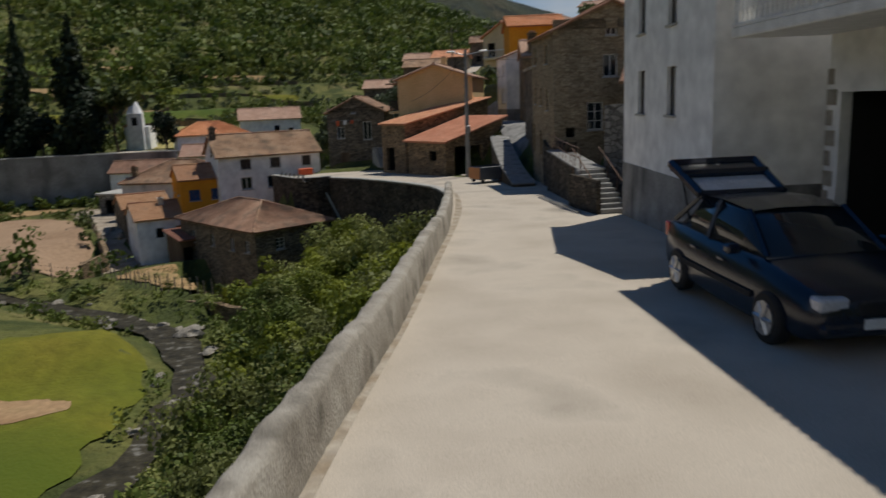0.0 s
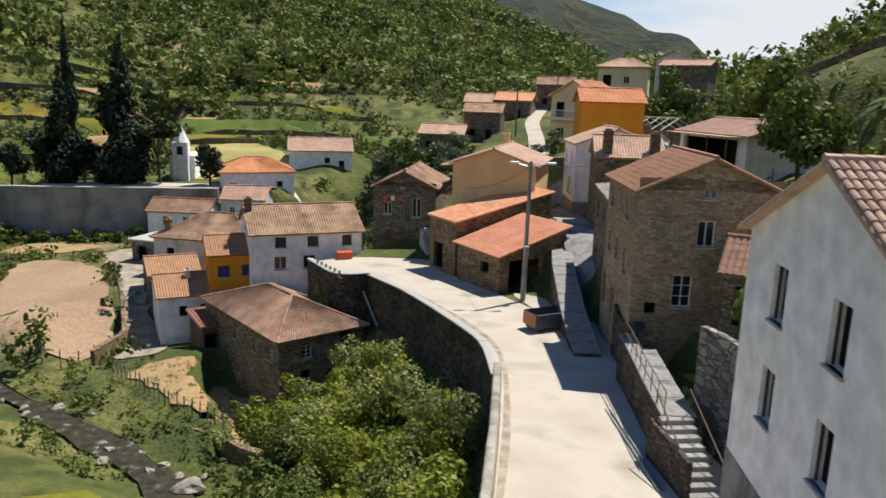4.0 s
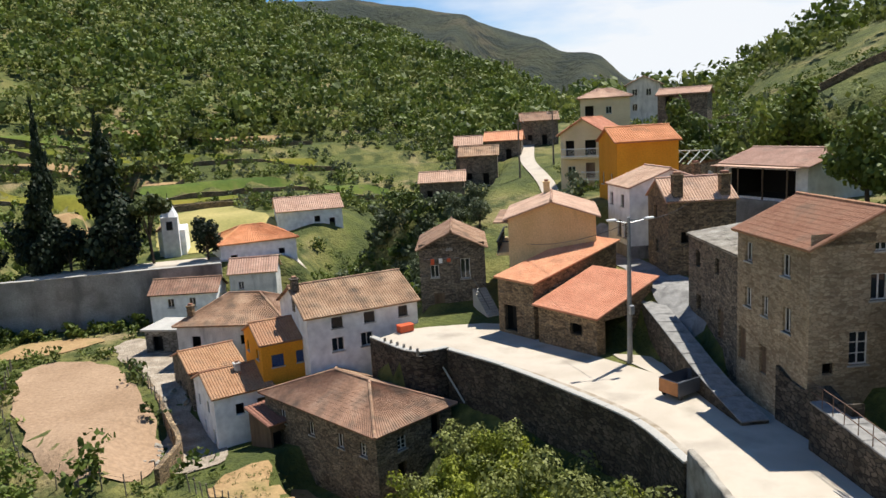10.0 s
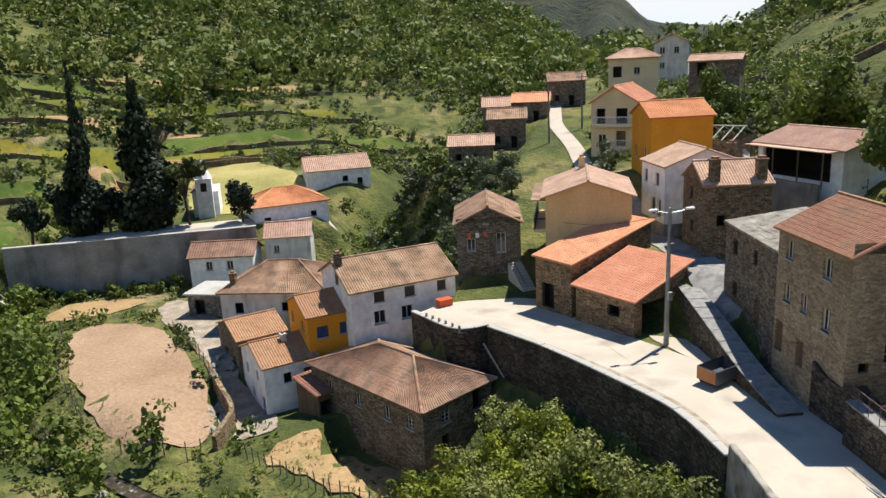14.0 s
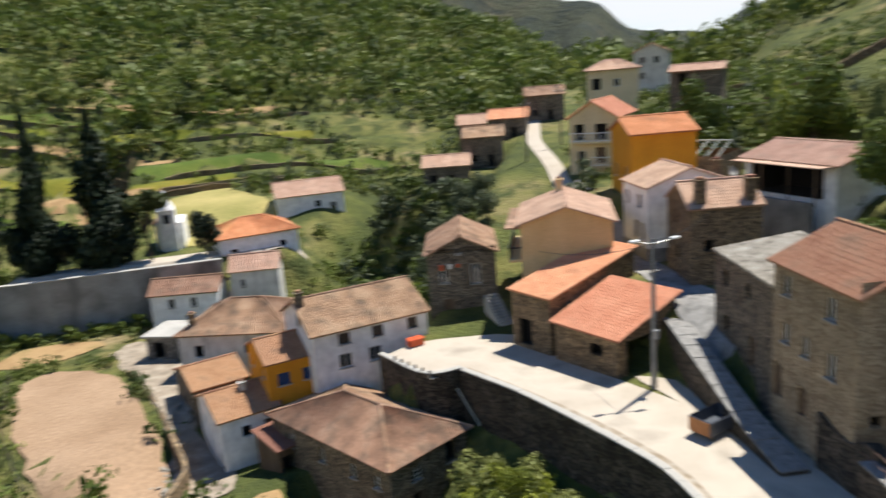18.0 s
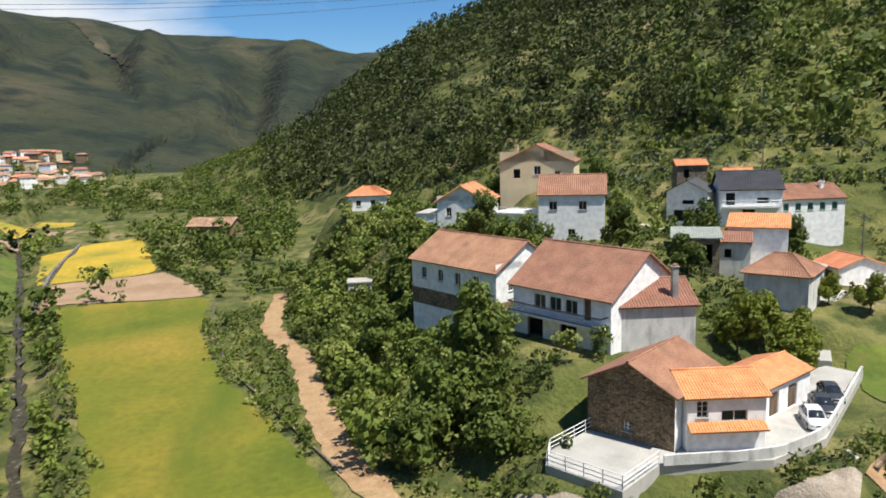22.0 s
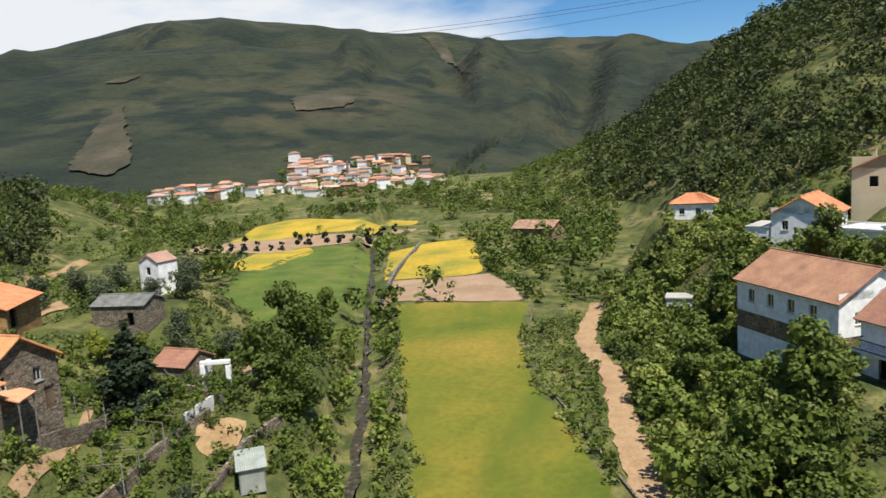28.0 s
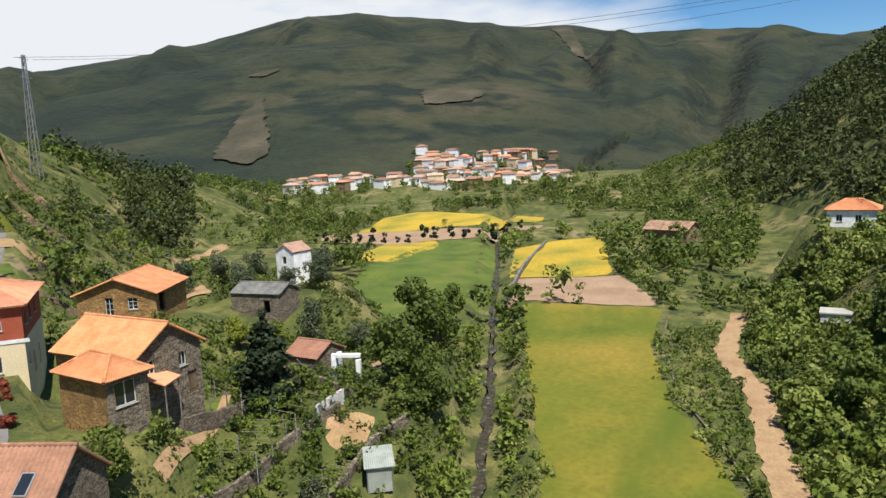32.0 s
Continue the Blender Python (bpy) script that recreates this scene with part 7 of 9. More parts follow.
scatter("wood", P1[pines & close], L_PINE, 190, 4.0, 8.4, 0.36, "dense dark pine wood low on the hill", "woodland", 29, 8, n_lobes=9, z0=0.0, lift=0.15, stir=0.3)
scatter("wood", P1[pines & ~close], L_PINE, 64, 4.3, 8.0, 0.60, "dense dark pine wood on the hill", "woodland", 31, 8, n_lobes=7, z0=0.0, lift=0.15, stir=0.2)
rest = ~pines
scatter("wood", P1[rest & (mixed < 0.55)], L_SCRUB, 62, 3.8, 4.6, 0.56, "sunlit green scrub and small trees on the slope", "woodland", 32, 8, n_lobes=6, z0=0.0, smin=0.4, smax=1.7, lift=0.15, stir=0.2)
scatter("wood", P1[rest & (mixed >= 0.55)], L_BROAD, 62, 3.8, 5.2, 0.56, "mixed green woodland on the slope", "woodland", 30, 8, n_lobes=6, z0=0.0, smin=0.5, smax=1.9, lift=0.15, stir=0.2)
# bushes and olives on the terraces
P = ring(26000, -75, 165, 45, 240, 22)
r_, az_ = polar(P)
rf_ = np.interp(az_, HUB_T[:, 0], HUB_T[:, 1])
q = wobble(P[:, 0], P[:, 1], 0.06, 1.0)
P2 = P[(r_ > rf_ - 12) & (r_ < rf_ + 100) & (q > -0.65)]
P2 = P2[clear_of(P2, 1.2)]
n3 = len(P2) // 3
scatter("terrace_bushes", P2[:n3][:2200], L_BROAD, 40, 1.5, 2.2, 0.34, "dark green bushes on the terraced slopes", "bushes", 33, 6)
scatter("terrace_bushes", P2[n3:2 * n3][:1700], L_OLIVE, 40, 1.4, 2.2, 0.3, "grey-green olive bushes on the terraces", "bushes", 34, 6)
scatter("terrace_bushes", P2[2 * n3:][:2200], L_SCRUB, 40, 1.2, 1.8, 0.27, "bright green bushes on the terraces", "bushes", 35, 6)
# valley trees among the fields
P = ring(7000, 84, 136, 130, 560, 24)
q = wobble(P[:, 0], P[:, 1], 0.03, 1.0)
P = P[(q > 0.0) | (polar(P)[1] < 92) & (q > -0.8)]
P = P[clear_of(P, 2.0)][:1900]
scatter("valley_trees", P, L_BROAD, 74, 2.9, 5.0, 0.46, "scattered broadleaf trees between the valley fields", "trees", 37, 6)
P = np.array([(x + random.Random(i).uniform(-9, 9), y + random.Random(i + 99).uniform(-9, 9)) for i, (x, y) in enumerate(VILLAGE * 4)])
scatter("village_trees", P[clear_of(P, 1.5)], L_BROAD, 44, 2.6, 4.8, 0.7, "dark trees among the houses of the far village", "trees", 38, 5)
# hedges along the stream, the path and the field edges
P = np.concatenate([along(RIVER[:16], 2.2, 2.6, 41), along(RIVER[3:15], 2.6, 4.2, 42)])
P = P[clear_of(P, 0.8, True, 2.0)]
P = P[~((P[:, 0] > -38) & (P[:, 1] > 26) & (P[:, 1] < 62))]
Q = np.concatenate([along(RIVER[1:6], 1.3, 2.6, 40), along(RIVER[1:5], 1.6, 4.2, 39)])
Q = Q[clear_of(Q, 0.8, True, 0.4)]
scatter("stream_thicket", Q, L_BROAD, 170, 1.9, 3.0, 0.24, "thicket hiding the stream beside the field", "hedge", 38, 6)
scatter("river_hedge", P, L_BROAD, 150, 1.6, 2.6, 0.24, "thick green bushes lining the stream", "hedge", 43, 6)
P = np.concatenate([along([(-74, 33), (-92, 34), (-109, 34.5), (-126, 32), (-150, 42)], 2.2, 1.2, 44), along([(-154, 22), (-190, 12), (-262, 2)], 3.0, 1.2, 45), along([(-128, -12), (-170, -18), (-246, -34)], 3.0, 1.5, 46)])
scatter("field_hedge", P[clear_of(P, 0.3)], L_BROAD, 110, 1.2, 1.9, 0.24, "bright hedge bushes beside the dirt path", "hedge", 47, 6)
P = along([(-252, -98), (-250, -62), (-272, -24)], 4.5, 0.6, 48)
scatter("orchard_row", P, L_DARK, 60, 1.6, 4.4, 0.6, "row of young dark trees at the bare field", "trees", 49, 4)
P = np.concatenate([along(RIVER[5:10], 0.3, 3.6, 141), along(RIVER[5:10], 0.35, 7.0, 142)])
P = P[clear_of(P, 0.3, True, 1.5)]
P = P[~((P[:, 0] < -19.5) & (P[:, 1] < 47) & (P[:, 1] > 18))]
scatter("stream_weeds", P[::2], L_SCRUB, 60, 0.75, 0.9, 0.11, "tall fresh weeds on the banks of the stream", "undergrowth", 143, 6)
scatter("stream_weeds", P[1::2], L_BROAD, 60, 0.8, 1.1, 0.12, "dark nettles on the banks of the stream", "undergrowth", 144, 6)
# the overgrown bank under the parapet
P = box_pts(2600, -20, -2, -4, 64, 50)
sd, _ = near_line(P[:, 0], P[:, 1], [(a[0], a[1]) for a in LEFT_EDGE])
P = P[(sd > 1.5) & (sd < 13)]
P = P[clear_of(P, 0.6, False, 2.4)][:620]
near_bank = P[:, 1] < 34
scatter("bank_shrubs", P[near_bank][::2], L_WILLOW, 700, 1.3, 2.2, 0.085, "dense olive-green willow shrubs on the bank below the wall", "shrubs", 51, 6)
scatter("bank_shrubs", P[near_bank][1::2], L_BROAD, 560, 1.2, 1.9, 0.09, "green brambles on the bank below the wall", "shrubs", 52, 6)
scatter("bank_shrubs", P[~near_bank][::2], L_BROAD, 430, 1.3, 1.9, 0.11, "dense green shrubs on the bank below the wall", "shrubs", 56, 6)
scatter("bank_shrubs", P[~near_bank][1::2], L_BRIGHT, 430, 1.15, 1.6, 0.105, "bright brambles on the bank below the wall", "shrubs", 57, 6)
P = box_pts(900, -15, -3, 28, 64, 64)
sd, _ = near_line(P[:, 0], P[:, 1], [(a[0], a[1]) for a in LEFT_EDGE])
P = P[(sd > 1.2) & (sd < 10)]
P = P[clear_of(P, 0.3, False, 2.4)][:150]
scatter("bank_thicket", P[:75], L_BRIGHT, 860, 1.7, 3.2, 0.1, "tall leafy thicket against the road wall", "shrubs", 65, 6)
scatter("bank_thicket", P[75:], L_WILLOW, 860, 1.8, 3.4, 0.1, "tall olive-green thicket against the road wall", "shrubs", 66, 6)
P = np.concatenate([along([(-14.6, 22), (-14.8, 31), (-13.2, 38), (-12.4, 46), (-12.0, 52)], 1.1, 0.9, 161), along([(-12.2, 22), (-12.0, 31), (-10.4, 40), (-9.6, 50)], 1.6, 0.9, 162)])
scatter("bank_thicket", P[::2], L_WILLOW, 900, 1.6, 3.6, 0.085, "feathery olive-green thicket above the stream", "shrubs", 163, 6)
scatter("bank_thicket", P[1::2], L_BROAD, 900, 1.6, 3.3, 0.085, "dark leafy thicket above the stream", "shrubs", 164, 6)
thick_wall("road_wall", [(-84, -60.5, 3.6), (-63.2, -38.4, 1.5), (-54.4, -26.8, 0.9), (-35, -17.2, 0.0)], 0.7, -2.5, 0.5, M_STONEDARK, "dark stone wall beside the village road", step=2)
P = along([(-82, -62), (-62.4, -40.4), (-53, -28.6), (-34, -19.5)], 0.8, 1.0, 171)
scatter("road_bushes", P[clear_of(P, 0.4, False)], L_BROAD, 240, 1.2, 2.0, 0.14, "dark garden bushes behind the road wall", "bushes", 172, 6)
P = box_pts(2600, -165, -72, 33, 64, 67)
P = P[clear_of(P, 0.6)][:520]
scatter("path_thicket", P[:260], L_BROAD, 200, 2.1, 3.6, 0.27, "dense leafy thicket above the dirt path", "shrubs", 68, 6)
scatter("path_thicket", P[260:], L_SCRUB, 170, 1.8, 2.8, 0.25, "light green thicket above the dirt path", "shrubs", 69, 6)
P = np.concatenate([along([(-63, 106.4), (-52, 106.6), (-40, 107.4)], 1.3, 0.8, 75), along([(-80, 101), (-70, 103), (-63, 105.5)], 1.5, 1.0, 76)])
scatter("wall_foot_bushes", P, L_BROAD, 90, 1.1, 1.7, 0.28, "bushes at the foot of the long wall", "bushes", 77, 5)
P = np.concatenate([[(HUB[0] - r * math.sin(radians(a)), HUB[1] + r * math.cos(radians(a))) for a in np.arange(-52, -24, 70.0 / r)] for r in np.arange(88, 176, 6.5)])
P = np.concatenate([P, [(HUB[0] - r * math.sin(radians(a)), HUB[1] + r * math.cos(radians(a))) for r in np.arange(112, 236, 8.0) for a in np.arange(129, 145, 75.0 / r)]])
P = P[clear_of(P, 1.0, False)]
scatter("vine_terraces", P, L_VINE, 46, 0.95, 1.3, 0.2, "vines and bushes along the hillside terraces", "vines", 151, 6)
# low growth over the valley floor near the village
P = box_pts(24000, -140, 32, -50, 128, 53)
q = wobble(P[:, 0], P[:, 1], 0.09, 1.0)
P = P[(q > -0.9) & ~((P[:, 0] < -19) & (P[:, 0] > -46) & (P[:, 1] > 16) & (P[:, 1] < 58))]
P = P[clear_of(P, 0.8)][:5000]
scatter("rough_growth", P[:2600], L_BROAD, 34, 1.1, 1.2, 0.2, "patches of weeds and low brambles", "undergrowth", 54, 6)
scatter("rough_growth", P[2600:], L_SCRUB, 34, 1.0, 0.9, 0.18, "patches of fresh tall weeds", "undergrowth", 55, 6)
P = box_pts(900, -16, 12, 82, 122, 72)
P = P[clear_of(P, 0.8)][:230]
scatter("garden_bushes", P[:120], L_OLIVE, 110, 1.3, 1.9, 0.22, "grey-green bushes in the gardens behind the houses", "bushes", 73, 6)
scatter("garden_bushes", P[120:], L_BROAD, 110, 1.3, 1.8, 0.22, "green bushes in the gardens behind the houses", "bushes", 74, 6)
# long grass tufts in the meadow and straw in the yards
P = box_pts(3000, -30, -13, 52, 72, 58)
P = P[inside(P[:, 0], P[:, 1], FIELDS[12])][:700]
scatter("straw_tufts", P[:260], L_SCRUB, 20, 0.3, 0.25, 0.045, "dry straw and dead grass tufts", "grass", 59, 4)

# ---------------------------------------------------------------- single trees
BROAD = "leafy green broadleaf tree beside the village"
for key, x, y, s in (("bright_willow", -9.8, 52, 1.0), ("bright_willow", -11, 47, 1.05), ("bright_willow", -8.6, 56, 0.9), ("green_willow", -14, 50.5, 0.85), ("green_willow", -12.5, 43, 0.9), ("willow", -10, 36, 0.95), ("willow", -12, 31, 0.9), ("willow", -11.2, 27, 0.95), ("green_willow", -13.2, 25, 0.95), ("willow", -13.0, 20, 0.9), ("green_willow", -14.5, 17, 0.9)):
    tree(key, x, y, s, label="fresh green tree growing on the road bank", group="trees on the bank")
for key, x, y, s in (("broad_b", -80, 45, 1.35), ("broad", -75, 40, 1.3), ("broad", -86, 43, 1.2), ("broad_b", -72, 36, 1.0), ("broad", -92, 42, 1.2), ("broad_b", -100, 40, 1.2), ("broad", -116, 42, 1.3), ("broad_b", -122, 48, 1.2), ("broad", -70, 43, 1.1), ("broad_b", -113, 58, 1.2), ("broad", -105, 62, 1.1), ("broad_b", -100, 72, 1.2), ("broad", -94, 78, 1.0),
                     ("broad", -111, 92, 1.1), ("broad_b", -107, 106, 1.0), ("broad", -140, 62, 1.3), ("broad_b", -144, 72, 1.3), ("broad", -126, 84, 1.0), ("broad", -66, 96, 1.0), ("broad_b", -80, 110, 1.0), ("broad", -87, 114, 0.9)):
    tree(key, x, y, s, label=BROAD, group="trees round the hamlet")
for x, y, s in ((-76, 71, 1.25), (-79, 76, 1.2), (-73.5, 75.5, 1.1), (-77, 80, 1.0), (-80, 92, 0.8), (-84, 90, 0.7), (-62, 90, 0.7)):
    tree("bright", x, y, s, label="yellow-green tree in a hamlet garden", group="yellow-green trees")
for x, y, s in ((-44, 112.5, 1.15), (-50, 113.5, 1.1), (-55, 114.5, 1.2), (-60, 114, 1.0), (-33, 113.5, 0.9)):
    tree("dark_round", x, y, s, z=-2.6, label="dark round evergreen tree above the long wall", group="evergreens above the wall")
for x, y, s, k in ((-45.0, 114.5, 2.15, 0.82), (-52.7, 113.8, 1.75, 0.66), (-54.5, 121, 2.5, 0.3), (-47.2, 122, 2.3, 0.34)):
    tree("conifer", x, y, s * k, z=-2.6, sz=s, label="tall dark cypress near the chapel", group="cypresses by the chapel")
tree("pine", -40, 114.5, 1.15, z=-2.6, label="umbrella pine beside the chapel")
tree("blossom", -62, 119, 1.2, label="white blossoming tree on a terrace")
tree("conifer", -80, -15.5, 1.35, sz=1.05, label="dark pointed conifer in a garden")
for i, (x, y) in enumerate(((-113, -31), (-116, -28), (-122, -30), (-125, -37), (-114, -40), (-110, -36), (-124, -43), (-129, -34), (-106, -24), (-100, -21), (-118, -46), (-112, -48), (-131, -46), (-108, -52))):
    tree("olive", x, y, 0.95 + 0.1 * (i % 4), label="grey-green olive tree on the grassy slope", group="olive grove by the dovecote")
for i in range(16):
    x, y = -9.5 + (i % 4) * 3.1 + 0.6 * math.sin(i * 2.1), 95 + (i // 4) * 4.1 + 0.7 * math.cos(i * 1.7)
    tree("olive", x, y, 0.75 + 0.06 * (i % 4), label="small olive tree on the dry slope", group="olive grove behind the cream house")
for i, (x, y, s) in enumerate(((-55, 4, 1.0), (-60, -2, 0.9), (-57, -8, 0.8), (-51, -3, 0.9), (-46, 2, 0.8), (-70, -6, 0.7), (-96, -24, 0.8), (-58, -15, 0.7), (-99, -14, 0.9), (-95, -28, 0.8))):
    tree(("bright", "broad", "olive")[i % 3], x, y, s, label="garden tree below the southern houses", group="garden trees to the south")
for i, (x, y, s) in enumerate(((-90, -6, 1.2), (-99, -7, 1.35), (-108, -9, 1.4), (-118, -11, 1.3), (-127, -13, 1.2), (-138, -14, 1.0), (-86, -1, 1.0))):
    tree(("broad", "broad_b")[i % 2], x, y, s, label="large leafy tree beside the meadow stream", group="trees along the meadow stream")
for i in range(30):
    x, y = -52 - (i % 6) * 3.4, 14 - (i // 6) * 3.4 + 0.4 * math.sin(i)
    if clear_of(np.array([[x, y]]), 1.0)[0]:
        tree("fruit", x, y, 0.9 + 0.1 * (i % 3), label="young fruit tree in a valley orchard", group="orchard fruit trees")
tree("shrub", 9, 37.5, 1.3, z=1.0, label="big green bush above the garden wall", name="bush", category="bush")
for x, y, s in ((17, 60, 1.1), (21, 52, 1.2), (24, 64, 1.3), (28, 56, 1.3), (22, 90, 1.3), (27, 98, 1.4), (20, 112, 1.2), (31, 84, 1.5), (18, 44, 0.9)):
    tree("broad", x, y, s, label="green tree on the slope behind the houses", group="trees on the eastern slope")
palm = thing("palm_tree", 12.7, 37.3, 6.8, 0, "green fan palm behind the white house", "palm")
part("trunk", rod_bm((0, 0, -9), (0.1, 0, 4.6), 0.26, 0.18), M_BARK, palm)
rp = np.random.RandomState(5)
bm = bmesh.new()
for i in range(30):
    a, up = i * 2.4, rp.uniform(-0.3, 1.1)
    d = Vector((math.cos(a) * math.cos(up), math.sin(a) * math.cos(up), math.sin(up)))
    side = Vector((-math.sin(a), math.cos(a), 0))
    o = Vector((0.1, 0, 4.6))
    prev = None
    for k in range(6):
        f = k / 5
        c = o + d * 2.1 * f + Vector((0, 0, -1.0 * f * f))
        w = 0.28 * math.sin(math.pi * (0.12 + 0.86 * f))
        pair = (bm.verts.new(c + side * w - Vector((0, 0, 0.1 * w))), bm.verts.new(c), bm.verts.new(c - side * w - Vector((0, 0, 0.1 * w))))
        if prev:
            bm.faces.new((prev[0], prev[1], pair[1], pair[0]))
            bm.faces.new((prev[1], prev[2], pair[2], pair[1]))
        prev = pair
part("fronds", bm, L_BROAD, palm)
creeper = scatter("creeper", [(-60.6 + 0.5 * math.sin(i), -30 + i * 0.6, 2.0 + 1.4 * math.sin(i * 1.7)) for i in range(9)], L_REDFLOWER, 140, 0.8, 1.0, 0.16, "rusty red creeper over a garden wall", "creeper", 61, 3)
scatter("bougainvillea", [(-58.4, -31 + i * 0.5, 1.6 + 0.5 * (i % 2)) for i in range(5)], L_PINKFLOWER, 130, 0.6, 0.8, 0.14, "magenta bougainvillea beside the road", "creeper", 62, 3)


# ---------------------------------------------------------------- vines
def vine_rows(n, origin, step, run, label, group, post_gap=3.4):
    """Rows of posts with wires and a strip of leaves, each row a thing."""
    for i in range(n):
        ax, ay = origin[0] + step[0] * i, origin[1] + step[1] * i
        e = thing("vine_row", ax, ay, hz(ax, ay), 0, label, "vines", group)
        L = math.hypot(*run)
        k = max(2, int(L / post_gap))
        top = []
        for j in range(k + 1):
            x, y = run[0] * j / k, run[1] * j / k
            z = hz(ax + x, ay + y) - hz(ax, ay)
            part("post", rod_bm((x, y, z - 0.4), (x, y, z + 1.5), 0.05, 0.045, 5), M_WALLGREY, e)
            top.append((x, y, z + 1.35))
        part("wire", tube_bm(top, 0.012), M_IRON, e)
        rng = np.random.RandomState(i + 70)
        blobs = [(a[0] + (b[0] - a[0]) * f, a[1] + (b[1] - a[1]) * f, a[2] + (b[2] - a[2]) * f - 0.25, rng.uniform(0.25, 0.45)) for a, b in zip(top, top[1:]) for f in (0.1, 0.35, 0.6, 0.85)]
        V, F = leaf_cloud(rng, blobs, 26 * len(blobs), 0.11, 0.8, True)
        obj("leaves", mesh_of("leaves", V.tolist(), F, L_VINE), e)


vine_rows(5, (-46, 68), (-2.2, 3.4), (-6.5, -4), "young vines on wires beside the brown field", "vines by the brown field")
vine_rows(5, (-72, 100), (-2.6, -0.4), (1.0, 6.5), "vines on posts in a hamlet plot", "vines in the hamlet")
vine_rows(7, (-112, -58), (-6.0, -4.6), (-14, 3.0), "vines on wires along the terraced southern slope", "vines to the south")
vine_rows(6, (15, 62), (1.8, 1.2), (-3.2, 7.0), "vines on the terraced eastern slope", "vines on the eastern slope")


# ---------------------------------------------------------------- steps, ramp and walkway beside the road
M_IRONRUST = plain("rusty_iron_rail", (0.16, 0.1, 0.07), 0.7, 0.3)
stairs = thing("outdoor_stairs", 2.65, 31.0, -2.42, 2, "worn stone steps with an iron handrail", "stairs")
for i in range(9):
    part("step", box_bm(0, i * 0.36, -0.4, 1.3, i * 0.36 + 0.40, (i + 1) * 0.19, 0.015), M_GREYPLASTER, stairs)
part("side_wall", box_bm(-0.22, 0.05, -0.4, -0.005, 3.6, 1.5, 0.02), M_STONEBLACK, stairs)
for x in (-0.1, 1.25):
    part("handrail", rod_bm((x, 0.1, 1.1), (x, 3.4, 2.75), 0.03, 0.03, 6), M_IRONRUST, stairs)
    for i in range(4):
        part("baluster", rod_bm((x, 0.15 + i * 1.05, 0.0 + i * 0.5), (x, 0.15 + i * 1.05, 1.12 + i * 0.53), 0.018, 0.018, 5), M_IRONRUST, stairs)
thick_wall("walkway", [(3.35, 34.2, -0.75), (3.7, 37.5, -0.65), (4.1, 40.5, -0.5), (4.35, 43.0, -0.4)], 0.0, -2.6, 1.3, M_STONEBLACK, "raised stone walkway to the brown house", (1.36, 0.1, M_GREYPLASTER), category="walkway")
wr = thing("railing", 0, 0, 0, 0, "rusty iron railing on the walkway", "railing")
line = [(2.75, 34.2, -0.64), (3.1, 37.5, -0.54), (3.5, 40.5, -0.39), (3.75, 43.0, -0.29)]
for a, b in zip(line, line[1:]):
    for h_ in (0.45, 0.95):
        part("rail_bar", rod_bm((a[0], a[1], a[2] + h_), (b[0], b[1], b[2] + h_), 0.025, 0.025, 6), M_IRONRUST, wr)
    for f in (0.0, 0.33, 0.66):
        p = [a[k] + (b[k] - a[k]) * f for k in range(3)]
        part("post", rod_bm((p[0], p[1], p[2]), (p[0], p[1], p[2] + 0.97), 0.022, 0.022, 5), M_IRONRUST, wr)
thick_wall("ramp", [(3.2, 46.6, -2.72), (3.6, 51.8, -1.95), (4.1, 55.5, -1.2), (4.45, 58.8, -0.5), (5.6, 64.0, -0.3)], 0.0, -2.6, 1.5, M_STONEBLACK, "narrow concrete ramp climbing from the road", (1.56, 0.08, M_GREYPLASTER), category="ramp", rough=0.01)
drape_patch("alley_paving", [(5, 57), (9.5, 57), (9.5, 66), (9.4, 74), (11, 84), (7, 84), (6.6, 70), (5.6, 64)], M_GREYPLASTER, 0.1, "worn concrete alley between the houses", "alley", 1.0, 0.1)
drape_patch("forecourt", [(3.2, 18), (5, 19), (5, 42), (5.4, 47.5), (5.5, 58), (4.0, 59), (1.0, 62), (2.5, 55), (3.6, 49), (3.6, 42), (2.8, 36), (2.6, 26)], M_ROAD, 0.075, "concrete strip along the house fronts", "pavement", 0.8, 0.05)
drain = thing("drain_grate", 2.3, 27.1, -2.40, 3, "dark iron drain grate in the road", "drain")
part("frame", box_bm(-0.42, -0.3, 0.0, 0.42, 0.3, 0.05, 0.01), M_IRON, drain)
for i in range(7):
    part("bar", box_bm(-0.36 + i * 0.11, -0.25, 0.045, -0.31 + i * 0.11, 0.25, 0.07), M_GALV, drain)
for k, x in enumerate((1.95, 2.12)):
    thick_wall("gutter_rail", [(x + 0.1, 39.2, -2.62), (x, 35.4, -2.52), (x - 0.12, 31.8, -2.42)], 0.06, -0.1, 0.05, M_GALV, "thin steel channel edge in the concrete", category="gutter")

# ---------------------------------------------------------------- lamp pole, bin, plaza
lp = thing("street_lamp", 1.75, 58.9, -3.15, 8, "tall concrete pole with two street lamps", "street lamp")
part("pole", rod_bm((0, 0, -0.3), (0.12, 0.1, 9.9), 0.2, 0.11, 8), M_GREYPLASTER, lp)
for dx, dy in ((-1.0, 0.4), (1.5, -0.2)):
    arm = part("arm", rod_bm((0.1, 0.1, 9.5), (dx, dy, 9.75), 0.04, 0.04, 6), M_GALV, lp)
    part("lamp_head", box_bm(dx - 0.34, dy - 0.13, 9.7, dx + 0.34, dy + 0.13, 9.86, 0.05), M_WHITEPAINT, arm)
part("junction_box", box_bm(-0.16, -0.42, 3.4, 0.16, -0.2, 4.0, 0.02), M_GALV, lp)
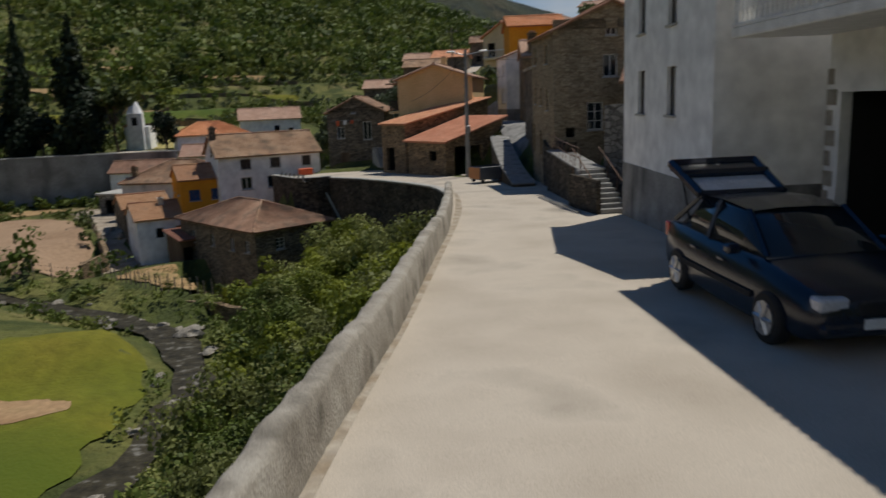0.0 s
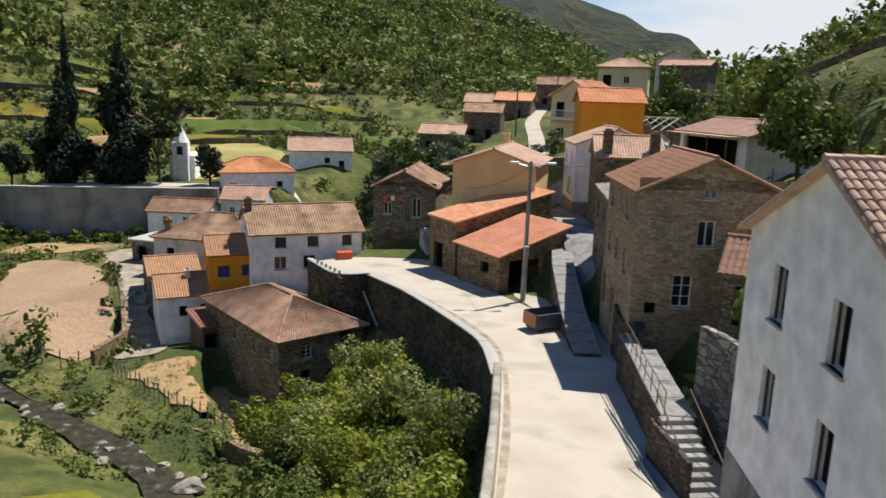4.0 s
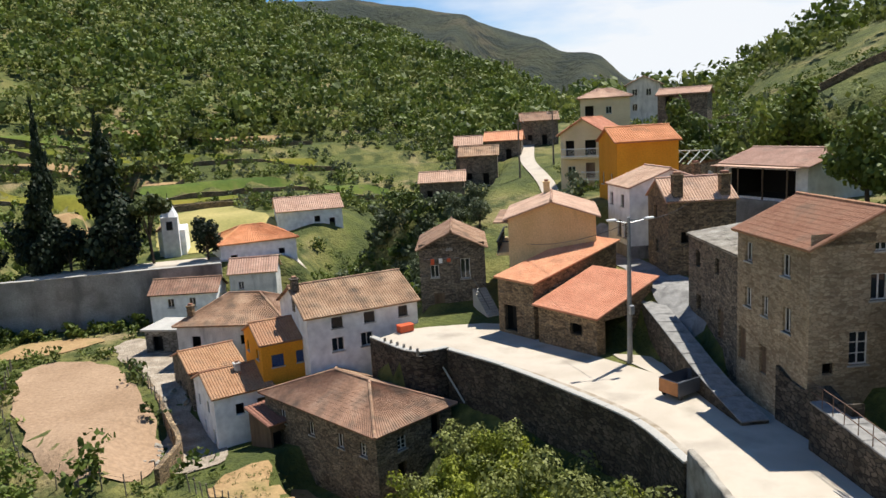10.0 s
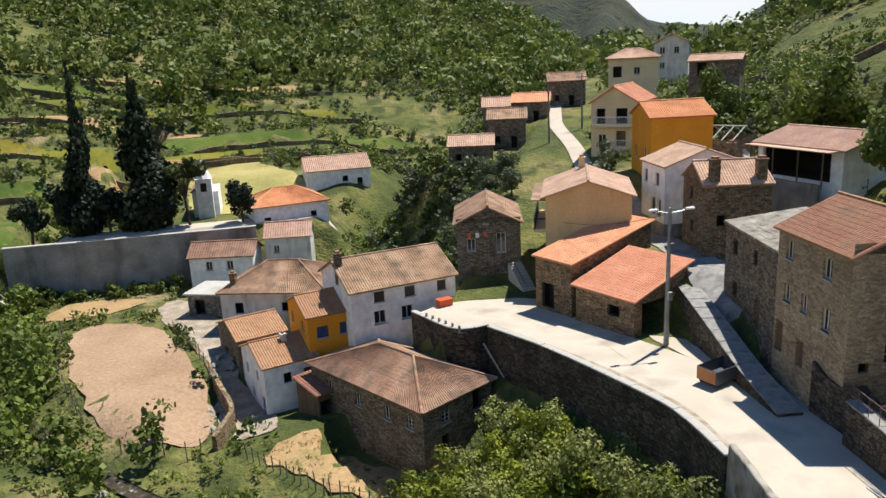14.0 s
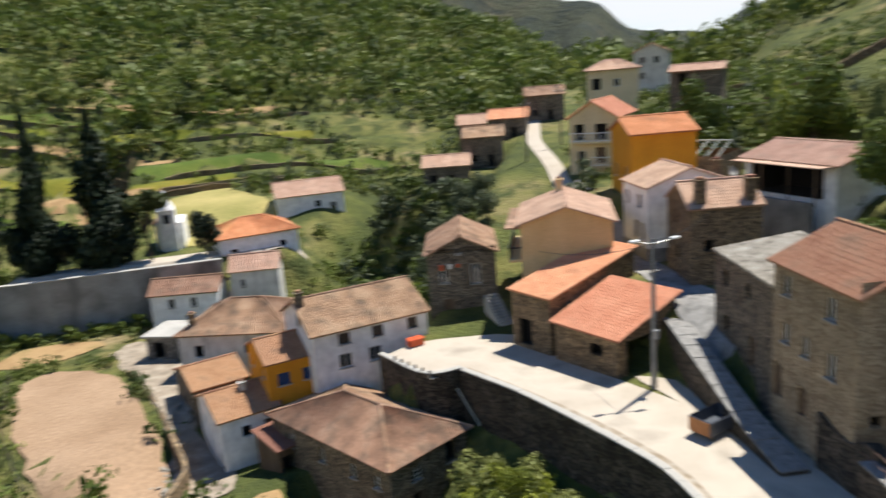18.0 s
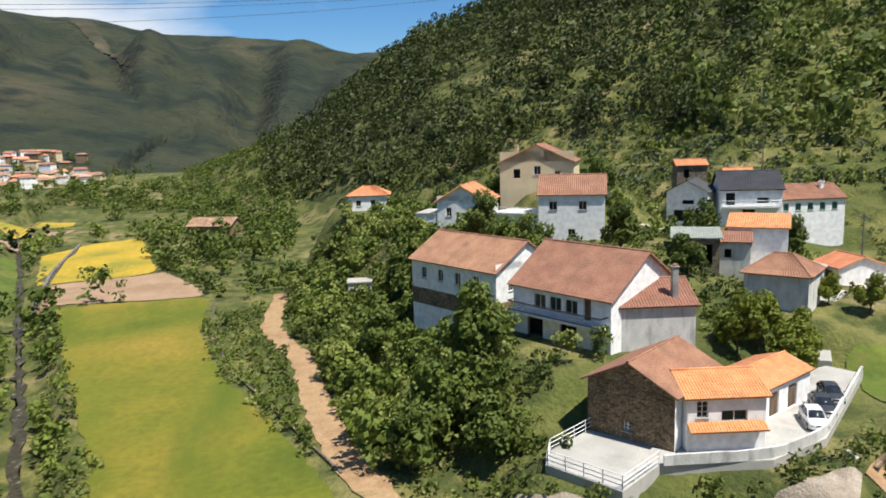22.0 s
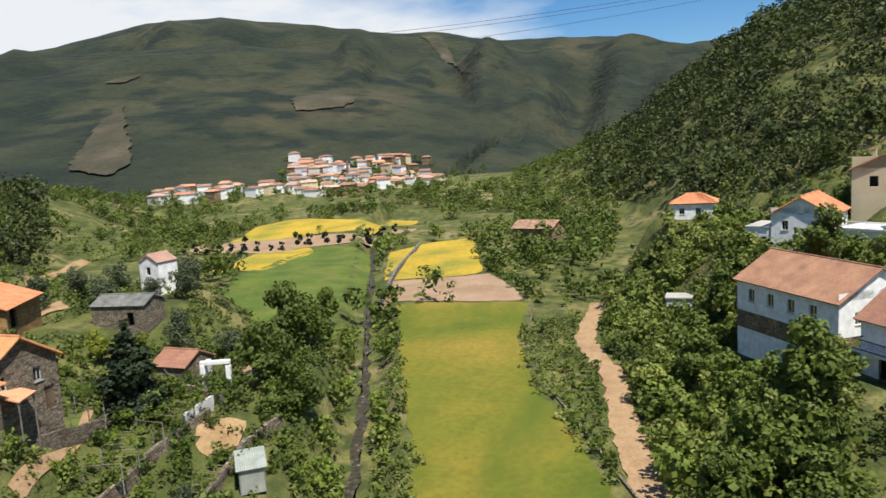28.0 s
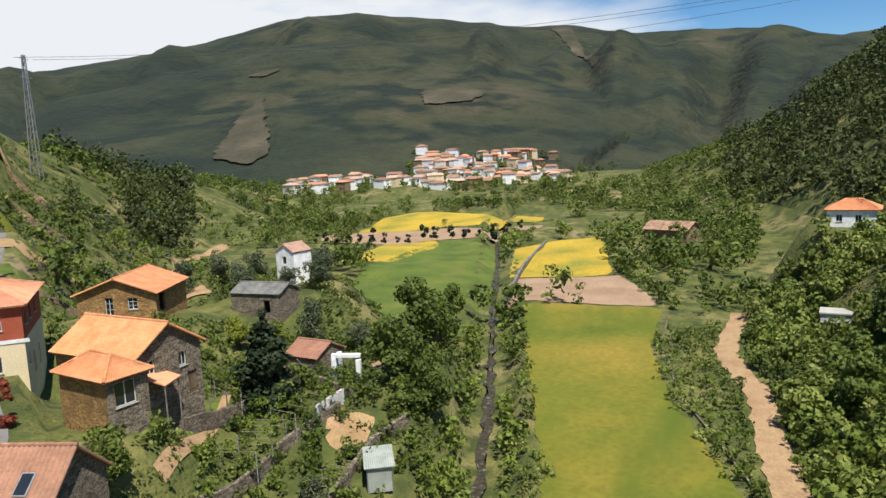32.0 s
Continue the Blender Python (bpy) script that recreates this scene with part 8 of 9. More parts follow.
bin_ = thing("rubbish_skip", 1.15, 50.9, -3.0, 22, "rusty orange and grey waste skip on wheels", "skip")
bm = bmesh.new()
add_box(bm, 0, 0, 0.25, 2.5, 1.5, 1.15, 0.04)
top = [f for f in bm.faces if f.normal.z > 0.9]
bmesh.ops.inset_region(bm, faces=top, thickness=0.07)
for v in {v for f in top for v in f.verts}:
    v.co.z -= 0.7
part("tub", bm, plain("blue_grey_painted_steel", (0.06, 0.07, 0.09), 0.5), bin_)
part("front_panel", box_bm(-0.05, 0.05, 0.3, -0.005, 1.45, 1.1, 0.02), plain("faded_orange_steel", (0.4, 0.17, 0.06), 0.6), bin_)
for x in (0.3, 2.2):
    for y in (0.15, 1.35):
        part("wheel", rod_bm((x, y - 0.06, 0.14), (x, y + 0.06, 0.14), 0.14, 0.14, 10), M_IRON, bin_)
pk = thing("plank", -8.7, 65.2, -7.2, 0, "long grey plank leaning on the wall", "plank")
part("board", rod_bm((0, 0, 0), (-1.5, 2.3, 3.0), 0.09, 0.09, 4), M_TIN, pk)
oc = thing("container", -12.3, 73.4, -3.7, 20, "low orange-red plastic container on the plaza", "container")
part("tub", box_bm(0, 0, 0, 1.3, 0.8, 0.55, 0.05), M_REDPLASTIC, oc)
part("lid", box_bm(-0.04, -0.04, 0.555, 1.34, 0.84, 0.62, 0.02), M_REDPLASTIC, oc)
for i in range(6):
    bo = thing("bollard", -13.9 + i * 0.42, 70.6 - i * 0.75, -3.7, 0, "short granite bollard at the plaza edge", "bollard", "bollards on the plaza")
    part("shaft", rod_bm((0, 0, 0), (0, 0, 0.62), 0.13, 0.1, 8), M_CAPSTONE, bo)
es = thing("outdoor_stairs", -3.0, 75.0, -3.75, 100, "outside steps beside the cream house", "stairs")
for i in range(12):
    part("step", box_bm(i * 0.3, 0, -0.2, i * 0.3 + 0.32, 1.3, (i + 1) * 0.18, 0.01), M_CONCRETE, es)
part("handrail", rod_bm((0, 1.25, 1.1), (3.5, 1.25, 3.2), 0.03, 0.03, 6), M_IRON, es)
ld = thing("laundry", -8.4, 79.9, 0.4, -11, "red laundry hanging on a line", "laundry")
part("line", rod_bm((-0.6, -0.25, 0.9), (2.6, -0.25, 0.9), 0.01, 0.01, 4), M_GALV, ld)
for i, m_ in enumerate((M_REDPLASTIC, M_WHITEPAINT, M_REDPLASTIC)):
    part("cloth", box_bm(i * 0.75, -0.28, 0.35 + 0.1 * i, i * 0.75 + 0.34, -0.25, 0.9, 0.012), m_, ld)
dish = thing("satellite_dish", 17.4, 76.6, 6.6, 40, "white satellite dish on the veranda house", "satellite dish")
bm = bmesh.new()
bmesh.ops.create_uvsphere(bm, u_segments=14, v_segments=8, radius=1.0)
bmesh.ops.delete(bm, geom=[v for v in bm.verts if v.co.z > -0.7], context="VERTS")
bmesh.ops.translate(bm, verts=bm.verts, vec=(0, 0, 0.9))
part("reflector", bm, M_WHITEPAINT, dish).matrix_basis = pose(0, -0.4, 0.6, 60, 0, 0)
part("bracket", rod_bm((0, 0.2, -1.2), (0, -0.2, 0.6), 0.04, 0.04, 6), M_GALV, dish)


# ---------------------------------------------------------------- cars
def loft(secs, mat_name=None):
    """A body from closed rings of equal length."""
    bm = bmesh.new()
    rings = [[bm.verts.new(p) for p in s] for s in secs]
    for a, b in zip(rings, rings[1:]):
        for i in range(len(a)):
            j = (i + 1) % len(a)
            bm.faces.new((a[i], a[j], b[j], b[i]))
    bm.faces.new(rings[0][::-1])
    bm.faces.new(rings[-1])
    bmesh.ops.recalc_face_normals(bm, faces=bm.faces)
    for f in bm.faces:
        f.smooth = True
    return bm


M_TYRE = plain("black_rubber_tyre", (0.02, 0.02, 0.02), 0.85)
M_ALLOY = plain("silver_alloy_rim", (0.5, 0.5, 0.5), 0.35, 0.8)
M_LENS = plain("clear_headlight_lens", (0.55, 0.56, 0.58), 0.1)
M_TAIL = plain("red_tail_light_lens", (0.35, 0.015, 0.01), 0.2)


def car(x, y, z, rz, paint, label, scale=1.0, hatch=False, group=""):
    """A five-door hatchback, its nose towards -y."""
    e = thing("car", x, y, z, rz, label, "car", group)
    e.matrix_basis = e.matrix_basis @ Matrix.Scale(scale, 4)
    secs = []
    for yy, hw, z0, z1 in ((-2.08, 0.60, 0.34, 0.60), (-2.02, 0.72, 0.27, 0.68), (-1.8, 0.80, 0.21, 0.76), (-1.4, 0.85, 0.19, 0.84), (-0.95, 0.87, 0.18, 0.92), (0.2, 0.88, 0.18, 0.94), (1.3, 0.87, 0.2, 0.96), (1.8, 0.81, 0.24, 0.95), (2.0, 0.76, 0.3, 0.9), (2.07, 0.68, 0.38, 0.8)):
        zm = z0 + (z1 - z0) * 0.55
        secs.append([(-hw * 0.93, yy, z0), (-hw, yy, z0 + 0.08), (-hw, yy, zm), (-hw * 0.95, yy, z1 - 0.04), (-hw * 0.82, yy, z1), (0, yy, z1 + 0.03), (hw * 0.82, yy, z1), (hw * 0.95, yy, z1 - 0.04), (hw, yy, zm), (hw, yy, z0 + 0.08), (hw * 0.93, yy, z0)])
    body = part("body", loft(secs), paint, e)
    cab = []
    for yy, hb, zb, ht, zt in ((-1.0, 0.72, 0.88, 0.68, 0.94), (-0.3, 0.78, 0.9, 0.58, 1.36), (0.35, 0.79, 0.92, 0.60, 1.41), (1.1, 0.77, 0.92, 0.57, 1.38), (1.8 if not hatch else 1.55, 0.70, 0.92, 0.62, 1.0)):
        cab.append([(-hb, yy, zb), (-(hb + ht) / 2 - 0.03, yy, (zb + zt) / 2), (-ht, yy, zt), (0, yy, zt + 0.02), (ht, yy, zt), ((hb + ht) / 2 + 0.03, yy, (zb + zt) / 2), (hb, yy, zb)])
    part("glazing", loft(cab), M_GLASS, e, "dark tinted car windows")
    bm = bmesh.new()
    ra = [(-0.32, 0.585, 1.375), (0.35, 0.61, 1.43), (1.12, 0.58, 1.4)]
    rows = [[bm.verts.new((s * w, yy, zz + (0.025 if abs(s) < 0.5 else 0))) for s in (-1, -0.4, 0.4, 1)] for yy, w, zz in ra]
    for a, b in zip(rows, rows[1:]):
        for i in range(3):
            bm.faces.new((a[i], a[i + 1], b[i + 1], b[i]))
    part("roof", bm, paint, e)
    for s in (-1, 1):
        for a, b in (((s * 0.71, -0.98, 0.93), (s * 0.60, -0.3, 1.38)), ((s * 0.80, 0.42, 0.93), (s * 0.62, 0.42, 1.42)), ((s * 0.72, 1.72, 0.98), (s * 0.59, 1.12, 1.4))):
            part("pillar", rod_bm(a, b, 0.045, 0.04, 5), paint, e)
        part("mirror", box_bm(s * 0.98 - 0.09, -0.72, 0.93, s * 0.98 + 0.09, -0.58, 1.05, 0.03), paint, e)
        part("headlight", box_bm(s * 0.56 - 0.17, -2.075, 0.56, s * 0.56 + 0.17, -1.86, 0.71, 0.03), M_LENS, e, "clear glass headlight")
        part("tail_light", box_bm(s * 0.66 - 0.1, 1.9, 0.66, s * 0.66 + 0.1, 2.06, 0.9, 0.02), M_TAIL, e)
        for yy in (-0.22, 0.62):
            part("door_handle", box_bm(s * 0.885 - 0.012, yy, 0.74, s * 0.885 + 0.012, yy + 0.16, 0.77), paint, e)
        part("side_moulding", box_bm(s * 0.89 - 0.014, -0.95, 0.46, s * 0.89 + 0.014, 1.1, 0.53), M_TYRE, e)
        for yy in (-1.3, 1.24):
            w = new("wheel")
            w.parent = e
            w.matrix_basis = Matrix.Translation((s * 0.8, yy, 0.31))
            bm = bmesh.new()
            add_rod(bm, (-0.1, 0, 0), (0.1, 0, 0), 0.31, 0.31, 20)
            bmesh.ops.bevel(bm, geom=[ed for ed in bm.edges if abs(ed.verts[0].co.x - ed.verts[1].co.x) < 0.01], offset=0.03, segments=1, affect="EDGES")
            part("tyre", bm, M_TYRE, w)
            bm = bmesh.new()
            add_rod(bm, (s * 0.095, 0, 0), (s * 0.115, 0, 0), 0.2, 0.2, 16)
            for k in range(6):
                a = k * math.pi / 3
                add_rod(bm, (s * 0.12, 0, 0), (s * 0.115, 0.19 * math.cos(a), 0.19 * math.sin(a)), 0.035, 0.025, 5)
            part("rim", bm, M_ALLOY, w)
    part("grille", box_bm(-0.3, -2.1, 0.52, 0.3, -2.05, 0.66, 0.015), M_TYRE, e)
    part("bumper", box_bm(-0.7, -2.11, 0.3, 0.7, -1.98, 0.44, 0.04), paint, e)
    part("number_plate", box_bm(-0.26, -2.13, 0.38, 0.26, -2.112, 0.49), M_WHITEPAINT, e, "plain white number plate")
    if hatch:
        tg = new("tailgate")
        tg.parent = e
        tg.matrix_basis = pose(0, 1.12, 1.40, 18, 0, 0)
        bm = bmesh.new()
        for a, b, w0 in (((-0.6, 0, 0), (-0.66, 1.05, 0.05), 0.07), ((0.6, 0, 0), (0.66, 1.05, 0.05), 0.07), ((-0.6, 0, 0), (0.6, 0, 0), 0.07), ((-0.66, 0.62, 0.04), (0.66, 0.62, 0.04), 0.08), ((-0.66, 1.05, 0.02), (0.66, 1.05, 0.02), 0.1)):
            add_rod(bm, a, b, w0, w0, 6)
        add_box(bm, -0.66, 0.64, -0.02, 0.66, 1.05, 0.06, 0.02)
        part("frame", bm, paint, tg)
        # opaque pale pane: the reflection is put into its colour
        part("rear_window", box_bm(-0.58, 0.06, 0.0, 0.58, 0.6, 0.02), M_LENS, tg, "rear window with its pale reflection painted in")
        for s in (-1, 1):
            part("strut", rod_bm((s * 0.62, 0.15, -0.55), (s * 0.62, 0.7, 0.0), 0.014, 0.014, 5), M_TYRE, tg)
    return e


M_CARBLUE = plain("dark_blue_car_paint", (0.008, 0.014, 0.028), 0.22, 0.0, 0.6)
M_CARWHITE = plain("white_car_paint", (0.75, 0.75, 0.74), 0.25, 0.0, 0.6)
M_CARGREY = plain("dark_grey_car_paint", (0.05, 0.052, 0.056), 0.25, 0.0, 0.6)
car(0.05, 13.6, -1.80, -4, M_CARBLUE, "dark blue hatchback parked with its tailgate open", 1.6, True)
for x, y, m_, lb in ((-62.9, 68.0, M_CARWHITE, "white hatchback parked by the terrace parapet"), (-64.9, 70.8, M_CARGREY, "dark grey hatchback parked by the terrace parapet"), (-66.9, 73.7, M_CARGREY, "dark grey hatchback parked by the terrace parapet")):
    car(x, y, -6.6, 60, m_, lb, 0.95, group="cars on the terrace")
for x, y in ((38, 118), (42, 116)):
    car(x, y, hz(x, y) + 0.1, 70, M_CARWHITE, "pale car parked up the slope", group="cars up the slope")


# ---------------------------------------------------------------- poles, wires, mast
def sagging(name, a, b, r, label, sag=1.5, parent=None):
    pts = [Vector(a).lerp(Vector(b), i / 16) - Vector((0, 0, sag * 4 * (i / 16) * (1 - i / 16))) for i in range(17)]
    o = part(name, tube_bm(pts, r), M_IRON, parent)
    return tagged(o, label, "cable") if parent is None else o


def utility_pole(x, y, h_, label="weathered utility pole with a crossbar"):
    z = hz(x, y)
    e = thing("utility_pole", x, y, z, 0, label, "utility pole")
    part("pole", rod_bm((0, 0, -0.5), (0, 0, h_), 0.15, 0.09, 7), M_POST, e)
    part("crossbar", box_bm(-0.8, -0.05, h_ - 0.6, 0.8, 0.05, h_ - 0.5), M_POST, e)
    for s in (-0.7, 0.0, 0.7):
        part("insulator", rod_bm((s, 0, h_ - 0.5), (s, 0, h_ - 0.3), 0.05, 0.03, 6), M_WHITEPAINT, e)
    return (x, y, z + h_ - 0.3)


pa = utility_pole(-75.7, 102.7, 7.5)
pb = utility_pole(-134, 123, 12.0)
pc_ = utility_pole(-100, 112, 8.0)
utility_pole(9.6, 112, 8.0)
utility_pole(16.5, 118, 8.0)
sagging("cable", pa, pc_, 0.02, "thin overhead cable between utility poles")
sagging("cable", pc_, pb, 0.02, "thin overhead cable between utility poles")
sagging("cable", (1.9, 59.0, 6.6), (10.0, 66.2, 6.4), 0.018, "thin overhead cable from the lamp pole", 0.4)
sagging("cable", (1.9, 59.0, 6.4), (-1.0, 73.6, 3.0), 0.018, "thin overhead cable from the lamp pole", 0.5)
mz = hz(-175.7, -138.5)
mast = thing("pylon", -175.7, -138.5, mz, 20, "slender steel lattice pylon on the hillside", "pylon")
for s in (-1, 1):
    for q in (-1, 1):
        part("leg", rod_bm((s * 1.1, q * 1.1, -1), (s * 0.3, q * 0.3, 49 - mz), 0.16, 0.13, 4), M_GALV, mast)
H_ = 49 - mz
for k in range(10):
    a, b = k / 10, (k + 1) / 10
    ra, rb = 1.1 - 0.8 * a, 1.1 - 0.8 * b
    for s in (-1, 1):
        part("brace", rod_bm((s * ra, -ra, a * H_), (s * rb, rb, b * H_), 0.08, 0.08, 4), M_GALV, mast)
        part("brace", rod_bm((-ra, s * ra, a * H_), (rb, s * rb, b * H_), 0.08, 0.08, 4), M_GALV, mast)
for k in (0.82, 0.97):
    part("crossarm", rod_bm((-3.0, 0, H_ * k), (3.0, 0, H_ * k), 0.08, 0.08, 5), M_GALV, mast)
for dx, k in ((-3, 0.97), (3, 0.97), (-3, 0.82)):
    sagging("power_line", (-175.7 + dx, -138.5, mz + H_ * k), (-232 + dx, 150, 62 + 6 * k), 0.045, "long sagging power line across the valley", 9)

# ---------------------------------------------------------------- garden walls, rocks and small clutter
trk = [(-55.6, 66.5), (-60.0, 74.5), (-66.5, 86), (-69.5, 97), (-70.5, 105)]
for o in (0.2, 3.6):
    L_ = [(x + o * 0.85, y - o * 0.35, hz(x + o * 0.85, y - o * 0.35)) for x, y in trk]
    thick_wall("garden_bank", L_, 0.45, -0.8, 0.35, M_STONE, "curved dry-stone bank of a garden track", rough=0.12)
drape_strip("garden_track", [(x + 1.6, y - 0.7) for x, y in trk], 2.2, M_DIRT, 0.12, "sunken dirt track curving between gardens", "path", edge=0.25)
rk = random.Random(9)
bm_r = bmesh.new()
bmesh.ops.create_icosphere(bm_r, subdivisions=2, radius=1.0)
for v in bm_r.verts:
    v.co *= 1 + 0.22 * math.sin(v.co.x * 4.1 + v.co.y * 3.3) + 0.1 * math.cos(v.co.z * 7)
me_rock = bpy.data.meshes.new("boulder")
bm_r.to_mesh(me_rock)
bm_r.free()
me_rock.materials.append(M_CAPSTONE)
for i in range(60):
    t_ = i / 59
    k = 4 + t_ * 5.6
    a, b = RIVER[int(k)], RIVER[int(k) + 1]
    f = k - int(k)
    x, y = a[0] + (b[0] - a[0]) * f + rk.uniform(-1.9, 1.9), a[1] + (b[1] - a[1]) * f + rk.uniform(-1.9, 1.9)
    s = rk.uniform(0.1, 0.34)
    o = obj("boulder", me_rock, m=pose(x, y, hz(x, y) + 0.2 * s + 0.1, 0, 0, rk.uniform(0, 360)) @ Matrix.Diagonal((s * 1.3, s, s * 0.7, 1)))
    tagged(o, "grey river boulder in the shallow stream", "boulder", "boulders in the stream")
wrk = obj("boulder", me_rock, m=pose(-19, 48, -11.4) @ Matrix.Diagonal((0.9, 0.6, 0.5, 1)))
tagged(wrk, "large pale boulder in the stream", "boulder")

for i in range(26):
    x, y, s = -32.2 + rk.uniform(-1.3, 1.3), 75 + rk.uniform(-6, 9), rk.uniform(0.12, 0.4)
    o = obj("rubble_stone", me_rock, m=pose(x, y, hz(x, y) + 0.25 * s, 0, 0, rk.uniform(0, 360)) @ Matrix.Diagonal((s * 1.4, s, s * 0.8, 1)))
    tagged(o, "grey rubble stone at the field edge", "stone", "rubble at the field edge")


def fence(line, gap, h_, label, group="", lean=0.12):
    """Rough posts with two strands of wire."""
    e = thing("fence", line[0][0], line[0][1], hz(*line[0]), 0, label, "fence", group)
    r = random.Random(int(line[0][0] * 7))
    ox, oy, oz = line[0][0], line[0][1], hz(*line[0])
    tops = []
    for a, b in zip(line, line[1:]):
        n = max(1, int(math.dist(a, b) / gap))
        for i in range(n):
            x, y = a[0] + (b[0] - a[0]) * i / n, a[1] + (b[1] - a[1]) * i / n
            z = hz(x, y) - oz
            tx, ty = x - ox + r.uniform(-lean, lean), y - oy + r.uniform(-lean, lean)
            part("post", rod_bm((x - ox, y - oy, z - 0.3), (tx, ty, z + h_ * r.uniform(0.85, 1.1)), 0.055, 0.045, 5), M_POST, e)
            tops.append((tx, ty, z + h_ * 0.8))
    part("wire", tube_bm(tops, 0.01, 3), M_IRON, e)
    part("wire", tube_bm([(a[0], a[1], a[2] - 0.4) for a in tops], 0.01, 3), M_IRON, e)


fence([(-28.6, 63.2), (-22.6, 56.7), (-14.2, 51.0)], 0.7, 1.3, "leaning grey stakes fencing the straw yard")
fence([(-38.6, 67.4), (-33.2, 64.8), (-30.4, 70.6), (-35.2, 83), (-39.4, 91.6)], 1.6, 1.5, "grey vineyard posts round the brown field")
fence([(-51, 94), (-47, 80), (-40.2, 68)], 1.6, 1.5, "grey vineyard posts along the stream side")
for a, b in (((-112, -75), (-150, -104)), ((-108, -68), (-146, -92)), ((-104, -62), (-128, -76)), ((-122, -90), (-160, -118))):
    fence([a, b], 2.0, 1.5, "vineyard posts on the terraced slope", "vineyard posts to the south")
ru = thing("stone_ruin", -32.4, 35.4, hz(-29, 38), 22, "roofless ivy-grown stone ruin by the stream", "ruin")
for x0, y0, z0_, x1, y1, h_ in ((0, 0, -2, 1.9, 0.5, 3.4), (2.5, 0, -2, 5.0, 0.5, 3.7), (1.9, 0, -2, 2.5, 0.5, 1.5), (1.9, 0, 2.2, 2.5, 0.5, 3.5), (0, 0.51, -2, 0.5, 4.4, 3.1), (4.5, 0.51, -2, 5.0, 2.4, 3.3), (4.5, 2.41, -2, 5.0, 4.4, 2.2), (0.51, 3.9, -2, 4.49, 4.4, 2.8)):
    part("wall", box_bm(x0, y0, z0_, x1, y1, h_, 0.05), M_STONEDARK, ru)
rr_ = random.Random(31)
for i in range(46):
    x, y = (rr_.uniform(0.1, 4.7), 0.25) if i % 2 else (rr_.choice((0.25, 4.75)), rr_.uniform(0.4, 2.3))
    q = rr_.uniform(0.12, 0.24)
    part("loose_stone", box_bm(x - q, y - 0.2, 3.3, x + q, y + 0.2, 3.72 + rr_.uniform(0, 0.22), 0.05), M_STONEDARK, ru)


def pergola(x, y, w, d, h_, rz, label):
    z = hz(x, y)
    e = thing("pergola", x, y, z, rz, label, "pergola")
    for px in (0, w):
        for py in (0, d / 2, d):
            part("post", rod_bm((px, py, -0.8), (px, py, h_), 0.06, 0.05, 5), M_WALLGREY, e)
    for i in range(6):
        part("crossbar", rod_bm((0, d * i / 5, h_), (w, d * i / 5, h_), 0.03, 0.03, 4), M_POST, e)
    rng = np.random.RandomState(int(abs(x)))
    blobs = [(rng.uniform(0, w), rng.uniform(0, d), h_ + rng.uniform(0, 0.2), rng.uniform(0.3, 0.5)) for _ in range(int(w * d * 0.9))]
    V, F = leaf_cloud(rng, blobs, 30 * len(blobs), 0.12, 0.5, True)
    obj("leaves", mesh_of("leaves", V.tolist(), F, L_VINE), e)


pergola(-83, -24, 3.5, 9, 2.0, 40, "vine pergola on granite posts in a garden")
pergola(-73, -22, 3.0, 6, 2.0, 60, "vine pergola beside the stone house")
pergola(-68, -13, 3.0, 7, 1.9, 100, "vine pergola over a garden path")
pergola(30, 92, 4.0, 8, 2.0, 20, "vine pergola on the eastern slope")
pergola(-76, -13, 3.0, 8, 2.0, 75, "vine pergola over a garden terrace")
pergola(-88, -26, 3.2, 8, 2.0, 60, "vine pergola above a dry-stone wall")
pergola(-70, -7, 2.6, 6, 1.9, 80, "low vine pergola beside the vegetable plots")
for line, top_, lab in (([(-61.5, -12.5), (-68, -11.6), (-75, -10.6), (-81, -8.6)], 1.0, "dark dry-stone wall of a garden terrace"), ([(-70, -17.6), (-77, -17.2), (-84, -15.6), (-90, -14)], 1.1, "dry-stone wall under the vine pergola"),
                        ([(-66, -5.5), (-72, -4.8), (-78, -4.2), (-83, -2.4)], 0.9, "low rubble wall between vegetable plots"), ([(-83, -8), (-85, -12), (-86.5, -16)], 1.3, "dark garden wall running downhill"), ([(-92, -24), (-98, -20), (-104, -18)], 0.9, "mossy terrace wall below the slate shed")):
    thick_wall("garden_wall", [(x, y, hz(x, y)) for x, y in line], top_, -1.2, 0.4, M_STONEDARK, lab, rough=0.14)
thick_wall("garden_wall", [(x, y, hz(x, y)) for x, y in ((-78.4, -9.8), (-80.6, -9.2), (-82.4, -8.8))], 1.5, -1.0, 0.25, M_OLDWHITE, "short whitewashed garden wall")
for outline, mt, lab in (([(-99, -13), (-91, -9.5), (-92.5, -5), (-101, -8)], M_SOIL, "brown dug vegetable plot"), ([(-72.5, -3.6), (-67.5, -3.2), (-66.5, 2.5), (-72, 1.8)], M_SOIL, "brown dug vegetable plot"), ([(-82, -7.4), (-76, -8.4), (-75, -5.6), (-81.5, -4.2)], M_STRAW, "dry trodden garden plot"), ([(-80, -22), (-74, -23.5), (-73, -20.5), (-79.5, -18.6)], M_LAWN, "small green vegetable plot")):
    drape_patch("garden_plot", outline, mt, 0.1, lab, "plot", 1.0, 0.25)
P = box_pts(700, -104, -58, -30, 3, 170)
P = P[clear_of(P, 0.7)][:230]
scatter("garden_shrubs", P[::2], L_BROAD, 190, 1.2, 1.7, 0.14, "leafy garden shrubs and small trees", "shrubs", 171, 6)
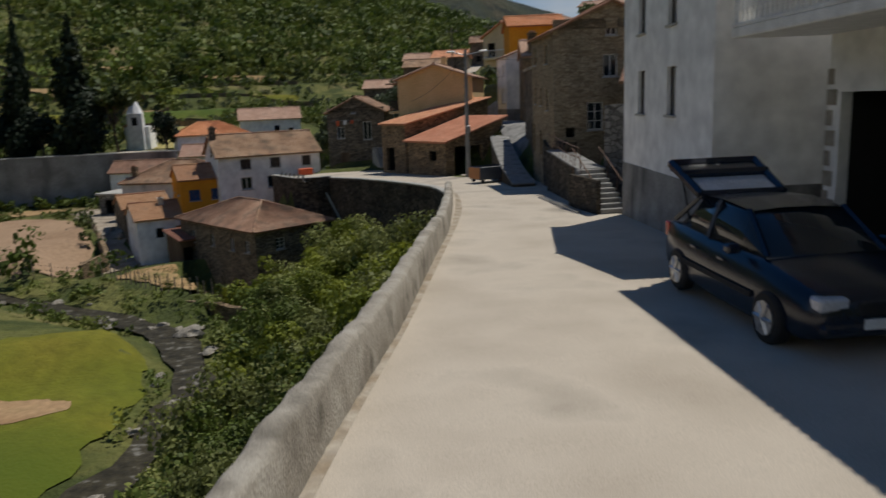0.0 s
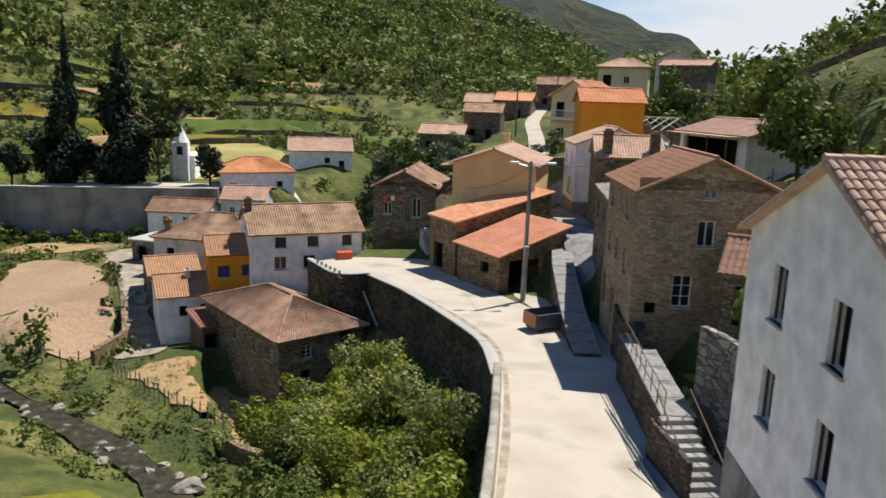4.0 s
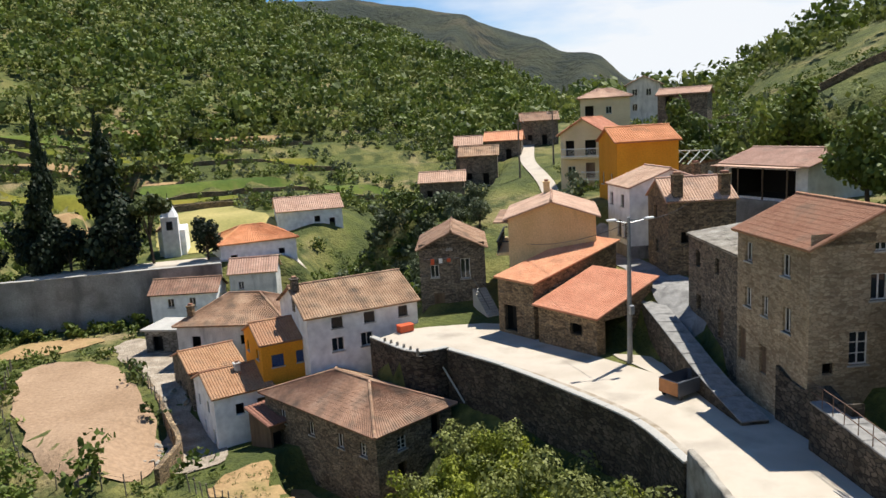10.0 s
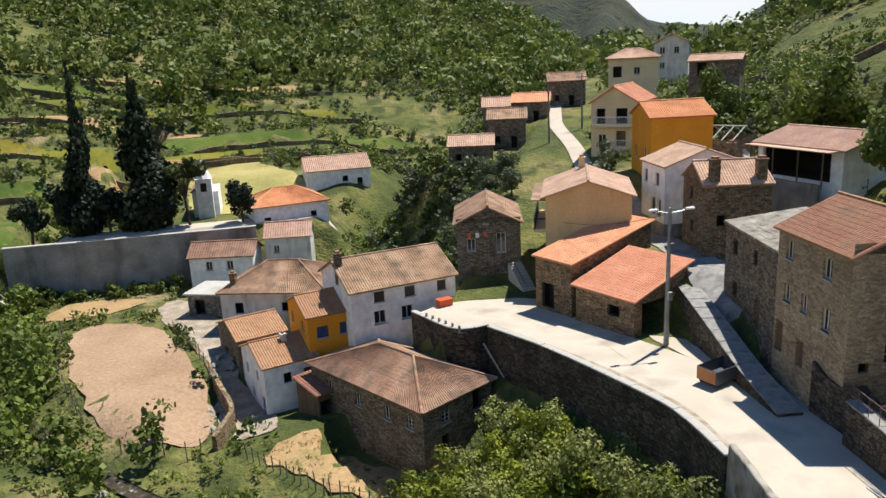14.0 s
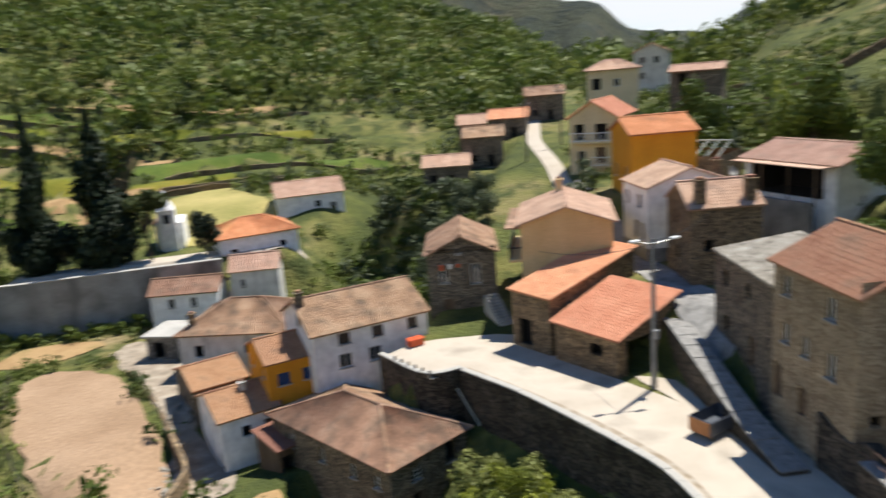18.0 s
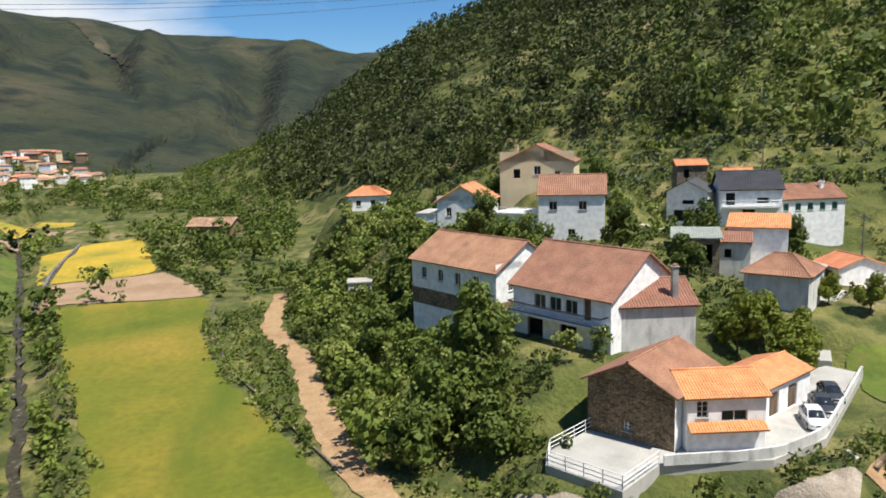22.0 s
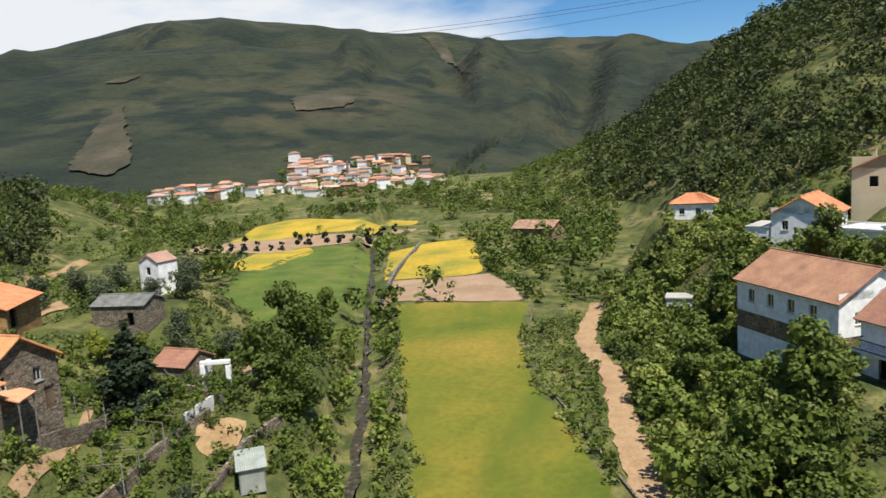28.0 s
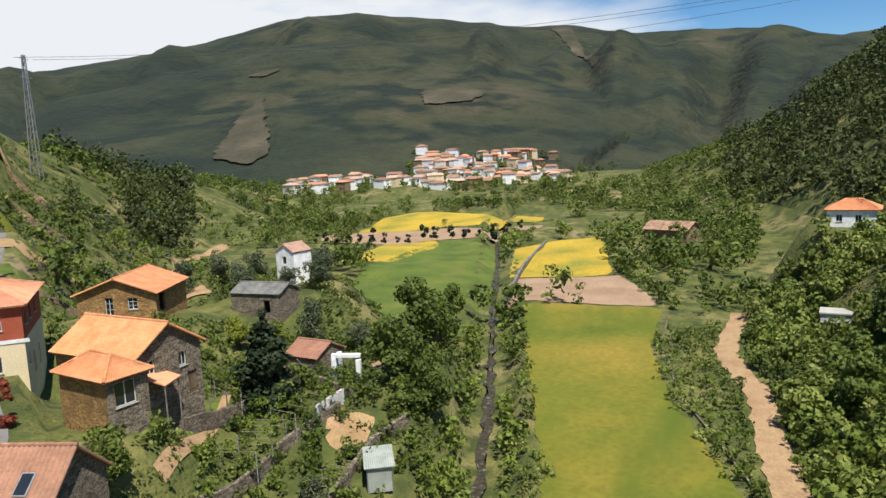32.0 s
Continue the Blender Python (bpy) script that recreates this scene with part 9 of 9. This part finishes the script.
scatter("garden_shrubs", P[1::2], L_VINE, 170, 1.0, 1.5, 0.13, "fresh green shrubs between the plots", "shrubs", 172, 6)
rows_p = [(x + (y + 8) * 0.2, y) for y in (-12.2, -10.8, -9.4, -8.0) for x in np.arange(-98.5, -91.5, 0.8)] + [(x, y) for x in (-71.4, -70.2, -69.0, -67.8) for y in np.arange(-2.6, 1.6, 0.7)]
scatter("vegetable_rows", rows_p, L_VINE, 36, 0.32, 0.4, 0.09, "rows of young vegetables in the dug plots", "vegetables", 161, 4)
drape_strip("garden_path", [(-62, -14), (-68, -15.3), (-74, -17.5), (-82, -21.5)], 0.9, M_DIRT, 0.12, "ochre garden path between plots", "path")
drape_strip("garden_path", [(-78, -8), (-84, -10), (-90, -13)], 1.2, M_DIRT, 0.12, "ochre garden path to the gateway", "path")


# ---------------------------------------------------------------- bare scars on the far mountain
def on_slope(az, pitch):
    """Where the land first rises to that angle, seen from the hub."""
    r = np.arange(520, 1700, 6.0)
    x, y = HUB[0] - r * math.sin(radians(az)), HUB[1] + r * math.cos(radians(az))
    a = np.degrees(np.arctan2(land(x, y) - 20.3, r))
    k = int(np.argmax(a >= pitch)) if (a >= pitch).any() else len(r) - 1
    return (x[k], y[k])


M_SCAR = surface("bare_rocky_scar", [(0.3, (0.035, 0.036, 0.022)), (0.55, (0.065, 0.058, 0.036)), (0.75, (0.12, 0.098, 0.068))], 0.02, 0.2, 0.98, 0.8, bump_scale=0.3, dist=2.0)
for lab, pts in (("brown cleared strip on the mountain", [(124.4, -0.4), (122.5, 2.2), (120.2, 4.2), (120.1, 0.0), (121.5, -0.8)]), ("pale bare ledge on the mountain", [(121.2, 5.5), (118.8, 5.9), (118.8, 6.15), (121.0, 5.85)]),
                 ("brown cleared patch on the mountain", [(108.4, 4.1), (105.5, 4.2), (103.6, 3.75), (104.6, 3.2), (108.2, 3.1)]), ("pale landslide scar below the ridge", [(98.6, 8.2), (97.4, 8.3), (96.2, 6.6), (94.6, 5.3), (95.1, 5.2), (97.0, 6.5)])):
    drape_patch("scar", [on_slope(*p) for p in pts], M_SCAR, 2.0, lab, "scar", 5.0, 2.5)

# ---------------------------------------------------------------- cover tiles on the near roof
bm = bmesh.new()
ring_a, ring_b = [], []
for i in range(7):
    a = math.pi * i / 6
    ring_a.append(bm.verts.new((0.105 * math.cos(a), 0.0, 0.095 * math.sin(a) + 0.035)))
    ring_b.append(bm.verts.new((0.085 * math.cos(a), 0.46, 0.075 * math.sin(a) + 0.012)))
for i in range(6):
    bm.faces.new((ring_a[i], ring_a[i + 1], ring_b[i + 1], ring_b[i]))
bm.faces.new(ring_a[::-1])
tile_me = bpy.data.meshes.new("roof_tile")
bm.to_mesh(tile_me)
bm.free()
tile_me.materials.append(M_TILE_OLDPINK)
near_roof = [c for c in nh.children if c.name.startswith("roof")][0]
W_n, D_n, rise_n, zt_n, o_n = 10.295, 9.0, 2.4, 9.75, 0.35
s_n = rise_n / (W_n / 2)
zl_n = zt_n - o_n * s_n * 0.9
e0, e1 = Vector((W_n + o_n, -o_n, zl_n)), Vector((W_n / 2, -o_n, zt_n + rise_n))
up_n = (e1 - e0)
len_n = up_n.length
rows_n = int(len_n / 0.42)
rt = random.Random(12)
for c in range(22):
    for r in range(rows_n):
        p = e0 + up_n * ((r + rt.uniform(-0.03, 0.03)) * 0.42 / len_n) + Vector((0, 0.12 + c * 0.2275 + rt.uniform(-0.012, 0.012), 0))
        m = Matrix.Translation(p + Vector((0, 0, 0.03))) @ up_n.to_track_quat("Y", "Z").to_matrix().to_4x4() @ pose(0, 0, 0, 0, 0, rt.uniform(-2, 2))
        if c * rows_n + r < 300:
            obj("roof_tile", tile_me, near_roof, m=m)
